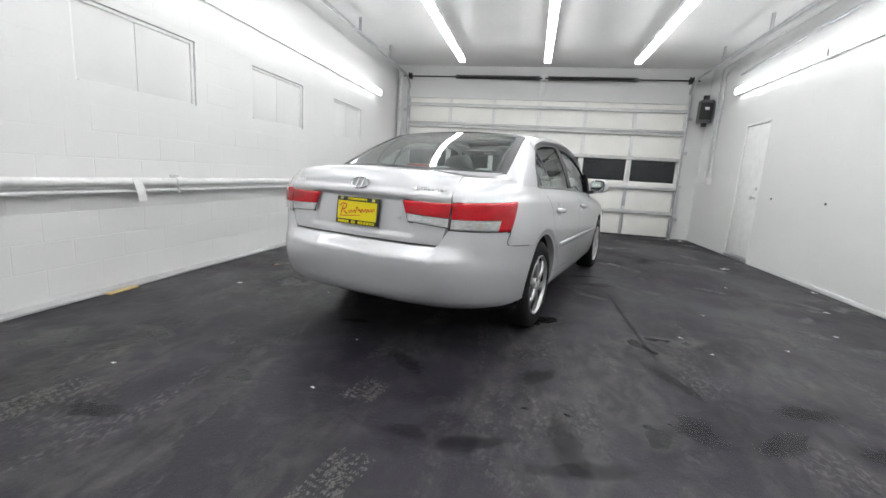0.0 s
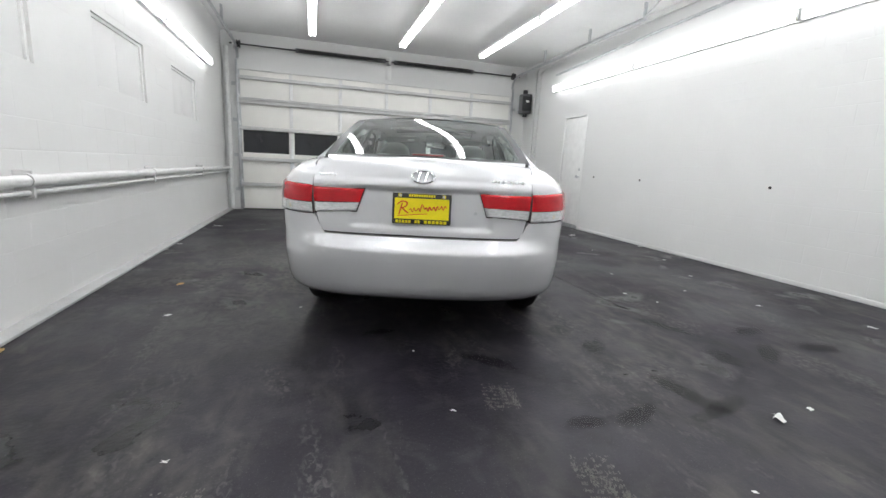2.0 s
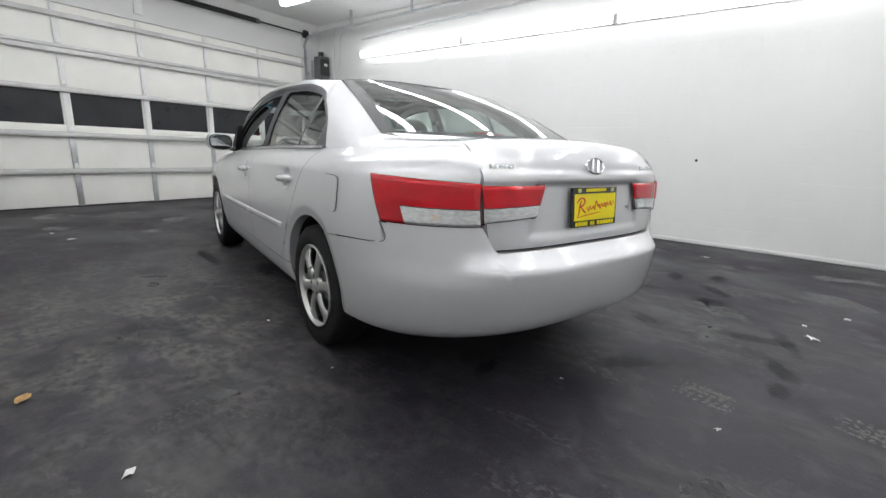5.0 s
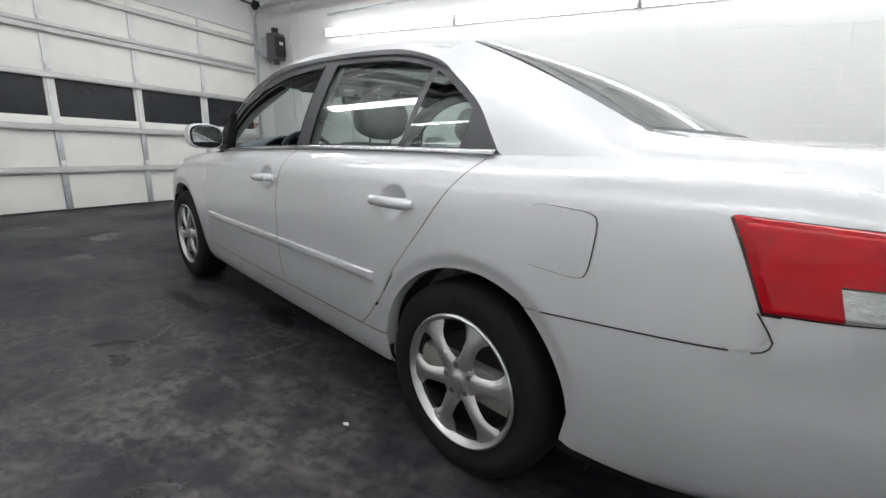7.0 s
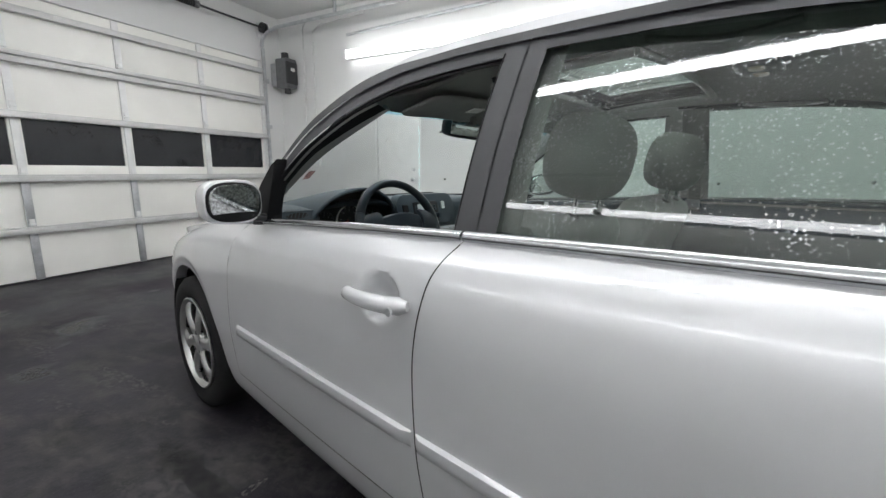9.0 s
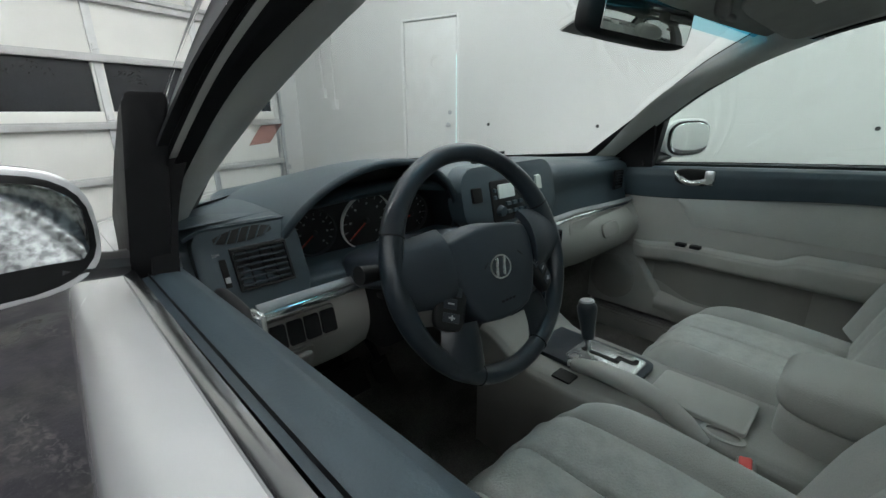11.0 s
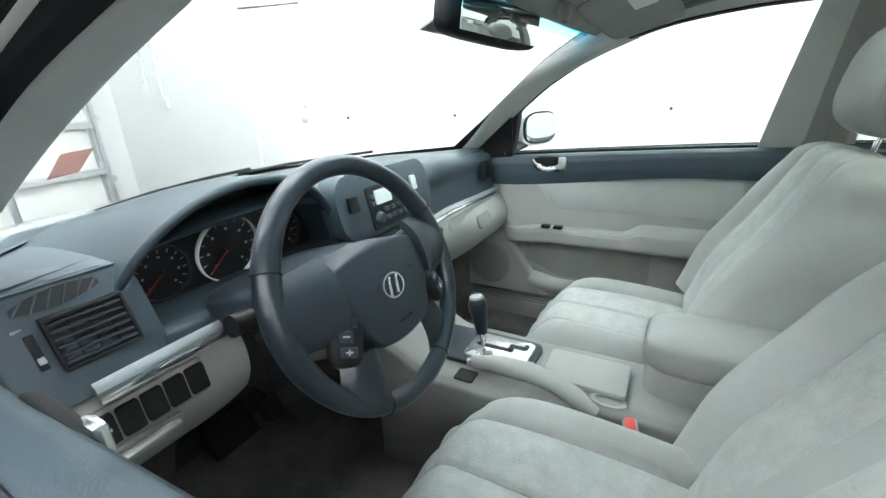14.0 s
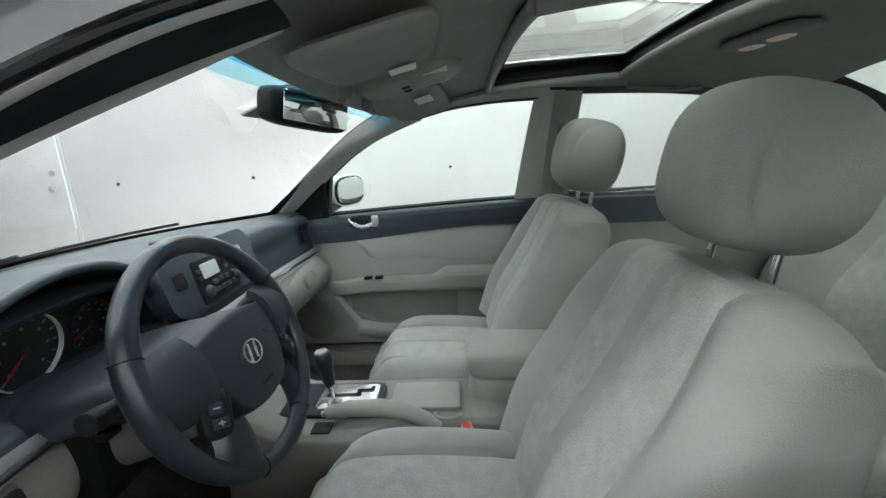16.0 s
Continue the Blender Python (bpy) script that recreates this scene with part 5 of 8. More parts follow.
for s in (-1, 1):
    to = new("tail_lamp")
    to.parent = car
    ti = new("tail_lamp")
    ti.parent = car
    for fn, par, nu in ((lamp_outer, to, 40), (lamp_inner, ti, 20)):
        bm = B()
        grid(bm, lambda u, v: mir(fn(lerp(-0.014, 1.014, u), lerp(-0.055, 1.045, v), 0.005), s), nu, 12)
        part("lamp_surround", bm, M_REDDK, par)
        if fn is lamp_outer:
            regs = [(0.0, 1.0, 0.398, 1.0, M_RED, "red_lens"), (0.70, 1.0, 0.0, 0.398, M_RED, "red_lens"), (0.0, 0.70, 0.0, 0.39, M_CLEAR, "clear_lens")]
        else:
            regs = [(0.0, 1.0, 0.40, 1.0, M_RED, "red_lens"), (0.0, 1.0, 0.0, 0.39, M_CLEAR, "clear_lens"), ]
        for u0, u1, v0, v1, mt, nm in regs:
            bm = B()
            grid(bm, lambda u, v: mir(fn(lerp(u0, u1, u), lerp(v0, v1, v), 0.012), s), nu, 10)
            part(nm, bm, mt, par, smooth=70)
        if fn is lamp_outer:
            bm = B()
            grid(bm, lambda u, v: mir(fn(lerp(0.37, 0.42, u), lerp(0.13, 0.26, v), 0.0135), s), 6, 6)
            part("turn_bulb", bm, M_AMBER, par, "amber bulb behind the lens")
        bm = B()
        ue = 0.70 if fn is lamp_outer else 1.0
        grid(bm, lambda u, v: mir(fn(u * ue, lerp(0.388, 0.408, v), 0.0132), s), nu, 3)
        part("lens_rib", bm, M_REDDK, par)

# plate in its dark frame, printing as plain bars
pl = new("rear_plate")
pl.parent = car
tagged(pl, "yellow dealer plate in a black frame")
PM = Matrix.Translation((0, -1.050, 0.842)) @ pose(0, 0, 0, -5.0)


def bar(name, x0, x1, z0, z1, material, y=-0.006, turn=0.0):
    b2 = B()
    bx(b2, x0, x1, y - 0.001, y + 0.001, z0, z1)
    bmesh.ops.transform(b2, matrix=PM @ pose(0, 0, 0, 0, -turn, 0), verts=b2.verts[:])
    part(name, b2, material, pl)


bm = B()
bx(bm, -0.158, 0.158, -0.004, 0.010, -0.082, 0.082, 0.003, PM)
part("plate_frame", bm, M_BLACKP, pl)
bar("plate_field", -0.146, 0.146, -0.055, 0.056, M_YELLOW, -0.0045)
for x0, x1, z0, z1, n in ((-0.072, 0.072, 0.064, 0.077, 11), (-0.140, -0.055, -0.077, -0.061, 5), (-0.038, -0.006, -0.077, -0.061, 2), (0.012, 0.138, -0.077, -0.061, 6)):
    for k in range(n):
        w = (x1 - x0) / n
        bar("frame_writing_bar", x0 + w * (k + 0.12), x0 + w * (k + 0.86), z0, z1, M_YELLOW)
for x in (-0.118, 0.118):
    bar("frame_mark", x - 0.009, x + 0.009, 0.062, 0.078, M_YELLOW)


def brush(pts, r):
    """A flat brush stroke on the plate through (x, z) points."""
    b2 = B()
    f = [Vector((x, -0.0062, z)) for x, z in pts]
    n = len(f)
    fine = []
    for k in range(n - 1):
        p0, p1, p2, p3 = f[max(0, k - 1)], f[k], f[k + 1], f[min(n - 1, k + 2)]
        for q in range(5):
            t = q / 5
            fine.append(0.5 * (2 * p1 + (p2 - p0) * t + (2 * p0 - 5 * p1 + 4 * p2 - p3) * t * t + (3 * p1 - p0 - 3 * p2 + p3) * t ** 3))
    fine.append(f[-1])
    sweep(b2, fine, [r * (0.55 + 0.45 * math.sin(math.pi * (k + 1) / (len(fine) + 1))) for k in range(len(fine))], 6)
    for v in b2.verts:
        v.co.y = -0.0062 + (v.co.y + 0.0062) * 0.25
    bmesh.ops.transform(b2, matrix=PM, verts=b2.verts[:])
    part("printed_stroke", b2, M_REDINK, pl, smooth=80)


brush([(-0.122, -0.034), (-0.112, 0.000), (-0.104, 0.030)], 0.0042)
brush([(-0.132, 0.020), (-0.108, 0.038), (-0.080, 0.032), (-0.086, 0.012), (-0.110, 0.002)], 0.0042)
brush([(-0.104, 0.002), (-0.086, -0.014), (-0.070, -0.024)], 0.0040)
zig = []
for k in range(25):
    t = k / 24
    zig.append((lerp(-0.066, 0.132, t), lerp(-0.008, 0.012, t) + 0.0115 * math.sin(2.5 * k) + (0.024 * math.exp(-((t - 0.36) / 0.035) ** 2))))
brush(zig, 0.0032)
brush([(-0.13, -0.040), (-0.05, -0.032), (0.03, -0.024)], 0.0022)
for x in (-0.115, 0.115):
    bm = B()
    cyl(bm, PM @ Vector((x, -0.004, 0.069)), PM @ Vector((x, -0.009, 0.069)), 0.007, 10)
    part("screw", bm, M_GALV, pl)

# plain badges: an oval, two bars
bm = B()
c0 = lid_at(0, 1.010, 0.004)
BM_ = Matrix.Translation(c0) @ pose(0, 0, 0, 72)
lathe(bm, [(0.055, 0.0), (0.066, 0.0), (0.066, 0.005), (0.060, 0.008), (0.055, 0.005)], BM_ @ Matrix.Diagonal((1.0, 0.56, 1, 1)), 40, True)
for x in (-0.019, 0.019):
    sweep(bm, [BM_ @ Vector((x - 0.007, -0.025, 0.004)), BM_ @ Vector((x + 0.007, 0.025, 0.004))], 0.0055, 6)
part("oval_badge", bm, M_CHROME, car, "oval chrome badge")
for x0, x1 in ((-0.565, -0.465), (0.37, 0.56)):
    bm = B()
    n = 7
    for k in range(n):
        xa = lerp(x0, x1, k / n)
        p = lid_at(xa + 0.35 * (x1 - x0) / n, 1.005, 0.003)
        bx(bm, -0.36 * (x1 - x0) / n, 0.36 * (x1 - x0) / n, -0.002, 0.003, -0.008, 0.008, 0.0008, Matrix.Translation(p) @ pose(0, 0, 0, -14, 0, 12 * (1 if p.x > 0 else -1)))
    part("badge_bar", bm, M_CHROME, car, "thin chrome badge strip")
bm = B()
p = lid_at(0.290, 0.83, -0.010)
cyl(bm, p, p - Vector((0, 0.010, 0)), 0.010, 16)
part("boot_lock", bm, M_GALV, bl_)

# bonnet and front end, plain
bm = B()


def hood(u, v):
    a = 2 * v - 1
    y0 = 2.60 - 0.42 * a * a
    y = lerp(y0, 3.60 - 0.12 * a * a, u)
    q = min(y, 3.3)
    xe = hull(q, belt(q) - 0.004)[0] * (1 if y < 3.3 else 1 - 0.25 * (y - 3.3))
    ze = belt(min(y, 3.65))
    return (a * xe, y, ze + 0.062 * (1 - abs(a) ** 2.6) * smooth(3.9, 3.0, y) + 0.004)


grid(bm, hood, 36, 30)
for e in (0.0, 1.0):
    grid(bm, lambda u, v: (hood(u, e)[0] * (1 - 0.01 * v), hood(u, e)[1], hood(u, e)[2] - 0.10 * v), 36, 2)
part("bonnet", bm, M_PAINT, car, smooth=60)
bm = B()
for s in (-1, 1):
    def fb(u, v, s=s):
        q = lerp(AC + WHEELBASE + 0.03 + AR - 0.02, QF, u)
        return mir(hull(q, lerp(0.25, 0.70, v)), s)

    grid(bm, fb, 50, 14)
bmesh.ops.remove_doubles(bm, verts=bm.verts[:], dist=0.0004)
part("front_bumper", bm, M_PAINT, car)
bm = B()
bx(bm, -0.60, 0.60, -0.66, 3.3, 0.225, 0.275, 0.02)
bx(bm, -0.80, 0.80, 0.40, 2.28, 0.215, 0.262, 0.02)
part("underbody", bm, M_BLACKB, car)
# black sheets added behind the shut lines, standing in for the shade there
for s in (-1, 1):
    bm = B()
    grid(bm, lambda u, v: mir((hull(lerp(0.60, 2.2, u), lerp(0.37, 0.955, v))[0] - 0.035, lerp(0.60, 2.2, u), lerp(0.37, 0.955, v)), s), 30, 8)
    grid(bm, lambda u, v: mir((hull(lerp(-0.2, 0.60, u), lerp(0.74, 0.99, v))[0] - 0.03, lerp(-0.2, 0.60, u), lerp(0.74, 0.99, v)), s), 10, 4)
    part("shut_line_backing", bm, M_GAP, car)

# door mirrors
for s in (-1, 1):
    mr = new("door_mirror")
    mr.parent = car
    bm = B()
    blob(bm, (0, 0, 0), (0.098, 0.062, 0.070), 3.0, None, 32, 20)
    for v in bm.verts:
        if v.co.y < -0.018:
            v.co.y = -0.018 + (v.co.y + 0.018) * 0.15
        v.co.z += 0.10 * (v.co.x) * 0.25
    M2 = Matrix.Translation((s * 0.928, 1.965 if s < 0 else 1.935, 1.045 if s < 0 else 1.062)) @ pose(0, 0, 0, 0, 0, 10 if s < 0 else -30) @ Matrix.Diagonal((s, 1, 1, 1))
    bmesh.ops.transform(bm, matrix=M2, verts=bm.verts[:])
    part("mirror_housing", bm, M_PAINT, mr, smooth=50)
    bm = B()
    blob(bm, (0, -0.022, 0), (0.092, 0.006, 0.063), 2.8, None, 28, 14)
    for v in bm.verts:
        v.co.z += 0.025 * v.co.x
    bmesh.ops.transform(bm, matrix=M2, verts=bm.verts[:])
    part("mirror_rim", bm, M_BLACKB, mr)
    bm = B()
    blob(bm, (0, -0.0290, 0), (0.0855, 0.003, 0.0565), 2.8, None, 28, 12)
    for v in bm.verts:
        v.co.z += 0.025 * v.co.x
        if s < 0:
            v.co.y -= 0.13 * v.co.z
    bmesh.ops.transform(bm, matrix=M2, verts=bm.verts[:])
    part("mirror_glass", bm, M_MIRROR if s > 0 else M_WETMIRROR, mr, "mirror glass" if s > 0 else "mirror glass speckled with rain drops")
    bm = B()
    sweep(bm, [(s * 0.77, 2.03, 0.975), (s * 0.82, 2.0, 0.985), (s * 0.88, 1.975, 1.0)], [0.03, 0.026, 0.03], 10, flat=0.6)
    part("mirror_arm", bm, M_BLACKP, mr)

# wheels


def make_wheel():
    w = new("wheel")
    w.parent = car
    m = pose(0, 0, 0, 0, 90, 0)   # lathe axis along x, outer face at +x
    bm = B()
    lathe(bm, [(0.216, -0.20), (0.235, -0.212), (0.29, -0.21), (0.318, -0.19), (0.325, -0.15), (0.325, -0.06), (0.319, -0.022), (0.30, -0.004), (0.27, 0.0), (0.238, -0.004), (0.220, -0.012), (0.214, -0.03)], m, 56, True)
    part("tyre", bm, M_RUBBER, w)
    bm = B()
    lathe(bm, [(0.217, -0.012), (0.222, -0.004), (0.216, 0.0), (0.208, -0.006), (0.200, -0.022), (0.203, -0.03), (0.216, -0.03)], m, 56, True)
    rim = part("rim", bm, M_ALLOY, w, "silver alloy wheel with six spokes")
    # Barrel coloured near black for the shade behind the spokes
    bm = B()
    lathe(bm, [(0.200, -0.024), (0.192, -0.03), (0.186, -0.17), (0.214, -0.20), (0.205, -0.03)], m, 56, True)
    part("barrel", bm, M_DISC, w, "wheel barrel coloured dark for the shade inside")
    for k in range(6):
        bm = B()
        t = pose(0, 0, 0, 60 * k + 30, 0, 0)

        def sp(u, v):
            r = lerp(0.03, 0.206, u)
            hw = 0.036 - 0.010 * math.sin(math.pi * u) + 0.030 * smooth(0.60, 1, u) ** 1.5
            a = (2 * v - 1)
            return t @ Vector((-0.016 + 0.012 * math.sin(math.pi * min(1, u * 1.05)) - 0.014 * abs(a) ** 3 + 0.002, a * hw, r))

        grid(bm, sp, 12, 8, -0.03)
        part("spoke", bm, M_ALLOY, w, smooth=50)
    bm = B()
    lathe(bm, [(0.0, -0.004), (0.024, -0.004), (0.028, -0.007), (0.034, -0.010), (0.066, -0.013), (0.072, -0.03), (0.0, -0.04)], m, 36)
    part("hub_cap", bm, M_ALLOY, w)
    for k in range(5):
        a = 2 * math.pi * k / 5 + 0.3
        bm = B()
        cyl(bm, (-0.03, 0.05 * math.cos(a), 0.05 * math.sin(a)), (-0.009, 0.05 * math.cos(a), 0.05 * math.sin(a)), 0.0105, 8)
        part("wheel_nut", bm, M_GREYBOX, w)
    bm = B()
    lathe(bm, [(0.0, -0.075), (0.145, -0.075), (0.145, -0.095), (0.0, -0.095)], m, 36)
    part("brake_disc", bm, M_DISC, w)
    # Black disc closes the wheel, standing in for the shade inside
    bm = B()
    lathe(bm, [(0.0, -0.10), (0.19, -0.10), (0.19, -0.11), (0.0, -0.11)], m, 36)
    part("backplate", bm, M_GAP, w)
    return w


w0 = make_wheel()
for i, (x, y, rz, rx) in enumerate(((-0.868, 0.0, 180, 12), (0.868, 0.0, 0, 40), (-0.868, WHEELBASE, 180, 70), (0.868, WHEELBASE, 0, 5))):
    w = w0 if i == 0 else copy_thing(w0, Matrix())
    w.parent = car
    w.matrix_basis = pose(x, y, 0.3255, 0, 0, rz) @ pose(0, 0, 0, rx)

# ---------------------------------------------------------------- inside the car
def sub(name, label=""):
    e = new(name)
    e.parent = car
    return tagged(e, label)


# floor pan, carpet, bulkheads
cf = sub("cabin_floor")
bm = B()
grid(bm, lambda u, v: (lerp(-0.80, 0.80, v), lerp(-0.25, 2.62, u), 0.30 + 0.24 * smooth(0.86, 0.99, u) + 0.20 * smooth(0.42, 0.2, u) * 0 + 0.10 * math.exp(-((v - 0.5) / 0.07) ** 2)
                       + 0.06 * smooth(0.40, 0.5, abs(v - 0.5))), 40, 40)
part("carpet", bm, M_CARPET, cf, "dark worn grey carpet")
bm = B()


def mat_fn(u, v):
    a, b = 2 * u - 1, 2 * v - 1
    return (-0.40 + 0.19 * a, 2.08 + 0.24 * b, 0.312 + 0.10 * smooth(0.3, 1, b) + 0.004 * (max(abs(a), abs(b)) > 0.93))


grid(bm, mat_fn, 24, 24, -0.006)
part("floor_mat", bm, M_CARPET, cf)
bm = B()
grid(bm, lambda u, v: (-0.62 + 0.16 * u, 2.30 + 0.10 * v, 0.36 + 0.15 * v), 6, 8, -0.012)
part("footrest", bm, M_BLACKB, cf)
for x, w, z in ((-0.36, 0.06, 0.44), (-0.24, 0.03, 0.41)):
    bm = B()
    bx(bm, -w, w, -0.012, 0.012, -0.05, 0.05, 0.008, Matrix.Translation((x, 2.30, z)) @ pose(0, 0, 0, -35))
    cyl(bm, (x, 2.31, z + 0.03), (x, 2.5, z + 0.2), 0.012, 8)
    part("pedal", bm, M_BLACKB, cf)
bm = B()
grid(bm, lambda u, v: (lerp(-0.72, 0.72, u), 2.51 - 0.37 * (2 * u - 1) ** 2, lerp(0.30, 0.965, v)), 30, 4, 0.012)
part("bulkhead", bm, M_CARPET, cf)
for s in (-1, 1):
    bm = B()
    bx(bm, min(s * 0.70, s * 0.83), max(s * 0.70, s * 0.83), -0.2, 2.4, 0.26, 0.385, 0.02)
    for k in range(3):
        sweep(bm, [mir((0.712 + 0.022 * k, -0.1, 0.387), s), mir((0.712 + 0.022 * k, 2.3, 0.387), s)], 0.005, 6)
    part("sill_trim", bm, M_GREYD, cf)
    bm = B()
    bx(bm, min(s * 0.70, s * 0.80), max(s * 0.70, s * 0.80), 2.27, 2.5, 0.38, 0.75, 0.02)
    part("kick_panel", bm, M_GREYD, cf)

# ---- dashboard
da = sub("dashboard", "blue-grey dashboard over a warm grey lower half")


def dash_sec(a):
    """Profile of the dash at x = a * 0.735: list of (y, z) from the glass to the chrome line."""
    k = a * a
    y0 = 2.54 - 0.37 * k
    ye = 2.075 - 0.02 * k
    e = 0.017 * smooth(0.50, 0.82, abs(a))
    w = smooth(-0.66, -0.80, a)
    return [(y0, 0.990), (lerp(y0, ye, 0.35), 1.008 - 0.6 * e), (lerp(y0, ye, 0.75), 1.010 - e), (ye + 0.035 + 0.05 * w, 1.004 - e), (ye + 0.008 + 0.058 * w, 0.985 - 0.6 * e), (ye + 0.042 * w, 0.955), (ye + 0.004 + 0.018 * w, 0.91), (ye - 0.010, 0.846)]


def profile(sec, v):
    n = len(sec) - 1
    i = min(n - 1, int(v * n))
    t = v * n - i
    p0, p1, p2, p3 = sec[max(0, i - 1)], sec[i], sec[i + 1], sec[min(n, i + 2)]
    return [0.5 * (2 * p1[k] + (p2[k] - p0[k]) * t + (2 * p0[k] - 5 * p1[k] + 4 * p2[k] - p3[k]) * t * t + (3 * p1[k] - p0[k] - 3 * p2[k] + p3[k]) * t ** 3) for k in (0, 1)]


def dash_top(u, v):
    a = 2 * u - 1
    y, z = profile(dash_sec(a), v)
    x = a * 0.735
    hood = math.exp(-(((x + 0.375) / 0.185) ** 6))
    z += 0.012 * hood * smooth(0.15, 0.45, v) * smooth(0.95, 0.6, v)
    y += 0.10 * hood * smooth(0.5, 0.75, v)
    hump = math.exp(-(((x - 0.06) / 0.19) ** 4))
    z += 0.022 * hump * smooth(0.2, 0.5, v) * smooth(0.8, 0.55, v)
    y -= 0.022 * hump * smooth(0.45, 0.7, v)
    return (x, y, z)


bm = B()
grid(bm, dash_top, 90, 48, keep=lambda u, v: not (-0.59 < (2 * u - 1) * 0.735 < -0.155 and v > 0.60))
part("dash_top", bm, M_NAVY, da, smooth=60)

# instrument hood
bm = B()


def hood_fn(u, v):
    w = math.pi * (1.06 * u - 0.03)
    cx, cz = -0.364, 0.895
    rx = 0.236 - 0.012 * v
    rz = 0.172 - 0.022 * v
    top = math.sin(max(0, min(math.pi, w)))
    y = lerp(2.105 - 0.07 * top, 2.185, v)
    return (cx - rx * math.cos(w), y, cz + rz * math.sin(w) - 0.025 * (1 - top))


grid(bm, hood_fn, 48, 10)
part("cluster_hood", bm, M_NAVY2, da, smooth=60)
bm = B()


def hood_lip(u, v):
    w = math.pi * (1.06 * u - 0.03)
    top = math.sin(max(0, min(math.pi, w)))
    b = 2 * math.pi * v
    p = hood_fn(u, 0)
    return (p[0] - 0.008 * math.cos(w) * math.cos(b), p[1] + 0.008 * math.sin(b) + 0.004, p[2] + 0.008 * math.sin(w) * math.cos(b))


grid(bm, hood_lip, 48, 10)
part("hood_rim", bm, M_NAVY, da, smooth=80)


def hood_out(u, v):
    w = math.pi * (1.06 * u - 0.03)
    p = hood_fn(u, 0)
    top = max(0, math.sin(w))
    q = (-0.364 - 0.30 * math.cos(w), lerp(2.14, 2.36, smooth(0, 0.8, top)), lerp(0.935, 1.006, smooth(0, 0.45, top)))
    return (lerp(p[0] - 0.007 * math.cos(w), q[0], v), lerp(p[1] + 0.003, q[1], v), lerp(p[2] + 0.007 * top, q[2], v) + 0.016 * math.sin(math.pi * v) * top)


bm = B()
grid(bm, hood_out, 48, 10)
part("hood_shell", bm, M_NAVY, da, smooth=70)
bm = B()
grid(bm, lambda u, v: (hood_fn(u, 0.95)[0], 2.165, lerp(hood_fn(u, 0.95)[2] + 0.003, 0.82, v)), 40, 6)
ic = part("instrument_panel", bm, M_DIAL, da, "black instrument panel with three dials")


def dial(x, z, r, ringed, needle):
    m = pose(x, 2.158, z, 98)
    bm = B()
    if ringed:
        lathe(bm, [(r, 0.0), (r + 0.0024, 0.0), (r + 0.0024, 0.008), (r, 0.009)], m, 48, True)
        part("dial_ring", bm, M_WHITE, ic, "thin bright ring")
    else:
        lathe(bm, [(r, 0.0), (r + 0.0035, 0.0), (r + 0.0035, 0.008), (r, 0.009)], m, 40, True)
        part("dial_ring", bm, M_BLACKP, ic)
    bm = B()
    for k in range(13):
        w = radians(225 - 270 * k / 12)
        bx(bm, r * 0.80, r * 0.93, -0.0008, 0.0008, 0.001, 0.0025, 0, m @ pose(0, 0, 0, 0, 0, math.degrees(w)))
        if k % 2 == 0:
            bx(bm, r * 0.60, r * 0.68, -0.0022, 0.0022, 0.001, 0.002, 0, m @ pose(0, 0, 0, 0, 0, math.degrees(w)))
    part("dial_marks", bm, M_WHITEMK, ic, kind="stuff")
    bm = B()
    bx(bm, 0.0, r * 0.85, -0.0013, 0.0013, 0.004, 0.006, 0, m @ pose(0, 0, 0, 0, 0, needle))
    part("needle", bm, M_NEEDLE, ic)
    bm = B()
    lathe(bm, [(0.0, 0.010), (0.005, 0.009), (0.007, 0.002)], m, 16)
    part("needle_hub", bm, M_BLACKP, ic)


dial(-0.482, 0.926, 0.047, False, 222)
dial(-0.355, 0.930, 0.063, True, 222)
dial(-0.226, 0.924, 0.047, False, 200)
bm = B()
grid(bm, lambda u, v: (lerp(-0.60, -0.14, u), 2.075 + 0.12 * v, 0.855 + 0.02 * v), 12, 6)
part("cluster_shelf", bm, M_NAVY2, da)
bm = B()


def fascia(u, v):
    x = lerp(-0.600, -0.125, u)
    prof = ((2.036, 0.864), (2.040, 0.876), (2.056, 0.884), (2.085, 0.886), (2.165, 0.880))
    k = min(3, int(v * 4))
    t = v * 4 - k
    return (x, lerp(prof[k][0], prof[k + 1][0], t), lerp(prof[k][1], prof[k + 1][1], t) - 0.006 * math.sin(math.pi * u))


grid(bm, fascia, 20, 12)
part("cluster_fascia", bm, M_NAVY, da, smooth=70)


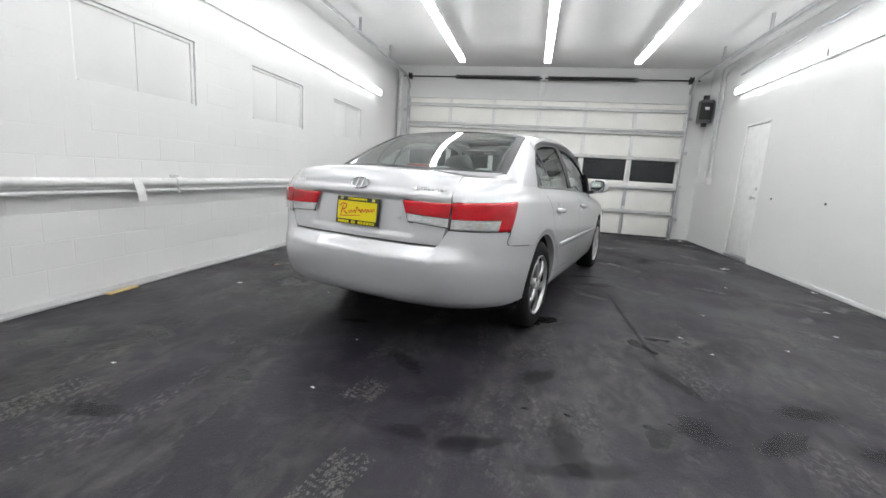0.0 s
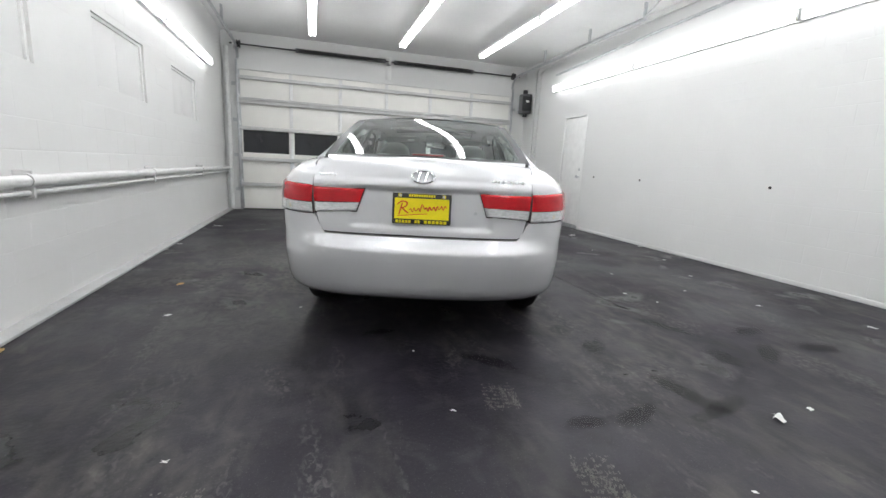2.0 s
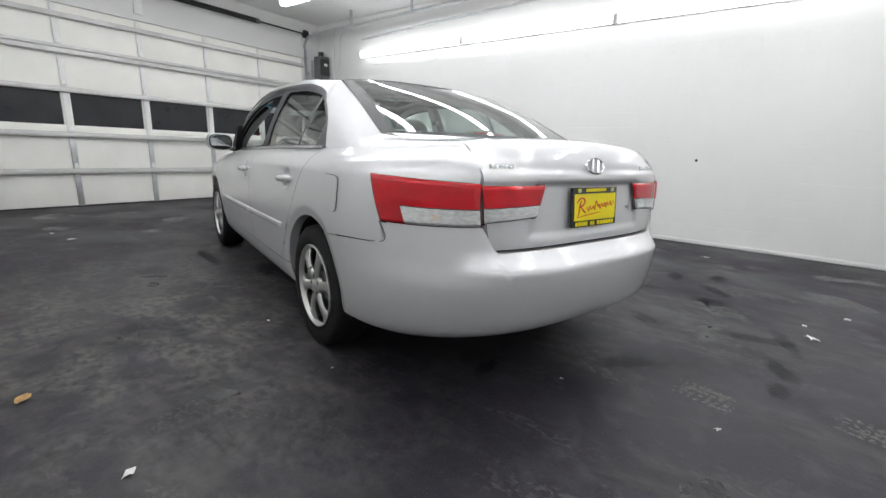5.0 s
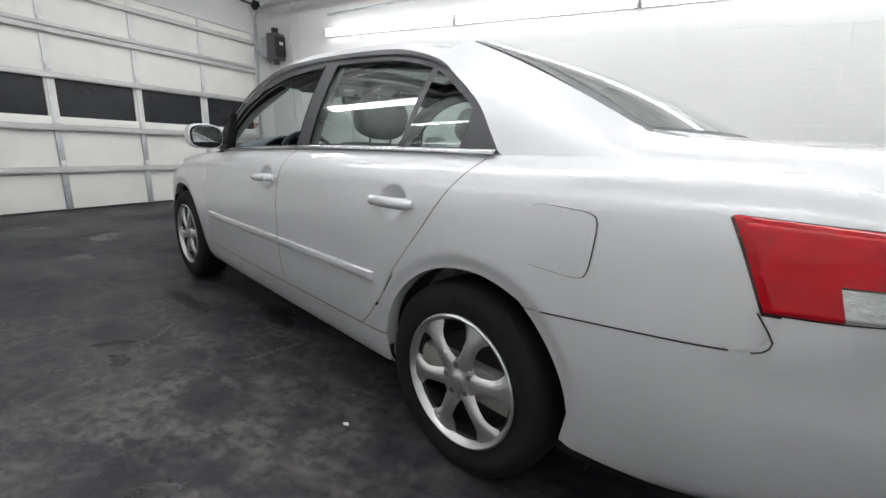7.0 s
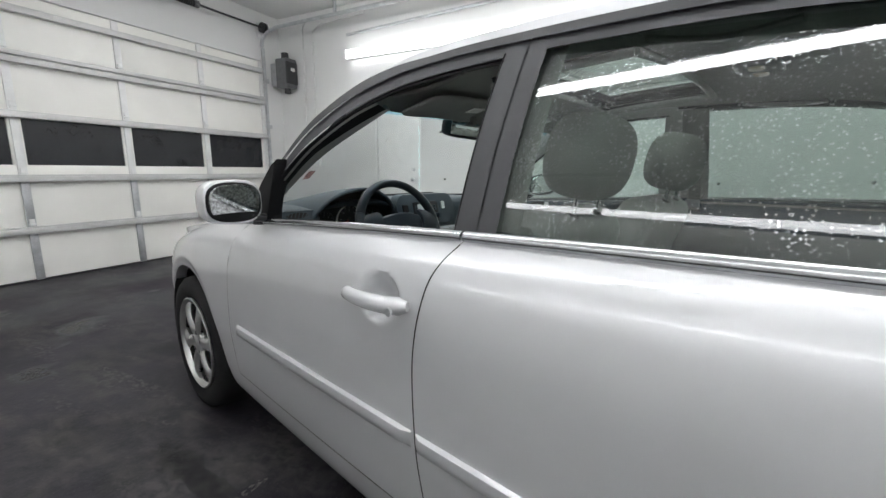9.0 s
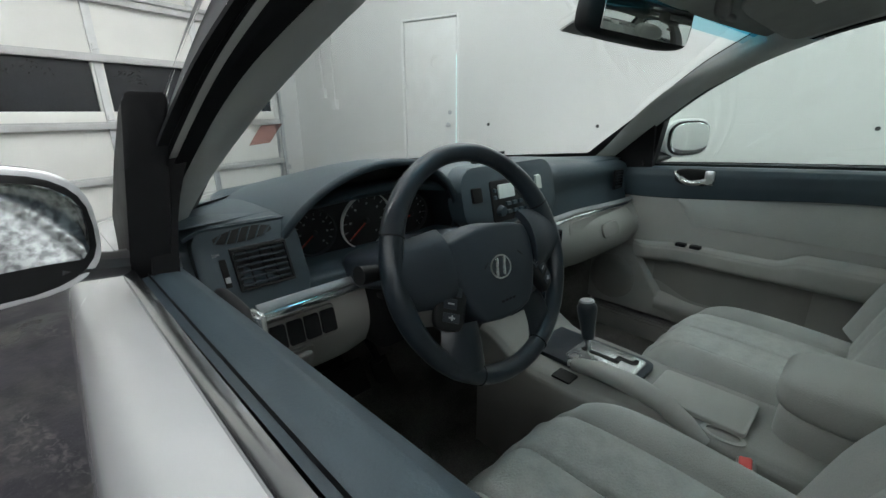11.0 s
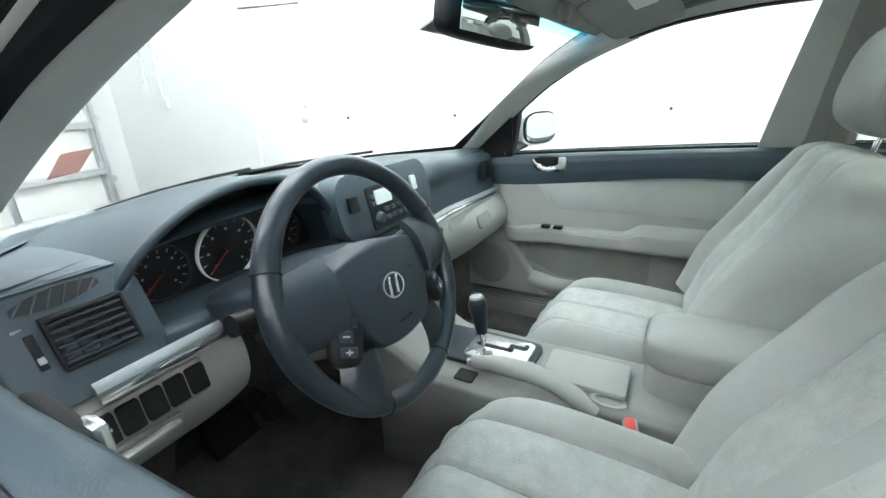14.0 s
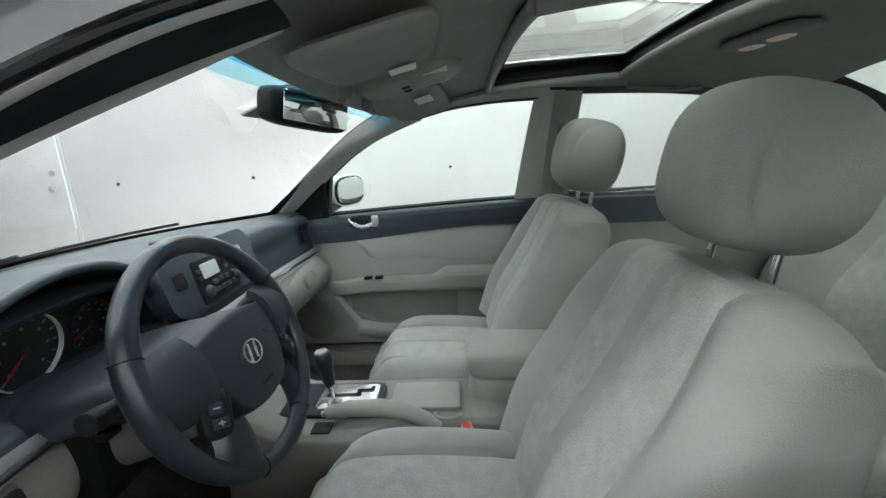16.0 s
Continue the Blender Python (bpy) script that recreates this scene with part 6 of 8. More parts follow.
# round-cornered panel helper in the x-z plane, facing the cabin
def face_panel(bm, x0, x1, z0, z1, yf, depth=0.012, r=0.012, tilt=0.0, nu=10):
    """Flat rounded plate; yf(x, z) gives its front face."""
    pts = []
    for cx, cz, a0 in ((x1 - r, z1 - r, 0), (x0 + r, z1 - r, 90), (x0 + r, z0 + r, 180), (x1 - r, z0 + r, 270)):
        for k in range(5):
            w = radians(a0 + 22.5 * k)
            pts.append((cx + r * math.cos(w), cz + r * math.sin(w)))
    f = [bm.verts.new((x, yf(x, z), z)) for x, z in pts]
    b = [bm.verts.new((x, yf(x, z) + depth, z)) for x, z in pts]
    fi = [bm.verts.new((lerp(x, (x0 + x1) / 2, 0.03), yf(x, z) - 0.002, lerp(z, (z0 + z1) / 2, 0.03))) for x, z in pts]
    n = len(pts)
    for k in range(n):
        bm.faces.new((f[k], f[(k + 1) % n], b[(k + 1) % n], b[k]))
        bm.faces.new((f[k], fi[k], fi[(k + 1) % n], f[(k + 1) % n]))
    bm.faces.new(fi)
    bm.faces.new(b[::-1])
    return bm


# driver's side vent panel
bm = B()
VY = lambda z: 2.049 + 0.45 * (z - 0.895) - 0.010 * smooth(0.875, 0.848, z)
face_panel(bm, -0.722, -0.552, 0.852, 0.990, lambda x, z: VY(z), 0.05, 0.035)
vp = part("vent_panel", bm, M_NAVY, da)
bm = B()
grid(bm, lambda u, v: (lerp(-0.728, -0.545, u), lerp(2.088, 2.235, v), 0.9815 + 0.0165 * math.sin(math.pi / 2 * v) - 0.010 * (1 - v) * smooth(0.12, 0.0, u)), 14, 10, -0.006)
part("dash_shoulder", bm, M_NAVY, da, smooth=70)


def vent(x0, x1, z0, z1, y, par, slats=6, frame=M_BLACKB, lean=0.0, dividers=0):
    """Grille of slats in a frame; lean tips its top away from the cabin."""
    zm = (z0 + z1) / 2
    tip = Matrix(((1, 0, 0, 0), (0, 1, lean, -lean * zm), (0, 0, 1, 0), (0, 0, 0, 1)))

    def put(name, bm, material):
        bmesh.ops.transform(bm, matrix=tip, verts=bm.verts[:])
        part(name, bm, material, par)

    bm = B()
    bx(bm, x0, x1, y + 0.004, y + 0.008, z0, z1)
    put("vent_void", bm, M_GAP)
    bm = B()
    t = 0.004
    bx(bm, x0 - t, x1 + t, y - 0.004, y + 0.006, z1, z1 + t, 0.001)
    bx(bm, x0 - t, x1 + t, y - 0.004, y + 0.006, z0 - t, z0, 0.001)
    bx(bm, x0 - t, x0, y - 0.004, y + 0.006, z0, z1, 0.001)
    bx(bm, x1, x1 + t, y - 0.004, y + 0.006, z0, z1, 0.001)
    put("vent_frame", bm, frame)
    for k in range(slats):
        z = lerp(z0, z1, (k + 0.5) / slats)
        bm = B()
        bx(bm, x0 + 0.001, x1 - 0.001, y - 0.0035, y + 0.003, z - 0.0014, z + 0.0010, 0.0004)
        put("vent_slat", bm, M_NAVY2)
    for k in range(dividers):
        x = lerp(x0, x1, (k + 1) / (dividers + 1))
        bm = B()
        bx(bm, x - 0.0008, x + 0.0008, y - 0.001, y + 0.0035, z0, z1)
        put("vent_vane", bm, M_BLACKB)


vent(-0.668, -0.586, 0.894, 0.950, VY(0.922) - 0.0100, vp, 6, M_BLACKB, 0.45, 3)
bm = B()


def leaf_hole(u, v):
    z = 0.9680 + 0.006 * u + (2 * v - 1) * 0.0105 * math.sin(math.pi * (0.04 + 0.92 * u)) ** 0.55
    return (lerp(-0.690, -0.596, u), VY(z) - 0.0032, z)


# Flat black sheet drawn for the darkness of the demister opening
grid(bm, leaf_hole, 24, 6)
part("demister_opening", bm, M_GAP, vp)
for k in range(6):
    bm = B()
    u = (k + 0.5) / 6
    p0, p1 = leaf_hole(max(0, u - 0.07), 0.0), leaf_hole(min(1, u + 0.07), 1.0)
    sweep(bm, [p0, p1], 0.0015, 6)
    part("demister_rib", bm, M_NAVY, vp)
for x0, x1, z0, z1, k0, k1 in ((-0.690, -0.680, 0.898, 0.940, (-0.6888, -0.6812), (0.906, 0.914)), (-0.652, -0.606, 0.872, 0.880, (-0.628, -0.620), (0.8725, 0.8795))):
    zm = (z0 + z1) / 2
    bm = B()
    bx(bm, x0, x1, -0.003, 0.002, z0, z1, 0.001)
    bmesh.ops.transform(bm, matrix=Matrix(((1, 0, 0, 0), (0, 1, 0.45, VY(zm) - 0.002 - 0.45 * zm), (0, 0, 1, 0), (0, 0, 0, 1))), verts=bm.verts[:])
    part("vent_wheel", bm, M_BLACKB, vp)
    bm = B()
    bx(bm, k0[0], k0[1], -0.0065, -0.003, k1[0], k1[1], 0.001)
    bmesh.ops.transform(bm, matrix=Matrix(((1, 0, 0, 0), (0, 1, 0.45, VY(zm) - 0.002 - 0.45 * zm), (0, 0, 1, 0), (0, 0, 0, 1))), verts=bm.verts[:])
    part("wheel_tab", bm, M_SATIN, vp)
for x, z in ((-0.692, 0.946), (-0.670, 0.884)):
    bm = B()
    bx(bm, x - 0.005, x + 0.005, VY(z) - 0.0030, VY(z) - 0.0022, z - 0.003, z + 0.003)
    part("vent_mark", bm, M_WHITEMK, vp)

# satin and chrome line across the dash
bm = B()


def line_fn(y_off, z_off, h):
    def fn(u, v):
        x = lerp(-0.66, 0.735, u)
        bow = 0.020 * math.exp(-(((x - 0.06) / 0.22) ** 4))
        y = 2.038 - bow - 0.012 * (x / 0.7) ** 2 - 0.011 * smooth(-0.10, -0.35, x) + y_off
        return (x, y - 0.010 * math.sin(math.pi * v), 0.862 - 0.012 * smooth(0.1, 0.7, x) + z_off + (h + 0.006 * smooth(-0.2, -0.55, x)) * (v - 0.5) - 0.004 * math.sin(math.pi * v))
    return fn


grid(bm, line_fn(0, 0.000, 0.011), 60, 4, -0.004)
part("satin_strip", bm, M_SATIN, da, "satin silver dash strip", smooth=60)
bm = B()
grid(bm, line_fn(-0.006, -0.012, 0.006), 60, 3, -0.003)
part("chrome_line", bm, M_CHROME, da, "thin chrome dash line", smooth=60)


# lower dash, grey
def low_fn(u, v):
    x = lerp(-0.735, 0.735, u)
    col = math.exp(-(((x + 0.36) / 0.10) ** 4))
    bow = 0.02 * math.exp(-(((x - 0.06) / 0.22) ** 4))
    zb = 0.690 - 0.030 * smooth(0.2, 0.4, x) + 0.02 * col
    z = lerp(0.855 - 0.012 * smooth(0.1, 0.7, x), zb, v)
    y = 2.030 - bow - 0.028 * math.sin(math.pi * min(1, v * 0.75)) - 0.03 * smooth(0.25, 0.5, x) * math.sin(math.pi * v * 0.8) + 0.05 * v ** 3
    return (x, y, z)


bm = B()
grid(bm, low_fn, 70, 20)
part("lower_dash", bm, M_GREY, da, smooth=60)
bm = B()
grid(bm, lambda u, v: (lerp(-0.735, 0.735, u), lerp(low_fn(u, 1)[1], 2.45, v), low_fn(u, 1)[2]), 40, 3)
part("dash_underside", bm, M_BLACKB, da)


def low_y(x, z):
    u = (x + 0.735) / 1.47
    z1 = low_fn(u, 1)[2]
    z0 = low_fn(u, 0)[2]
    return low_fn(u, min(1, max(0, (z0 - z) / (z0 - z1))))[1]


bm = B()
face_panel(bm, -0.682, -0.528, 0.778, 0.832, lambda x, z: low_y(x, z) - 0.003, 0.012, 0.006)
sp_ = part("switch_panel", bm, M_GREYD, da)
for k in range(5):
    bm = B()
    x = -0.666 + 0.0305 * k
    face_panel(bm, x - 0.0135, x + 0.0135, 0.785, 0.825, lambda x, z: low_y(x, z) - 0.008, 0.008, 0.003)
    part("switch_button", bm, M_BLACKB, sp_)
bm = B()
bx(bm, -0.672, -0.660, low_y(-0.666, 0.806) - 0.0115, low_y(-0.666, 0.806) - 0.010, 0.804, 0.808)
part("button_mark", bm, M_WHITEMK, sp_)
bm = B()
face_panel(bm, -0.698, -0.575, 0.714, 0.772, lambda x, z: low_y(x, z) - 0.004, 0.012, 0.008)
cp = part("coin_pocket", bm, M_GREY, da)
bm = B()
sweep(bm, [(-0.675, low_y(-0.675, 0.752) - 0.004, 0.752), (-0.665, low_y(-0.66, 0.757) - 0.012, 0.759), (-0.60, low_y(-0.60, 0.757) - 0.012, 0.760), (-0.585, low_y(-0.585, 0.752) - 0.004, 0.754)], 0.007, 8)
part("pocket_pull", bm, M_GREY, cp)

# centre stack
st = part("radio_panel", face_panel(B(), -0.158, 0.228, 0.882, 1.032, lambda x, z: 2.034 + 0.22 * (z - 0.9), 0.05, 0.05), M_NAVY, da)
SY = lambda x, z: 2.034 + 0.22 * (z - 0.9) - 0.003
bm = B()
face_panel(bm, -0.060, 0.108, 0.892, 0.995, lambda x, z: SY(x, z) - 0.001, 0.01, 0.008)
ra = part("radio", bm, M_BLACKB, da, "black car radio with pale display")
bm = B()
face_panel(bm, -0.034, 0.030, 0.950, 0.984, lambda x, z: SY(x, z) - 0.0045, 0.004, 0.003)
part("display", bm, M_LCD, ra)
for x, z, w in ((0.10, 0.972, 0.018), (0.10, 0.958, 0.018), (0.125, 0.972, 0.012), (0.125, 0.958, 0.012), (-0.008, 0.972, 0.008), (-0.008, 0.955, 0.008), (0.04, 0.935, 0.018), (0.065, 0.935, 0.016),
                (0.09, 0.935, 0.016), (0.04, 0.915, 0.018), (0.065, 0.915, 0.016), (0.09, 0.915, 0.016), (0.115, 0.915, 0.014), (0.125, 0.935, 0.014)):
    bm = B()
    x -= 0.040
    face_panel(bm, x - w / 2, x + w / 2, z - 0.0045, z + 0.0045, lambda x, z: SY(x, z) - 0.0065, 0.004, 0.0015)
    part("radio_button", bm, M_NAVY, ra)
for x, z in ((-0.034, 0.920), (0.100, 0.925)):
    bm = B()
    lathe(bm, [(0.0, 0.014), (0.012, 0.013), (0.015, 0.0)], Matrix.Translation((x, SY(x, z) - 0.003, z)) @ pose(0, 0, 0, 90), 20)
    part("radio_knob", bm, M_NAVY, ra)
bm = B()
face_panel(bm, -0.128, -0.095, 0.950, 0.985, lambda x, z: SY(x, z) - 0.003, 0.006, 0.004)
part("hazard_switch", bm, M_BLACKB, st)
bm = B()
face_panel(bm, 0.132, 0.156, 0.955, 0.992, lambda x, z: SY(x, z) - 0.003, 0.006, 0.004)
part("clock", bm, M_LCD, st)
# lower stack: silver panel with vents and heater knobs
CY = lambda x, z: 1.985 + 0.10 * (z - 0.75)
bm = B()
face_panel(bm, -0.075, 0.200, 0.585, 0.853, CY, 0.06, 0.03)
cs = part("heater_panel", bm, M_SATIN, da, "satin silver heater panel")
bm = B()
face_panel(bm, -0.055, 0.180, 0.615, 0.765, lambda x, z: CY(x, z) - 0.004, 0.01, 0.02)
part("heater_field", bm, M_NAVY2, cs)
vent(-0.055, 0.050, 0.785, 0.835, 1.982, cs, 5, M_BLACKB)
vent(0.072, 0.178, 0.785, 0.835, 1.982, cs, 5, M_BLACKB)
for x in (-0.015, 0.0625, 0.14):
    bm = B()
    lathe(bm, [(0.0, 0.022), (0.016, 0.020), (0.019, 0.004), (0.026, 0.003), (0.026, 0.0)], Matrix.Translation((x, CY(x, 0.70) - 0.006, 0.70)) @ pose(0, 0, 0, 90), 24)
    part("heater_knob", bm, M_NAVY, cs)

# passenger side: end vent, glove box
vent(0.628, 0.678, 0.895, 0.955, 2.045, da, 6, M_BLACKB)
bm = B()
face_panel(bm, 0.27, 0.70, 0.665, 0.835, lambda x, z: low_y(x, z) - 0.002, 0.01, 0.03)
gb = part("glove_box_lid", bm, M_GREY, da)
bm = B()
face_panel(bm, 0.45, 0.56, 0.755, 0.800, lambda x, z: low_y(x, z) - 0.0045, 0.004, 0.018)
part("glove_box_handle", bm, M_GREYD, gb)
bm = B()
cyl(bm, (0.10, 2.24, 1.012), (0.10, 2.24, 1.018), 0.016, 20)
part("light_sensor", bm, M_BLACKB, da)
for x in (-0.45, 0.0, 0.45):
    bm = B()
    grid(bm, lambda u, v: Vector(dash_top((x + lerp(-0.17, 0.17, u)) / 1.47 + 0.5, lerp(0.055, 0.085, v))) + Vector((0, 0, 0.002)), 12, 2)
    part("demister_slot", bm, M_GAP, da)
# registration sticker low on the windscreen
bm = B()
grid(bm, lambda u, v: ws(0.062 + 0.034 * u, 0.30 + 0.08 * v) - Vector((0, 0.006, 0.006)), 4, 4)
part("window_sticker", bm, M_STICK, wsh, "red and white sticker behind the windscreen")

# ---- steering wheel
# local z towards the driver, y up the rim
SWT = 0.372
SW = Matrix.Translation((-0.345, 1.811, 0.920)) @ pose(0, 0, 0, 0, 0, -1.7) @ Matrix(((1, 0, 0, 0), (0, math.sin(SWT), -math.cos(SWT), 0), (0, math.cos(SWT), math.sin(SWT), 0), (0, 0, 0, 1)))
sw = sub("steering_wheel", "worn blue-black leather steering wheel with four spokes")
RR = 0.188


def rim_r(w):
    """The rim is thicker at the grips, at ten and two o'clock and at the sides."""
    return 0.0160 + 0.0022 * smooth(0.75, 0.25, abs(math.sin(w) - 0.15))


bm = B()
sweep(bm, [SW @ Vector((RR * math.cos(2 * math.pi * k / 96), RR * math.sin(2 * math.pi * k / 96), 0)) for k in range(96)], [rim_r(2 * math.pi * k / 96) for k in range(96)], 18, True)
part("rim", bm, M_LEATHER, sw, "leather rim with worn shiny patches", smooth=80)
for w in (157, 246, 294, 23):
    bm = B()
    a = radians(w)
    sweep(bm, [SW @ (Vector((RR * math.cos(a), RR * math.sin(a), 0)) + (rim_r(a) + 0.0002) * (Vector((math.cos(a), math.sin(a), 0)) * math.cos(h) + Vector((0, 0, 1)) * math.sin(h))) for h in [2 * math.pi * k / 20 for k in range(20)]], 0.0013, 5, True)
    part("rim_seam", bm, M_BLACKB, sw)
PADW = curve([(-0.108, 0.050), (-0.095, 0.064), (-0.07, 0.082), (-0.04, 0.097), (-0.01, 0.108), (0.02, 0.112), (0.05, 0.106), (0.066, 0.085)])


def pad_z(x, y):
    return 0.033 - 0.9 * x * x - 1.3 * (y + 0.012) ** 2


def pad(u, v):
    a, b = 2 * u - 1, 2 * v - 1
    y = lerp(-0.108, 0.066, v)
    x = a * PADW(y)
    y -= 0.016 * a * a * smooth(-0.02, 0.066, y) - 0.010 * a * a * smooth(-0.06, -0.108, y)
    e = max(abs(a), abs(b))
    return SW @ Vector((x, y, pad_z(x, y) - 0.05 * smooth(0.86, 1.0, e) ** 1.6))


bm = B()
grid(bm, pad, 40, 40)
part("airbag_pad", bm, M_NAVY2, sw, "dark blue-black airbag pad", smooth=60)
bm = B()
blob(bm, (0, 0, 0), (0.085, 0.070, 0.03), 2.6, SW @ Matrix.Translation((0, -0.012, -0.035)))
part("hub", bm, M_BLACKB, sw)
for x, y, w in ((-0.035, 0.008, 40), (0.052, 0.012, -40)):
    bm = B()
    bx(bm, -0.006, 0.006, -0.0007, 0.0007, 0.0, 0.0012, 0, SW @ Matrix.Translation((x, y - 0.014, pad_z(x, y - 0.014) + 0.0002)) @ pose(0, 0, 0, 0, 0, w))
    part("horn_mark", bm, M_BLACKB, sw)
bm = B()
for k in range(4):
    bx(bm, -0.003, 0.003, -0.002, 0.002, 0.0, 0.0006, 0, SW @ Matrix.Translation((-0.013 + 0.009 * k, -0.070, pad_z(0, -0.070) + 0.0001)))
part("pad_writing_bar", bm, M_BLACKB, sw)
for sx in (-1, 1):
    bm = B()

    def spoke(u, v):
        a = 2 * v - 1
        x = lerp(0.098, 0.186, u)
        yc, hh = lerp(0.010, 0.012, u), lerp(0.050, 0.040, smooth(0, 1, u))
        return SW @ Vector((sx * x, yc + a * hh, lerp(0.020, 0.004, smooth(0, 1, u)) - 0.020 * abs(a) ** 3))

    grid(bm, spoke, 12, 12, -0.014)
    part("spoke", bm, M_NAVY2, sw, smooth=60)
    bm = B()

    def low_spoke(u, v):
        # from the foot of the button pod, flaring out into the rim
        a = 2 * v - 1
        p0, p1 = Vector((sx * 0.092, -0.082, 0.006)), Vector((sx * 0.106, -0.150, 0.002))
        q = Vector((lerp(0.026, 0.036, u ** 1.6), sx * lerp(0.006, 0.024, u), 0)) * a
        p = p0.lerp(p1, u) + q
        return SW @ (p + Vector((0, 0, 0.004 * math.sin(math.pi * u) - 0.014 * abs(a) ** 3)))

    grid(bm, low_spoke, 12, 12, -0.014)
    part("spoke", bm, M_LEATHER, sw, smooth=60)
    bm = B()
    b2 = bmesh.new()
    blob(b2, (0, 0, 0), (0.026, 0.039, 0.010), 4.0, None, 28, 12)
    PODM = SW @ Matrix.Translation((sx * 0.110, -0.048, 0.011)) @ pose(0, 0, 0, 0, sx * 12, sx * 27)
    join(bm, b2, PODM)
    bp_ = part("button_pod", bm, M_BLACKB, sw)
    for k, (bxx, byy, bw, bh) in enumerate(((0.0, 0.021, 0.014, 0.007), (0.004 * sx, 0.002, 0.011, 0.008), (0.0, -0.019, 0.014, 0.007))):
        bm = B()
        bx(bm, -bw, bw, -bh, bh, 0.0, 0.0035, 0.0015, PODM @ Matrix.Translation((bxx, byy, 0.0085)))
        part("wheel_button", bm, M_NAVY2, bp_)
        bm = B()
        bx(bm, -0.0055, 0.0055, -0.0012, 0.0012, 0.0, 0.0005, 0, PODM @ Matrix.Translation((bxx, byy, 0.0122)))
        if k != 1:
            bx(bm, -0.0012, 0.0012, -0.004, 0.004, 0.0, 0.0005, 0, PODM @ Matrix.Translation((bxx, byy, 0.0124)))
        part("button_mark", bm, M_WHITEMK, bp_)
    bm = B()
    blob(bm, (0, 0, 0), (0.019, 0.030, 0.013), 2.6, SW @ Matrix.Translation((sx * 0.148, 0.010, 0.008)) @ pose(0, 0, 0, 0, 0, sx * 8), 22, 14)
    part("thumb_rest", bm, M_LEATHER, sw)
bm = B()
EM = SW @ Matrix.Translation((-0.004, -0.014, 0.0325))
lathe(bm, [(0.0215, -0.001), (0.0250, -0.001), (0.0250, 0.002), (0.0215, 0.002)], EM @ Matrix.Diagonal((1.0, 0.80, 1, 1)), 36, True)
for x in (-0.0085, 0.0085):
    bx(bm, -0.0032, 0.0032, -0.0150, 0.0150, 0.0, 0.002, 0.0006, EM @ Matrix.Translation((x, 0, 0)) @ pose(0, 0, 0, 0, 0, -16))
part("wheel_badge", bm, M_CHROME, sw, "plain oval silver badge")
# column, stalks, key
co = sub("steering_column")
bm = B()
blob(bm, (-0.345, 1.945, 0.838), (0.088, 0.14, 0.078), 3.2, pose(0, 0, 0, -23))
part("column_shroud", bm, M_GREYD, co)
bm = B()
blob(bm, (-0.350, 1.985, 0.885), (0.135, 0.115, 0.042), 4.0, pose(0, 0, 0, -14))
part("column_cover", bm, M_NAVY2, co, "dark blue-black column cover")
bm = B()
bx(bm, -0.455, -0.235, 1.975, 2.07, 0.712, 0.885, 0.02)
part("knee_panel", bm, M_BLACKB, co)
bm = B()
sweep(bm, [(-0.42, 1.885, 0.905), (-0.47, 1.875, 0.922), (-0.53, 1.87, 0.930)], [0.011, 0.010, 0.0105], 10)
part("stalk", bm, M_BLACKB, co)
bm = B()
cyl(bm, (-0.528, 1.87, 0.930), (-0.560, 1.868, 0.934), 0.0125, 18, 0.0145)
part("stalk_knob", bm, M_BLACKB, co)
bm = B()
sweep(bm, [(-0.28, 1.885, 0.905), (-0.22, 1.875, 0.925), (-0.165, 1.87, 0.938)], [0.011, 0.010, 0.013], 10)
part("stalk", bm, M_BLACKB, co)
bm = B()
bx(bm, -0.478, -0.45, 1.93, 1.95, 0.848, 0.858, 0.003)
part("tilt_lever", bm, M_BLACKB, co)

# ---- centre console
cc = sub("centre_console", "warm grey centre console with silver shift plate")
bm = B()


def cons(u, v):
    y = lerp(1.99, 1.16, u)
    w = lerp(0.135, 0.102, smooth(0.3, 0.62, u))
    zt = lerp(0.66, 0.603, smooth(0.0, 0.18, u)) - 0.004 * u
    prof = [(-1.0, 0.30), (-1.0, zt - 0.045), (-0.97, zt - 0.012), (-0.85, zt), (-0.3, zt - 0.002), (0.3, zt - 0.002), (0.85, zt), (0.97, zt - 0.012), (1.0, zt - 0.045), (1.0, 0.30)]
    i = v * 9
    k = min(8, int(i))
    t = i - k
    return (-0.022 + 0.028 * smooth(0.35, 0.6, u) + w * lerp(prof[k][0], prof[k + 1][0], t), y, lerp(prof[k][1], prof[k + 1][1], t))


grid(bm, cons, 30, 36)
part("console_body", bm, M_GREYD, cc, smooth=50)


def plate(x0, x1, y0, y1, z, r, h, bm=None):
    bm = bm or B()
    face_panel(bm, x0, x1, y0, y1, lambda x, zz: 0.0, h, r)
    bmesh.ops.transform(bm, matrix=Matrix(((1, 0, 0, 0), (0, 0, 1, 0), (0, -1, 0, z), (0, 0, 0, 1))), verts=bm.verts[:])
    return bm


part("shift_surround", plate(-0.080, 0.060, 1.642, 1.905, 0.612, 0.02, 0.01), M_NAVY2, cc)
sg = part("shift_plate", plate(-0.062, 0.045, 1.655, 1.805, 0.616, 0.012, 0.006), M_SILVER, cc, "satin silver shift gate plate")
# Flat black plates drawn for the darkness in the gate slots
for x0, x1, y0, y1 in ((-0.012, -0.002, 1.70, 1.79), (-0.012, 0.018, 1.70, 1.712), (0.008, 0.018, 1.672, 1.71), (0.012, 0.030, 1.668, 1.678)):
    part("gate_slot", plate(x0, x1, y0, y1, 0.6185, 0.003, 0.002), M_GAP, sg)
bm = B()
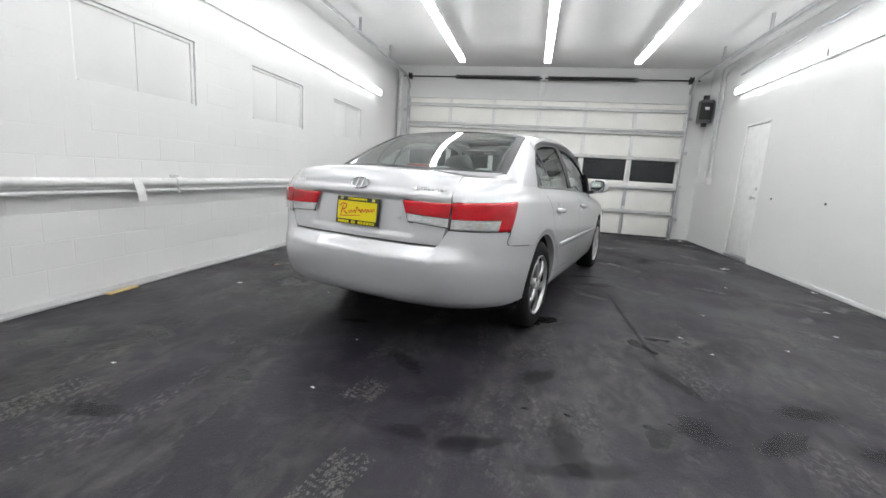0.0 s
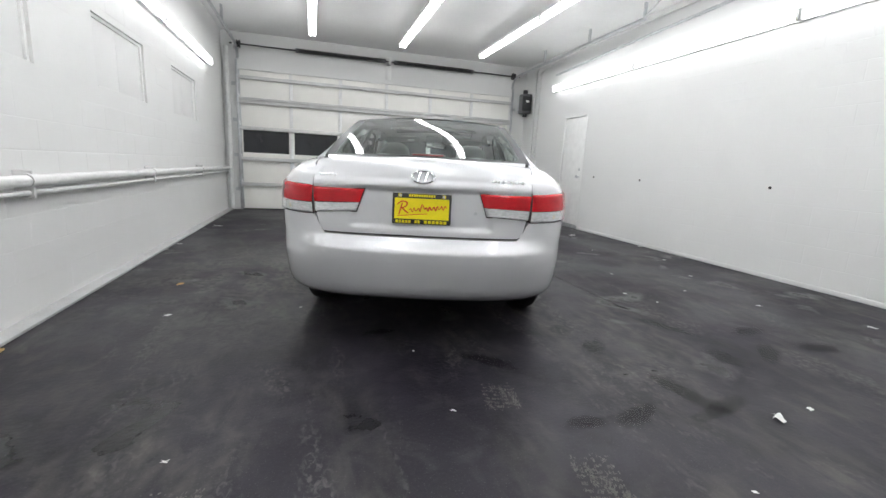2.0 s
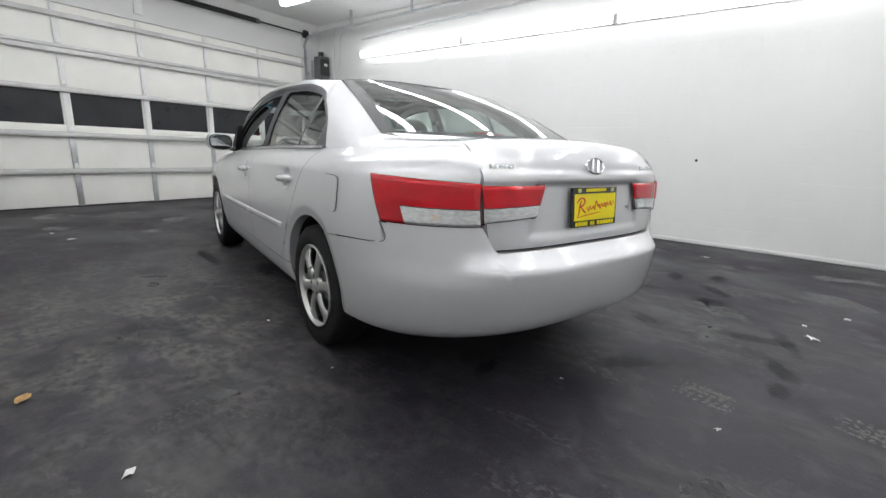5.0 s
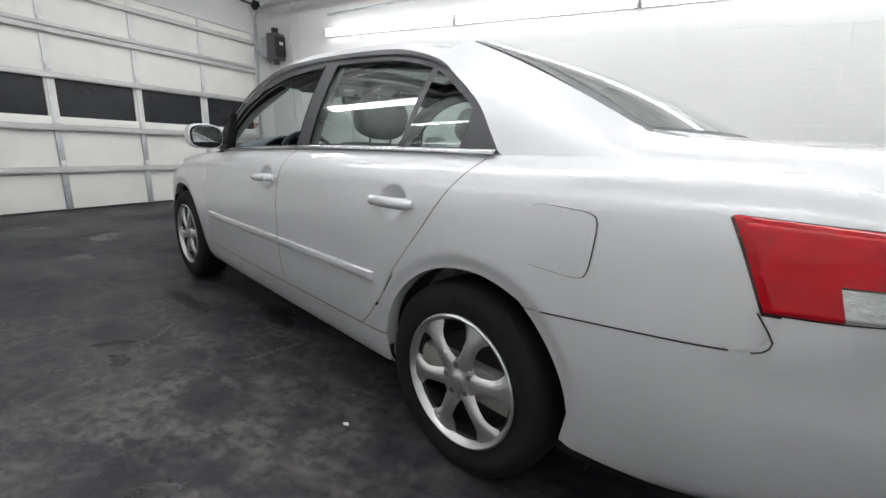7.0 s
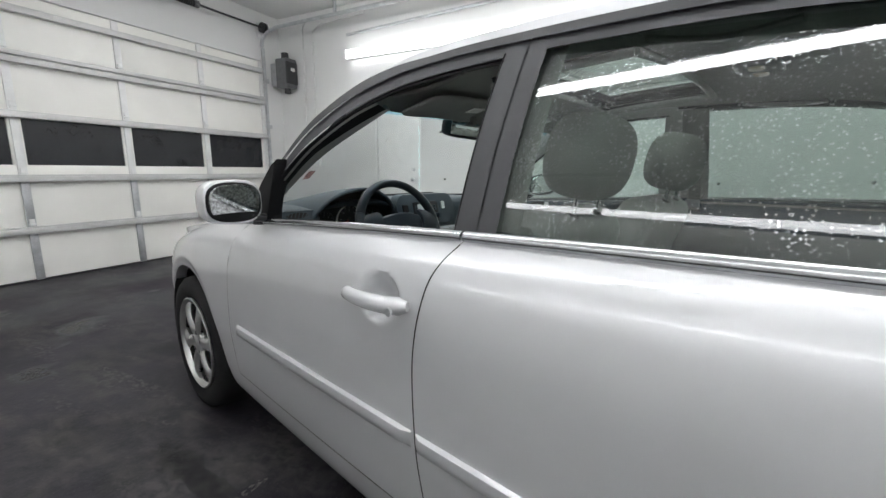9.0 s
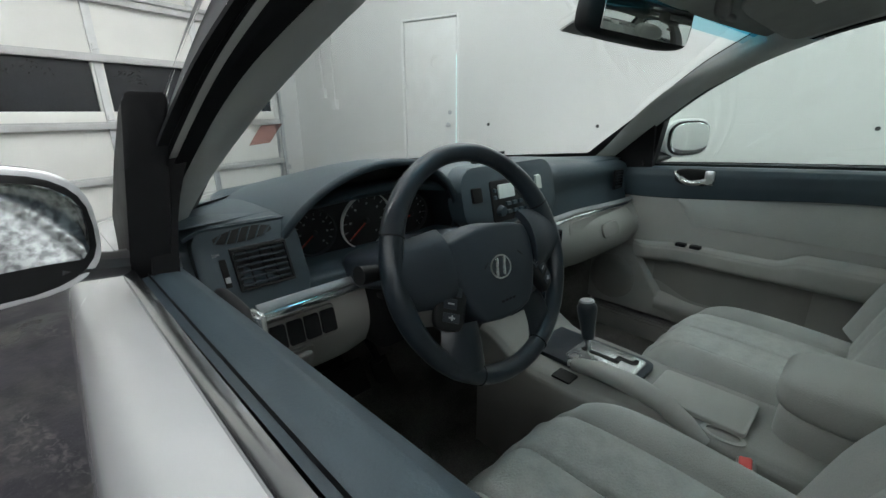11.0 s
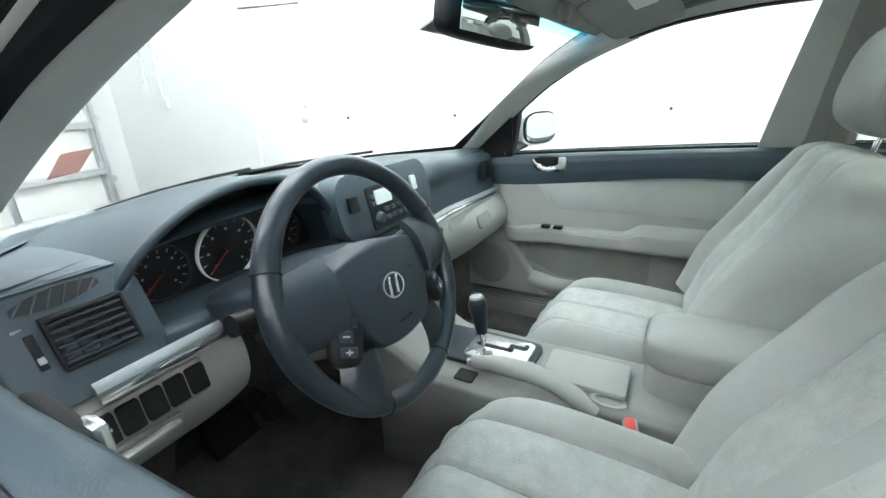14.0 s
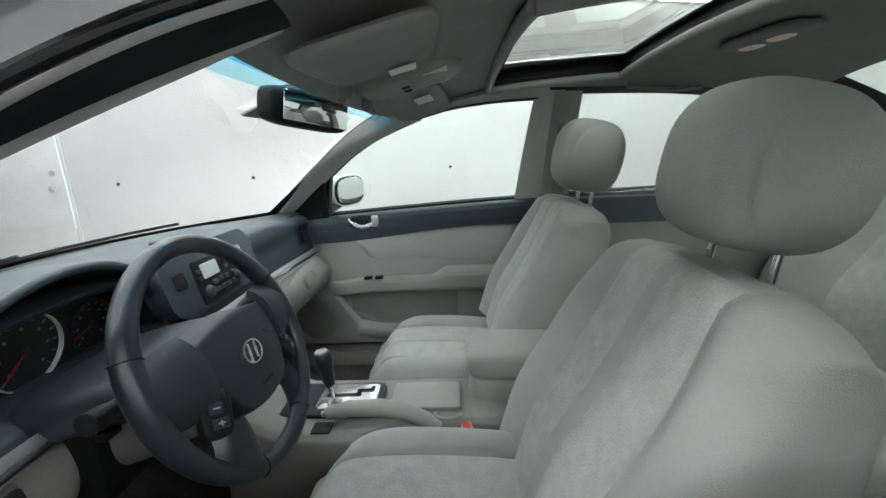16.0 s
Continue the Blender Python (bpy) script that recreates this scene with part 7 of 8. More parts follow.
cyl(bm, (-0.005, 1.772, 0.605), (-0.006, 1.778, 0.665), 0.008, 12)
part("shift_rod", bm, M_CHROME, cc, "chrome shift rod")
bm = B()
lathe(bm, [(0.0, 0.0), (0.014, 0.0), (0.017, 0.03), (0.0225, 0.065), (0.0225, 0.078), (0.017, 0.09), (0.0, 0.094)], Matrix.Translation((-0.006, 1.778, 0.650)) @ pose(0, 0, 0, -8), 24)
part("shift_knob", bm, M_LEATHER, cc, "glossy dark shift knob", smooth=60)
bm = B()
lathe(bm, [(0.0, 0.002), (0.015, 0.001), (0.018, -0.003)], Matrix.Translation((-0.006, 1.778 + 0.0135, 0.650 + 0.0925)) @ pose(0, 0, 0, -8), 20)
part("knob_cap", bm, M_SATIN, cc)
# Flat black plate stands in for the shade of the well
part("ash_tray_well", plate(-0.140, -0.100, 1.745, 1.79, 0.6045, 0.004, 0.002), M_GAP, cc)
part("cup_lid", plate(-0.060, 0.056, 1.445, 1.618, 0.612, 0.01, 0.008), M_GREY, cc)
bm = B()
pts = [(-0.098, 1.76, 0.628), (-0.098, 1.70, 0.640), (-0.098, 1.63, 0.640), (-0.097, 1.57, 0.628), (-0.096, 1.53, 0.606), (-0.096, 1.50, 0.58)]
sweep(bm, pts, [0.015, 0.0195, 0.0215, 0.0205, 0.019, 0.018], 16)
part("hand_brake", bm, M_GREY, cc, "grey hand brake lever", smooth=70)
bm = B()
cyl(bm, (-0.098, 1.757, 0.629), (-0.098, 1.772, 0.626), 0.0075, 12)
part("brake_button", bm, M_SILVER, cc)
bm = B()
lathe(bm, [(0.015, 0.002), (0.020, 0.0), (0.020, 0.004), (0.015, 0.005)], Matrix.Translation((-0.072, 1.475, 0.600)) @ Matrix.Diagonal((1, 1.8, 1, 1)), 28, True)
part("tray_ring", bm, M_GREY, cc)
bm = B()
blob(bm, (0.058, 1.275, 0.610), (0.076, 0.146, 0.062), 4.5, None, 32, 20)
part("console_box", bm, M_GREY, cc, smooth=70)
bm = B()
blob(bm, (0.058, 1.268, 0.690), (0.084, 0.160, 0.046), 5.0, None, 40, 20, 3.6)
part("armrest_lid", bm, M_GREY, cc, "grey padded armrest lid", smooth=70)
for x, y, z in ((-0.120, 1.423, 0.568), (0.128, 1.405, 0.578)):
    bk = new("belt_buckle")
    bk.parent = car
    bm = B()
    bx(bm, -0.027, 0.027, -0.014, 0.014, -0.12, 0.03, 0.006, Matrix.Translation((x, y, z)) @ pose(0, 0, 0, -12, -8, 12))
    part("buckle_body", bm, M_GREY, bk)
    bm = B()
    bx(bm, -0.0225, 0.0225, -0.0095, 0.0095, 0.026, 0.0345, 0.003, Matrix.Translation((x, y, z)) @ pose(0, 0, 0, -12, -8, 12))
    part("release_button", bm, M_REDBTN, bk, "red release button")

# ---- seats


def seat_cushion(par, cx, y0, y1, hw, ztop, mt1, mt2):
    """y0 rear, y1 front; a pad with rounded edges, side bolsters and sewn grooves."""
    def top(a, b):
        t = (b + 1) / 2
        z = ztop - 0.030 * (1 - t) + 0.014 * math.sin(math.pi * t)
        z += 0.030 * math.sin(math.pi * min(1, max(0, (abs(a) - 0.52) / 0.44))) * (1 - 0.4 * smooth(0.7, 1, t))
        z += 0.007 * math.sin(math.pi * min(1, abs(a) / 0.54))
        e = (abs(a) ** 5 + max(0, b) ** 5) ** 0.2
        z -= 0.092 * smooth(0.62, 1.04, e) ** 1.7
        for sm, dp in ((0.55 - 0.04 * t, 0.011), (0.0, 0.008)):
            z -= dp * math.exp(-((abs(a) - sm) / 0.020) ** 2) * smooth(1.0, 0.86, b)
        z -= 0.008 * math.exp(-((b - 0.80 + 0.10 * a * a) / 0.03) ** 2) * (abs(a) > 0.58)
        return z

    def place(a, b, dz=0.0):
        r = max(abs(a), abs(b))
        k = 0.0
        if r > 1:
            k = (r - 1) / 0.3
            a, b = a / r, b / r
        f = max(0, b)
        x = a * (1 - 0.10 * f ** 2) * math.sqrt(1 - 0.30 * f ** 4)
        y = b * math.sqrt(1 - 0.16 * a ** 4 * (b > 0))
        out = 1 + 0.035 * math.sin(math.pi * min(1, 1.2 * k))
        return (cx + hw * x * out, (y0 + y1) / 2 + (y1 - y0) / 2 * y * out, top(a, b) - 0.19 * k + dz)

    bm = B()
    grid(bm, lambda u, v: place(lerp(-1.3, 1.3, u), lerp(-1.3, 1.3, v)), 110, 60)
    part("cushion", bm, mt1, par, smooth=80)
    bm = B()
    grid(bm, lambda u, v: place(lerp(-1, 1, u) * lerp(0.537, 0.50, v), lerp(-0.95, 0.93, v), 0.0030), 80, 34)
    part("seat_insert", bm, mt2, par, "pale flecked cloth insert", smooth=80)
    for k0, k1 in ((-0.55, -0.51), (0.0, 0.0), (0.55, 0.51)):
        bm = B()
        sweep(bm, [place(lerp(k0, k1, k / 24), lerp(-0.92, 0.95, k / 24), 0.0030 if k0 == 0 else 0.0012) for k in range(25)], 0.0013, 5)
        part("seam", bm, M_SEAM, par)


def seat_back(par, cx, yb, zb, yt, zt, hw, mt1, mt2, name="backrest"):
    """A leaning back from (yb, zb) to (yt, zt)."""
    ax = Vector((0, yt - yb, zt - zb))
    L = ax.length
    ax.normalize()
    nf = Vector((0, ax.z, -ax.y))          # towards the front

    def front(a, t):
        d = 0.055 + 0.020 * math.exp(-((t - 0.28) / 0.22) ** 2) - 0.01 * t
        d += 0.040 * smooth(0.50, 0.78, abs(a)) * (1 - 0.5 * smooth(0.6, 1.0, t))
        d += 0.008 * math.sin(math.pi * min(1, abs(a) / 0.54))
        for sm in (0.54, 0.0):
            d -= 0.010 * math.exp(-((abs(a) - sm) / 0.022) ** 2)
        return d

    def width(t):
        return hw * (0.96 + 0.06 * math.sin(math.pi * min(1, t * 1.2)) - 0.09 * smooth(0.6, 1.0, t) ** 1.4)

    def P(a, t, d):
        return Vector((cx + a * width(t), yb, zb)) + ax * (L * t) + nf * d

    bm = B()
    MID = -0.03

    def shoulder_t(a, t):
        return t - 0.055 * smooth(0.5, 1, abs(a)) ** 2 * smooth(0.7, 1, t)

    def close(t):
        k = max(0, (t - 0.90) / 0.10)
        return math.sqrt(max(0, 1 - k * k))

    def fn(u, v):
        w = 2 * math.pi * u
        c, s1 = math.cos(w), math.sin(w)
        a = math.copysign(abs(c) ** 0.40, c)
        r = abs(s1) ** 0.42
        d = (front(a, v) - MID) * r if s1 >= 0 else -0.085 * (1 - 0.25 * v) * r
        return P(a, shoulder_t(a, v), MID + d * close(v))

    grid(bm, fn, 150, 56)
    bmesh.ops.remove_doubles(bm, verts=bm.verts[:], dist=0.0008)
    part(name, bm, mt1, par, smooth=70)
    bm = B()

    def inset(u, v):
        a = lerp(-0.53, 0.53, v)
        t = lerp(0.02, 0.975, u)
        return P(a, shoulder_t(a, t), MID + (front(a, t) - MID) * close(t) * (1 - abs(a) ** 5) ** 0.21 + 0.004)

    grid(bm, inset, 36, 46)
    part("back_insert", bm, mt2, par, "pale flecked cloth insert", smooth=70)
    for a in (-0.54, 0.0, 0.54):
        bm = B()
        pts = []
        for k in range(29):
            t = lerp(0.05, 0.965, k / 28)
            pts.append(P(a, shoulder_t(a, t), MID + (front(a, t) - MID) * close(t) * (1 - abs(a) ** 5) ** 0.21 + (0.0035 if a == 0 else 0.0012)))
        sweep(bm, pts, 0.0013, 5)
        part("seam", bm, M_SEAM, par)
    return ax


def headrest(par, cx, y, z, r, lean, mt):
    bm = B()
    b2 = bmesh.new()
    blob(b2, (0, 0, 0), r, 2.7, None, 90, 36, 2.9)
    for v in b2.verts:
        f = v.co.y > 0
        v.co.x *= 1 - 0.16 * smooth(0, r[2], v.co.z) - 0.05 * smooth(0, -r[2], v.co.z)
        if f:
            v.co.y += 0.012 * (1 - (v.co.x / r[0]) ** 2)
            v.co.y -= 0.010 * math.exp(-((abs(v.co.x) - 0.70 * r[0]) / 0.010) ** 2)
    join(bm, b2, Matrix.Translation((cx, y, z)) @ pose(0, 0, 0, lean))
    h = part("headrest", bm, mt, par, "padded grey headrest", smooth=80)
    for s in (-1, 1):
        bm = B()
        cyl(bm, (cx + s * 0.068, y + 0.0, z - r[2] * 0.8), (cx + s * 0.068, y + 0.012, z - r[2] - 0.06), 0.0062, 10)
        part("headrest_post", bm, M_CHROME, h, "chrome post")
        bm = B()
        lathe(bm, [(0.0, 0.008), (0.013, 0.007), (0.016, 0.0)], Matrix.Translation((cx + s * 0.068, y + 0.010, z - r[2] - 0.040)) @ pose(0, 0, 0, 20), 16)
        part("post_guide", bm, M_GREYD, h)


for cx, zc in ((-0.375, 0.633), (0.385, 0.572)):
    se = new("front_seat")
    se.parent = car
    tagged(se, "grey velour bucket seat with ribbed cloth insert")
    seat_cushion(se, cx, 1.22, 1.755, 0.245, zc, M_CLOTH, M_CLOTH2)
    seat_back(se, cx, 1.285, 0.575, 1.074, 1.055, 0.270, M_CLOTH, M_CLOTH2)
    headrest(se, cx, 1.028, 1.182, (0.149, 0.088, 0.109), 12, M_CLOTH)
    bm = B()
    bx(bm, cx - 0.24, cx + 0.24, 1.22, 1.70, 0.30, 0.44, 0.03)
    part("seat_base", bm, M_BLACKB, se)

rs = new("rear_seat")
rs.parent = car
tagged(rs, "grey velour rear bench seat with three headrests")
seat_cushion(rs, 0.0, 0.20, 0.72, 0.66, 0.60, M_CLOTH, M_CLOTH2)
seat_back(rs, 0.0, 0.25, 0.56, 0.02, 1.02, 0.68, M_CLOTH, M_CLOTH2)
for cx in (-0.36, 0.0, 0.36):
    headrest(rs, cx, -0.01, 1.085, (0.115, 0.045, 0.065), 15, M_CLOTH)
bm = B()
grid(bm, lambda u, v: (lerp(-0.69, 0.69, u), lerp(0.06, -0.47, v), 1.015 + 0.065 * v), 10, 8, -0.01)
part("parcel_shelf", bm, M_GREYD, car)
sl = new("stop_lamp")
sl.parent = car
bm = B()
bx(bm, -0.12, 0.12, -0.355, -0.29, 1.070, 1.155, 0.008)
part("stop_lamp_housing", bm, M_GREYD, sl)
bm = B()
bx(bm, -0.105, 0.105, -0.364, -0.3555, 1.122, 1.150, 0.002)
part("stop_lamp_lens", bm, M_RED, sl, "red stop lamp lens")

# ---- door cards
for s in (-1, 1):
    fdc = new("front_door_card")
    fdc.parent = car
    Xi = lambda z, y: 0.722 + 0.030 * smooth(0.70, 0.95, z)
    bm = B()

    def card(y0, y1, za, zb, bulge=0.0, off=0.0):
        def fn(u, v):
            y = lerp(y0, y1, u)
            z = lerp(za(y), zb(y), v)
            return mir((Xi(z, y) - off - bulge * math.sin(math.pi * v), y, z), s)
        return fn

    grid(bm, card(2.12, 2.33, lambda y: 0.415 + 0.05 * smooth(2.2, 2.33, y) ** 2, lambda y: lerp(0.845, 0.66, smooth(2.13, 2.33, y)), 0.0), 12, 12)
    grid(bm, card(1.10, 2.13, lambda y: 0.415, lambda y: 0.913 - 0.055 * smooth(1.3, 2.05, y)), 40, 22)
    part("card_base", bm, M_GREY, fdc, smooth=60)
    bm = B()

    def navy(u, v):
        y = lerp(1.10, 2.16, u)
        zl = 0.915 - 0.055 * smooth(1.3, 2.05, y)
        zt = belt(y) + 0.002
        prof = ((0.0, 0.0, 0), (0.008, 0.35, 0), (0.010, 0.75, 0), (0.002, 0.93, 0), (-0.010, 0.995, 0), (-0.030, 1.01, 0), (-0.050, 0.98, 0))
        i = v * 6
        k = min(5, int(i))
        t = i - k
        o, h = lerp(prof[k][0], prof[k + 1][0], t), lerp(prof[k][1], prof[k + 1][1], t)
        z = lerp(zl, zt, h)
        return mir((Xi(0.95, y) - o - 0.012 * (1 - h), y, z), s)

    grid(bm, navy, 40, 30)
    part("card_top", bm, M_NAVY, fdc, "blue-grey upper door panel", smooth=60)
    bm = B()
    gstrip(bm, s, 1.12, 2.08, lambda y: belt(y) - 0.035, lambda y: belt(y) - 0.004, 40, 2, -0.020)
    gstrip(bm, s, 1.12, 2.08, lambda y: belt(y) - 0.035, lambda y: belt(y) + 0.006, 40, 2, -0.008)
    part("window_slot_seal", bm, M_BLACKB, fdc, "black rubber belt seal")
    bm = B()
    grid(bm, card(1.22, 1.86, lambda y: 0.785 + 0.07 * smooth(1.78, 1.86, y) ** 2, lambda y: 0.908 - 0.045 * smooth(1.3, 2.0, y), 0.008, 0.003), 30, 10)
    part("cloth_panel", bm, M_CLOTH, fdc, "pale cloth door insert", smooth=60)
    # armrest
    bm = B()

    def arm(u, v):
        y = lerp(1.22, 1.99, u)
        rear = smooth(1.56, 1.48, y)
        d = lerp(0.046, 0.070, rear) * smooth(0.0, 0.03, u) * math.sqrt(max(0, 1 - smooth(1.86, 1.99, y) ** 2))
        zt = lerp(0.718, 0.752, rear) - 0.020 * smooth(1.80, 1.99, y)
        h = lerp(0.032, 0.046, rear)
        w = math.pi * v
        c = math.cos(w)
        ridge = 0.0025 * math.exp(-((v - 0.34) / 0.03) ** 2)
        return mir((Xi(0.7, y) - d * math.sin(w) ** 0.38 + ridge, y, zt - h + h * math.copysign(abs(c) ** 0.55, c)), s)

    grid(bm, arm, 70, 26)
    ar = part("armrest", bm, M_GREY, fdc, smooth=70)
    # Proud darker panel: the shade of the map pocket recess is put into its colour
    bm = B()
    grid(bm, card(1.45, 1.90, lambda y: 0.515 + 0.05 * smooth(1.75, 1.9, y), lambda y: 0.648 - 0.02 * smooth(1.75, 1.9, y), 0.0, 0.003), 24, 8, 0.002)
    part("pocket_shade", bm, M_GREYD, fdc)
    bm = B()
    grid(bm, card(1.40, 1.88, lambda y: 0.43, lambda y: 0.505 + 0.02 * smooth(1.75, 1.88, y), 0.020, 0.005), 24, 10)
    part("pocket_lip", bm, M_GREY, fdc, smooth=70)
    bm = B()

    def speaker_panel(u, v):
        z = lerp(0.428, 0.668, v)
        y = lerp(lerp(1.795, 1.975, v), lerp(2.29, 2.25, v), u)
        return mir((Xi(z, y) - 0.018 * smooth(0.0, 0.05, u) * smooth(1.0, 0.8, v) - 0.001, y, z), s)

    grid(bm, speaker_panel, 40, 12)
    part("speaker_panel", bm, M_GREY, fdc, smooth=50)
    bm = B()
    lathe(bm, [(0.0, 0.006), (0.06, 0.006), (0.082, 0.004), (0.09, 0.0)], Matrix.Translation((s * 0.703, 2.05, 0.535)) @ pose(0, 0, 0, 0, -90 * s, 0), 36)
    part("speaker_grille", bm, M_GREYD, fdc)
    # window switches
    n = 4 if s == -1 else 2
    for k in range(n):
        bm = B()
        bx(bm, min(s * 0.672, s * 0.698), max(s * 0.672, s * 0.698), 1.83 - 0.045 * k - 0.032, 1.83 - 0.045 * k, 0.716, 0.727, 0.002)
        part("window_switch", bm, M_BLACKB, ar)
    # inner handle
    ih = new("inner_handle")
    ih.parent = fdc
    bm = B()
    blob(bm, (s * 0.743, 1.825, 0.943), (0.009, 0.064, 0.030), 3.0)
    part("handle_cup", bm, M_BLACKB, ih)
    bm = B()
    bow = [math.sin(math.pi * k / 16) ** 0.7 for k in range(17)]
    sweep(bm, [mir((0.742 - 0.011 * b, lerp(1.888, 1.776, k / 16), lerp(0.958, 0.950, k / 16) - 0.028 * b), s) for k, b in enumerate(bow)], [0.005 + 0.0055 * b for b in bow], 10)
    bx(bm, min(s * 0.730, s * 0.743), max(s * 0.730, s * 0.743), 1.764, 1.793, 0.922, 0.970, 0.006)
    part("handle_lever", bm, M_SILVER, ih, "satin silver door lever")
    # rear door cards, seen through the windows
    bm = B()
    grid(bm, lambda u, v: mir((0.72 + 0.035 * smooth(0.80, 0.98, lerp(0.40, belt(0.6) - 0.012, v)), lerp(0.15, 1.10, u), lerp(0.40, belt(0.6) - 0.012, v)), s), 20, 12)
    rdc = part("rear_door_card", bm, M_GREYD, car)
    bm = B()
    grid(bm, lambda u, v: mir((0.748 + 0.02 * v, lerp(-0.05, 1.10, u), lerp(0.90, belt(0.5) - 0.004, v)), s), 20, 5, 0.01)
    part("card_top", bm, M_NAVY, rdc)

# ---- pillars and headliner
for s in (-1, 1):
    bm = B()

    def apil(u, v):
        y = lerp(2.17, 1.56, u)
        zl = max(DLO0(y) - FRAME(y) - 0.010, belt(y) - 0.01)
        p0 = Vector((gside(y, zl) - 0.024, y, zl))
        g1 = ws(lerp(0.985, 0.935, smooth(0.0, 0.75, u)), lerp(0.0, 1.02, u))
        p1 = Vector((g1.x, g1.y - 0.006, g1.z - 0.010))
        k = smooth(0.40, 0.95, u)
        p = p0.lerp(p1, v) + Vector((-0.008 - 0.014 * k, -0.006 - 0.020 * k, -0.004 - 0.020 * k)) * math.sin(math.pi * v) ** 0.6
        return mir(p, s)

    grid(bm, apil, 36, 12)
    part("a_pillar_trim", bm, M_PILTRIM, car, "pale grey pillar trim", smooth=70)
    if s < 0:
        bm = B()
        grid(bm, lambda u, v: Vector(apil(u, 0.15 * v)) + Vector((0.005, -0.004, -0.004)), 36, 6)
        part("glass_channel", bm, M_BLACKB, car, "black rubber channel of the lowered window", smooth=70)
    bm = B()

    def reveal(u, v):
        y = lerp(1.12, 2.10, u)
        z = DLO0(y) - FRAME(y) - 0.009 + 0.004 * v
        return mir((gside(y, z) - 0.004 - 0.018 * v, y, max(z, belt(y))), s)

    grid(bm, reveal, 50, 3, 0.004)
    grid(bm, lambda u, v: mir((gside(1.13, lerp(belt(1.1), 1.40, u)) - 0.004 - 0.018 * v, 1.128 - 0.01 * v, lerp(belt(1.1), 1.40, u)), s), 14, 2, 0.003)
    b2 = B()
    gstrip(b2, s, 1.10, 1.70, lambda y: DLO0(y) - FRAME(y) - 0.006, lambda y: rail(y)[1] - 0.02, 30, 4, -0.030)
    gstrip(b2, s, 1.045, 1.126, lambda y: belt(y) - 0.03, lambda y: DLO0(y) - 0.02, 4, 14, -0.028)
    if s == 1:
        grid(b2, lambda u, v: (gside(1.12, lerp(0.99, 1.40, v)) - 0.032 + 0.012 * u * u, lerp(1.06, lerp(1.205, 1.150, v), u), lerp(0.99, 1.40, v)), 8, 14)
    part("door_frame_trim", b2, M_PILTRIM, car, "pale grey window frame trim", smooth=60)
    part("window_reveal", bm, M_BLACKB, car, "black rubber door seal")
    bm = B()
    grid(bm, lambda u, v: mir((gside(lerp(1.975, 2.14, u), lerp(belt(2.0) - 0.03, max(DLO0(lerp(1.975, 2.14, u)) - 0.03, belt(2.0)), v)) - 0.012, lerp(1.975, 2.14, u), lerp(belt(2.0) - 0.03, max(DLO0(lerp(1.975, 2.14, u)) - 0.03, belt(2.0)), v)), s), 8, 6, 0.03)
    grid(bm, lambda u, v: mir((gside(lerp(1.985, 2.16, u), lerp(belt(2.0) - 0.02, max(DLO0(lerp(1.985, 2.16, u)) - 0.04, belt(2.0)), v)) - 0.034, lerp(1.985, 2.16, u), lerp(belt(2.0) - 0.02, max(DLO0(lerp(1.985, 2.16, u)) - 0.04, belt(2.0)), v)), s), 8, 6)
    part("mirror_sail", bm, M_BLACKB, car)
    bm = B()
    poly = [(2.10, 0.94), (1.99, 0.94), (1.975, 0.99), (1.955, 1.10), (1.935, 1.185), (1.965, 1.165), (2.03, 1.105), (2.10, 1.03)]
    rows = [[bm.verts.new(mir((x - 0.13 * max(0, z - 1.0), y, z), s)) for y, z in poly] for x in (0.765, 0.808)]
    for r in rows:
        bm.faces.new(r)
    for k in range(len(poly)):
        bm.faces.new((rows[0][k], rows[0][k - 1], rows[1][k - 1], rows[1][k]))
    bmesh.ops.bevel(bm, geom=bm.edges[:], offset=0.006, segments=2, profile=0.5, affect="EDGES")
    part("mirror_base", bm, M_BLACKB, car)
    bm = B()
    grid(bm, lambda u, v: mir((min(0.775, gside(1.06, max(1.03, lerp(0.42, 1.40, v))) - 0.030) - 0.014 * math.sin(math.pi * u), lerp(0.985, 1.085, u) + lerp(0.045, -0.0, v) * u, lerp(0.42, 1.40, v)), s), 8, 24)
    part("b_pillar_trim", bm, M_GREY, car, "grey pillar trim")
    sb = new("seat_belt")
    sb.parent = car
    bm = B()
    grid(bm, lambda u, v: mir((min(0.775, gside(1.06, max(1.03, lerp(0.50, 1.27, v))) - 0.030) - 0.020, lerp(1.012, 1.058, u), lerp(0.50, 1.27, v)), s), 3, 12, -0.0015)
    part("belt_strap", bm, M_GREYD, sb)
    bm = B()
    bx(bm, min(s * 0.615, s * 0.645), max(s * 0.615, s * 0.645), 1.0, 1.07, 1.255, 1.295, 0.008)
    part("belt_guide", bm, M_GREYD, sb)
    bm = B()
    bx(bm, min(s * 0.735, s * 0.752), max(s * 0.735, s * 0.752), 1.01, 1.07, 0.985, 1.02, 0.004)
    part("belt_tongue", bm, M_SATIN, sb)
    bm = B()

    def cpil(u, v):
        y = lerp(-0.38, 0.36, u)
        xr, zr = rail(y)
        lo = belt(y) - 0.01 if y < 0.0 else max(DLO0(y) - 0.035, belt(y))
        z = lerp(lo, zr - 0.012, v)
        return mir((gside(y, z) - 0.036 - 0.01 * math.sin(math.pi * v), y, z), s)

    grid(bm, cpil, 24, 8)
    part("c_pillar_trim", bm, M_LINER, car, "pale grey pillar trim", smooth=70)
    for y0, y1 in ((1.33, 1.58), (0.62, 0.86)):
        bm = B()
        pts = []
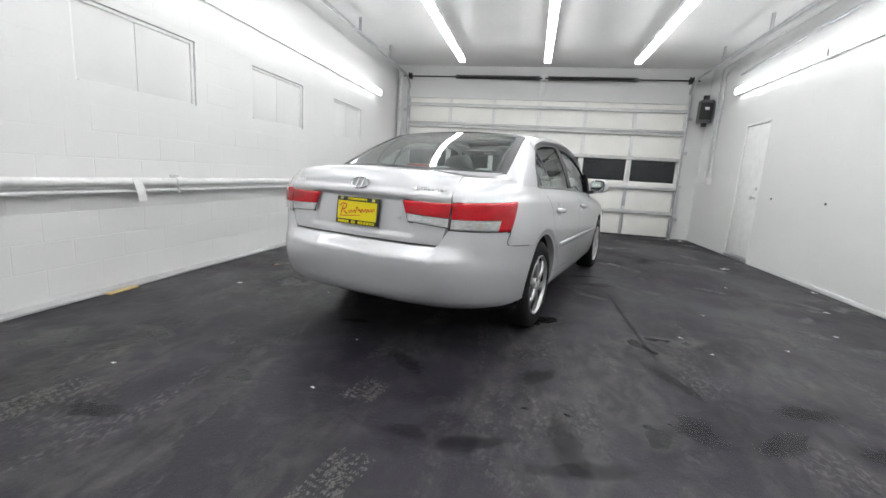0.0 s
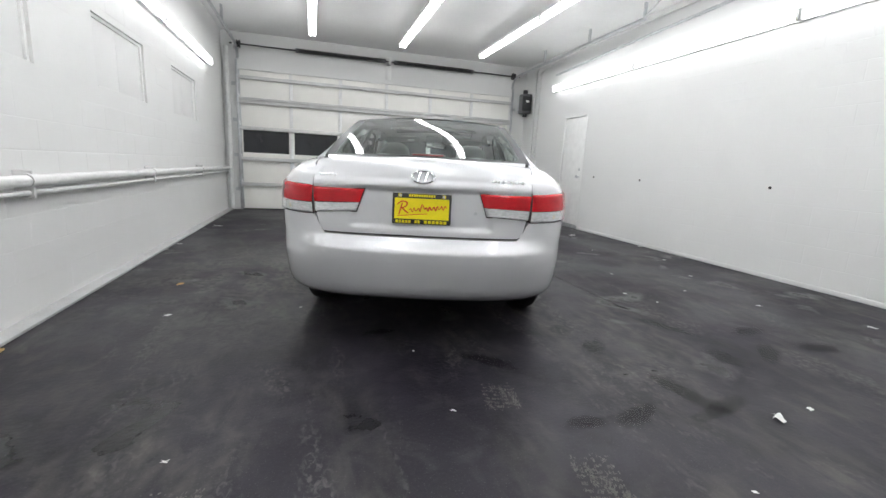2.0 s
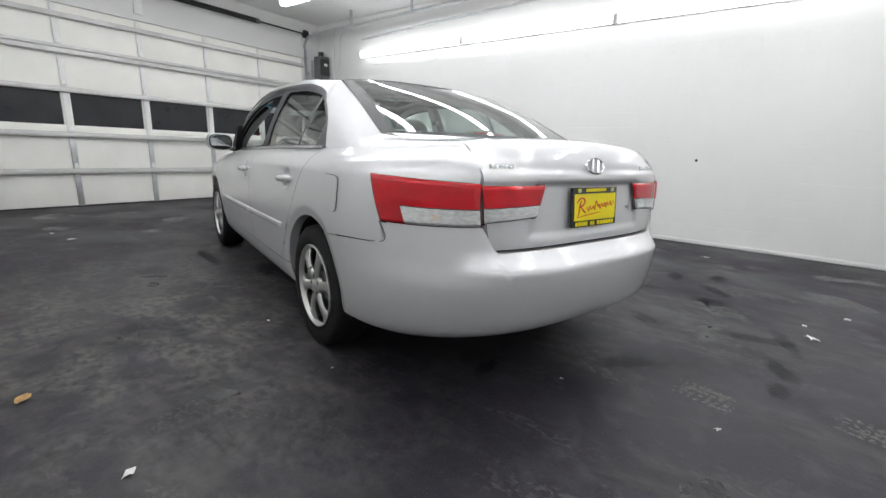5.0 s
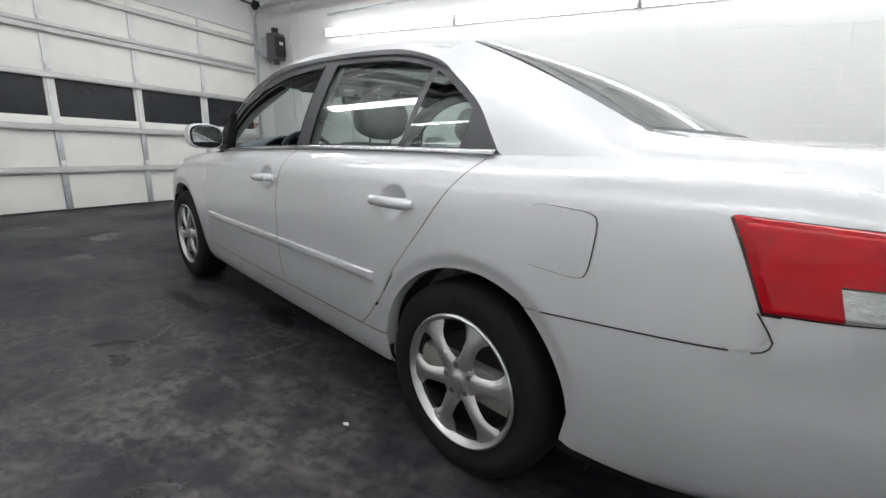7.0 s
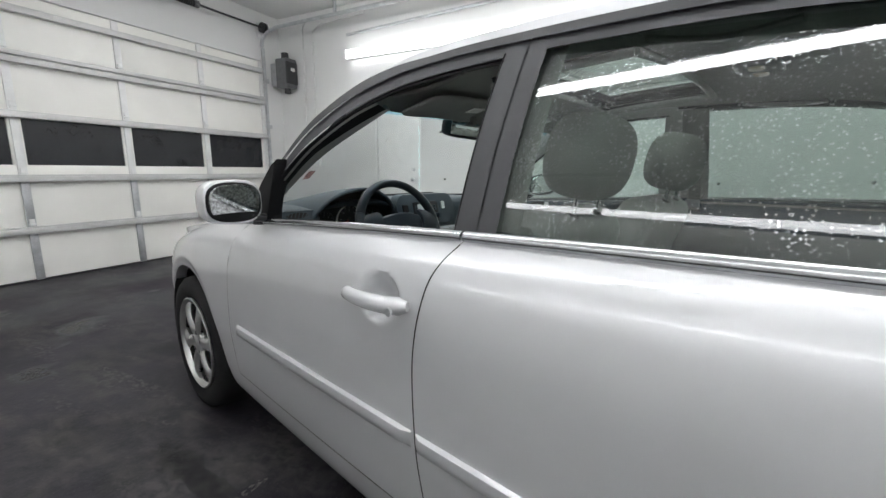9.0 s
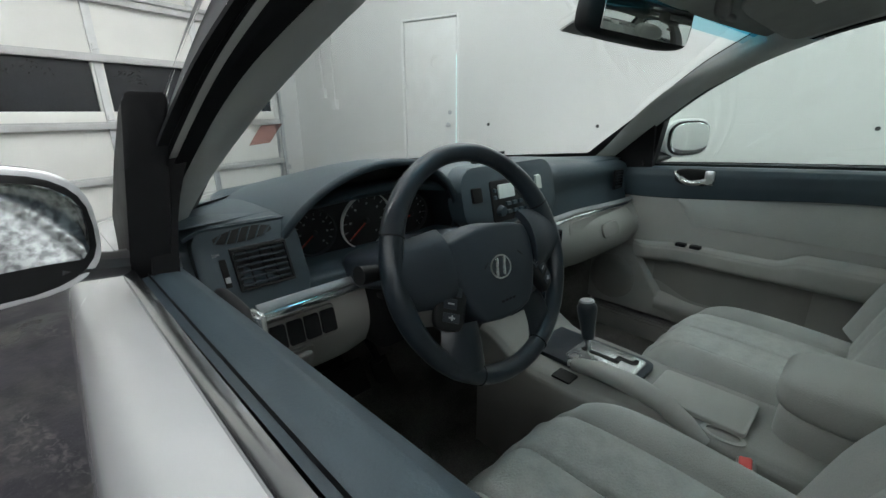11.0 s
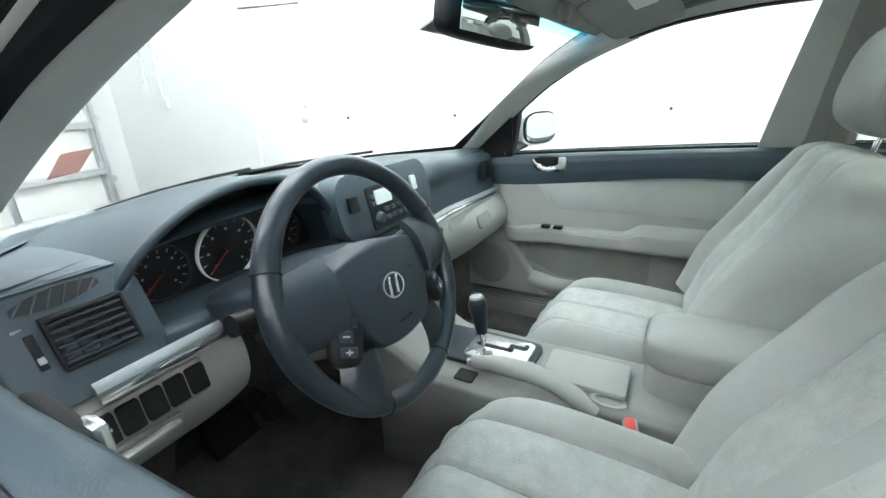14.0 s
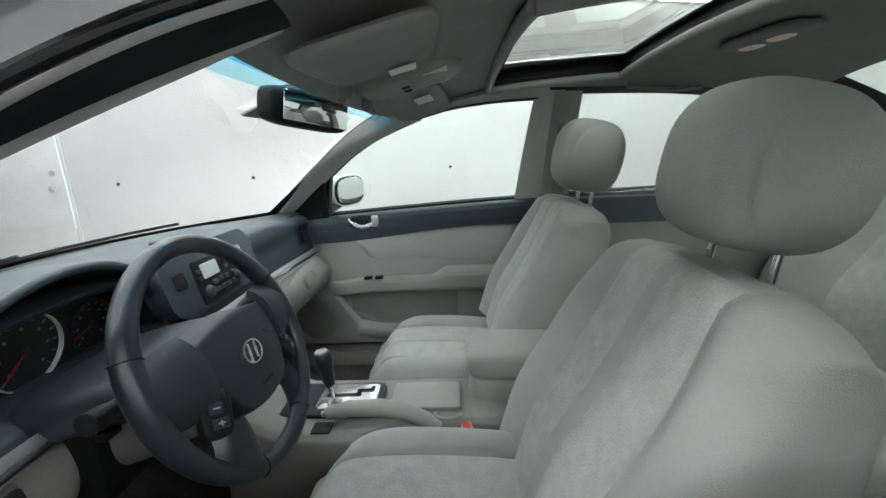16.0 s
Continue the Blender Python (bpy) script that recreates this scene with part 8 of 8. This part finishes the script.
        for k in range(9):
            y = lerp(y0, y1, k / 8)
            xr, zr = rail(y)
            pts.append(mir((xr - 0.060 - 0.020 * math.sin(math.pi * k / 8), y, DLO0(y) - 0.020 - 0.012 * math.sin(math.pi * k / 8)), s))
        sweep(bm, pts, 0.010, 8, flat=0.8)
        part("grab_handle", bm, M_GREYD, car)

bm = B()
HS = (-0.40, 0.40, 0.93, 1.33)


def liner_p(u, v):
    a = 2 * v - 1
    y = roof_y(u, a)
    xr, zr = rail(min(max(y, 0.24), 1.9))
    k = abs(a)
    zc = fRC(y) - 0.042
    z = (zr - 0.055) + (zc - zr + 0.055) * (1 - k ** 2.6)
    return (a * (xr - 0.034), y, z)


def liner_keep(u, v):
    p = liner_p(u, v)
    return not (HS[0] < p[0] < HS[1] and HS[2] < p[1] < HS[3])


grid(bm, liner_p, 90, 80, keep=liner_keep)
hl = part("headliner", bm, M_LINER, car, "grey felt headliner with sunroof opening", smooth=70)
bm = B()
edge = [(HS[0], HS[2]), (HS[1], HS[2]), (HS[1], HS[3]), (HS[0], HS[3])]
for k in range(4):
    (x0, y0), (x1, y1) = edge[k], edge[(k + 1) % 4]

    def wallf(u, v, x0=x0, x1=x1, y0=y0, y1=y1):
        x, y = lerp(x0, x1, u), lerp(y0, y1, u)
        zl = fRC(y) - 0.046 - 0.05 * (x / 0.6) ** 2
        return (x * (1 + 0.03 * v), y + (y - 1.13) * 0.04 * v, lerp(zl, fRC(y) - 0.004 - 0.02 * (x / 0.6) ** 2, v))

    grid(bm, wallf, 10, 3)
for x0, x1, y0, y1 in ((-0.43, -0.355, 0.84, 1.36), (0.355, 0.43, 0.84, 1.36), (-0.36, 0.36, 0.84, 0.94), (-0.36, 0.36, 1.29, 1.36)):
    grid(bm, lambda u, v: (lerp(x0, x1, u), lerp(y0, y1, v), fRC(lerp(y0, y1, v)) - 0.010 - 0.022 * (lerp(x0, x1, u) / 0.6) ** 2), 6, 8, -0.004)
part("sunroof_well", bm, M_BLACKB, hl, "black sunroof frame")
bm = B()
for k in range(4):
    (x0, y0), (x1, y1) = edge[k], edge[(k + 1) % 4]
    n = 8
    sweep(bm, [(lerp(x0, x1, t / n), lerp(y0, y1, t / n), fRC(lerp(y0, y1, t / n)) - 0.046 - 0.05 * (lerp(x0, x1, t / n) / 0.6) ** 2) for t in range(n + 1)], 0.011, 8)
part("opening_trim", bm, M_LINER, hl, smooth=80)
bm = B()
grid(bm, lambda u, v: (lerp(-0.41, 0.41, v), lerp(0.62, 0.90, u), fRC(lerp(0.62, 0.90, u)) - 0.026 - 0.03 * (lerp(-0.41, 0.41, v) / 0.6) ** 2), 8, 10, -0.006)
part("sunroof_shade", bm, M_LINER, hl)
# dome lamp
dl = new("dome_lamp")
dl.parent = car
bm = B()
blob(bm, (0.045, 0.755, fRC(0.755) - 0.054), (0.125, 0.055, 0.011), 3.0)
part("dome_bezel", bm, M_GREYD, dl)
for x in (0.0, 0.09):
    bm = B()
    blob(bm, (x, 0.755, fRC(0.755) - 0.064), (0.028, 0.018, 0.005), 3.5)
    part("dome_lens", bm, M_DOME, dl, "warm lit lamp lens")

# sun visors
for s in (-1, 1):
    vi = new("sun_visor")
    vi.parent = car
    bm = B()
    b2 = bmesh.new()
    blob(b2, (0, 0, 0), (0.195, 0.088, 0.012), 7.0, None, 56, 14, 3)
    join(bm, b2, Matrix.Translation((s * 0.335, 1.540, fRC(1.540) - 0.068)) @ pose(0, 0, 0, -14, s * 4, -s * 5))
    part("visor_pad", bm, M_LINER, vi, "grey cloth sun visor", smooth=70)
    bm = B()
    b2 = bmesh.new()
    bx(b2, -0.038, 0.038, -0.022, 0.022, -0.0135, -0.012)
    join(bm, b2, Matrix.Translation((s * (0.19 if s > 0 else 0.255), 1.515, fRC(1.515) - 0.064)) @ pose(0, 0, 0, -14, s * 4, -s * 5))
    part("visor_label", bm, M_WHITE, vi, "small white label")
    bm = B()
    cyl(bm, (s * 0.11, 1.645, fRC(1.645) - 0.075), (s * 0.15, 1.64, fRC(1.64) - 0.078), 0.008, 10)
    blob(bm, (s * 0.105, 1.645, fRC(1.645) - 0.062), (0.014, 0.014, 0.018), 2.5)
    part("visor_clip", bm, M_GREYD, vi)
# overhead console
oc = new("overhead_console")
oc.parent = car
bm = B()
b2 = bmesh.new()
blob(b2, (0, 0, 0), (0.088, 0.115, 0.026), 4, None, 32, 14)
join(bm, b2, Matrix.Translation((0.0, 1.525, fRC(1.525) - 0.042)) @ pose(0, 0, 0, -14))
part("console_shell", bm, M_GREYD, oc, smooth=70)
for x in (-0.045, 0.045):
    bm = B()
    bx(bm, -0.032, 0.032, -0.026, 0.026, -0.006, 0.006, 0.003, Matrix.Translation((x, 1.470, fRC(1.470) - 0.055)) @ pose(0, 0, 0, -12))
    part("map_lamp_lens", bm, M_SATIN if x > 0 else M_LENS, oc)
    bm = B()
    bx(bm, -0.012, 0.012, -0.010, 0.010, -0.005, 0.005, 0.003, Matrix.Translation((x * 0.5, 1.535, fRC(1.535) - 0.067)) @ pose(0, 0, 0, -14))
    part("console_switch", bm, M_BLACKB, oc)
# rear-view mirror
rv = new("rear_view_mirror")
rv.parent = car
RM = Matrix.Translation((0.022, 1.757, 1.320)) @ pose(0, 0, 0, 6, 5, -19)
bm = B()
blob(bm, (0, 0.012, 0), (0.135, 0.030, 0.040), 4.5, None, 40, 18)
bmesh.ops.transform(bm, matrix=RM, verts=bm.verts[:])
part("mirror_case", bm, M_BLACKB, rv, smooth=60)
bm = B()
bx(bm, -0.112, 0.112, -0.0215, -0.018, -0.029, 0.029, 0.0015)
bmesh.ops.transform(bm, matrix=RM, verts=bm.verts[:])
part("mirror_glass", bm, M_MIRROR, rv, "mirror glass")
bm = B()
sweep(bm, [(0.022, 1.785, 1.33), (0.01, 1.80, 1.355), (0.0, 1.80, 1.372)], [0.012, 0.011, 0.016], 10)
part("mirror_stem", bm, M_BLACKB, rv)
bm = B()
grid(bm, lambda u, v: ws(0.46 + 0.08 * u, 0.80 + 0.14 * v) - Vector((0, 0.006, 0.008)), 4, 4, -0.004)
part("mirror_foot", bm, M_LINER, rv, "pale grey mirror foot cover")

# ---------------------------------------------------------------- wall blocks
block_wall(wall_east, XR, 1, YB + 0.2, YD - 0.1, [(3.94, 4.80, 0, 2.25)], (-2.6, 3.2))
block_wall(wall_west, XL, -1, YB + 0.2, YD - 0.1, [(a - 0.02, c + 0.02, WZ0 - 0.02, WZ1 + 0.02) for a, c in WINDOWS], (-1.6, 5.0))
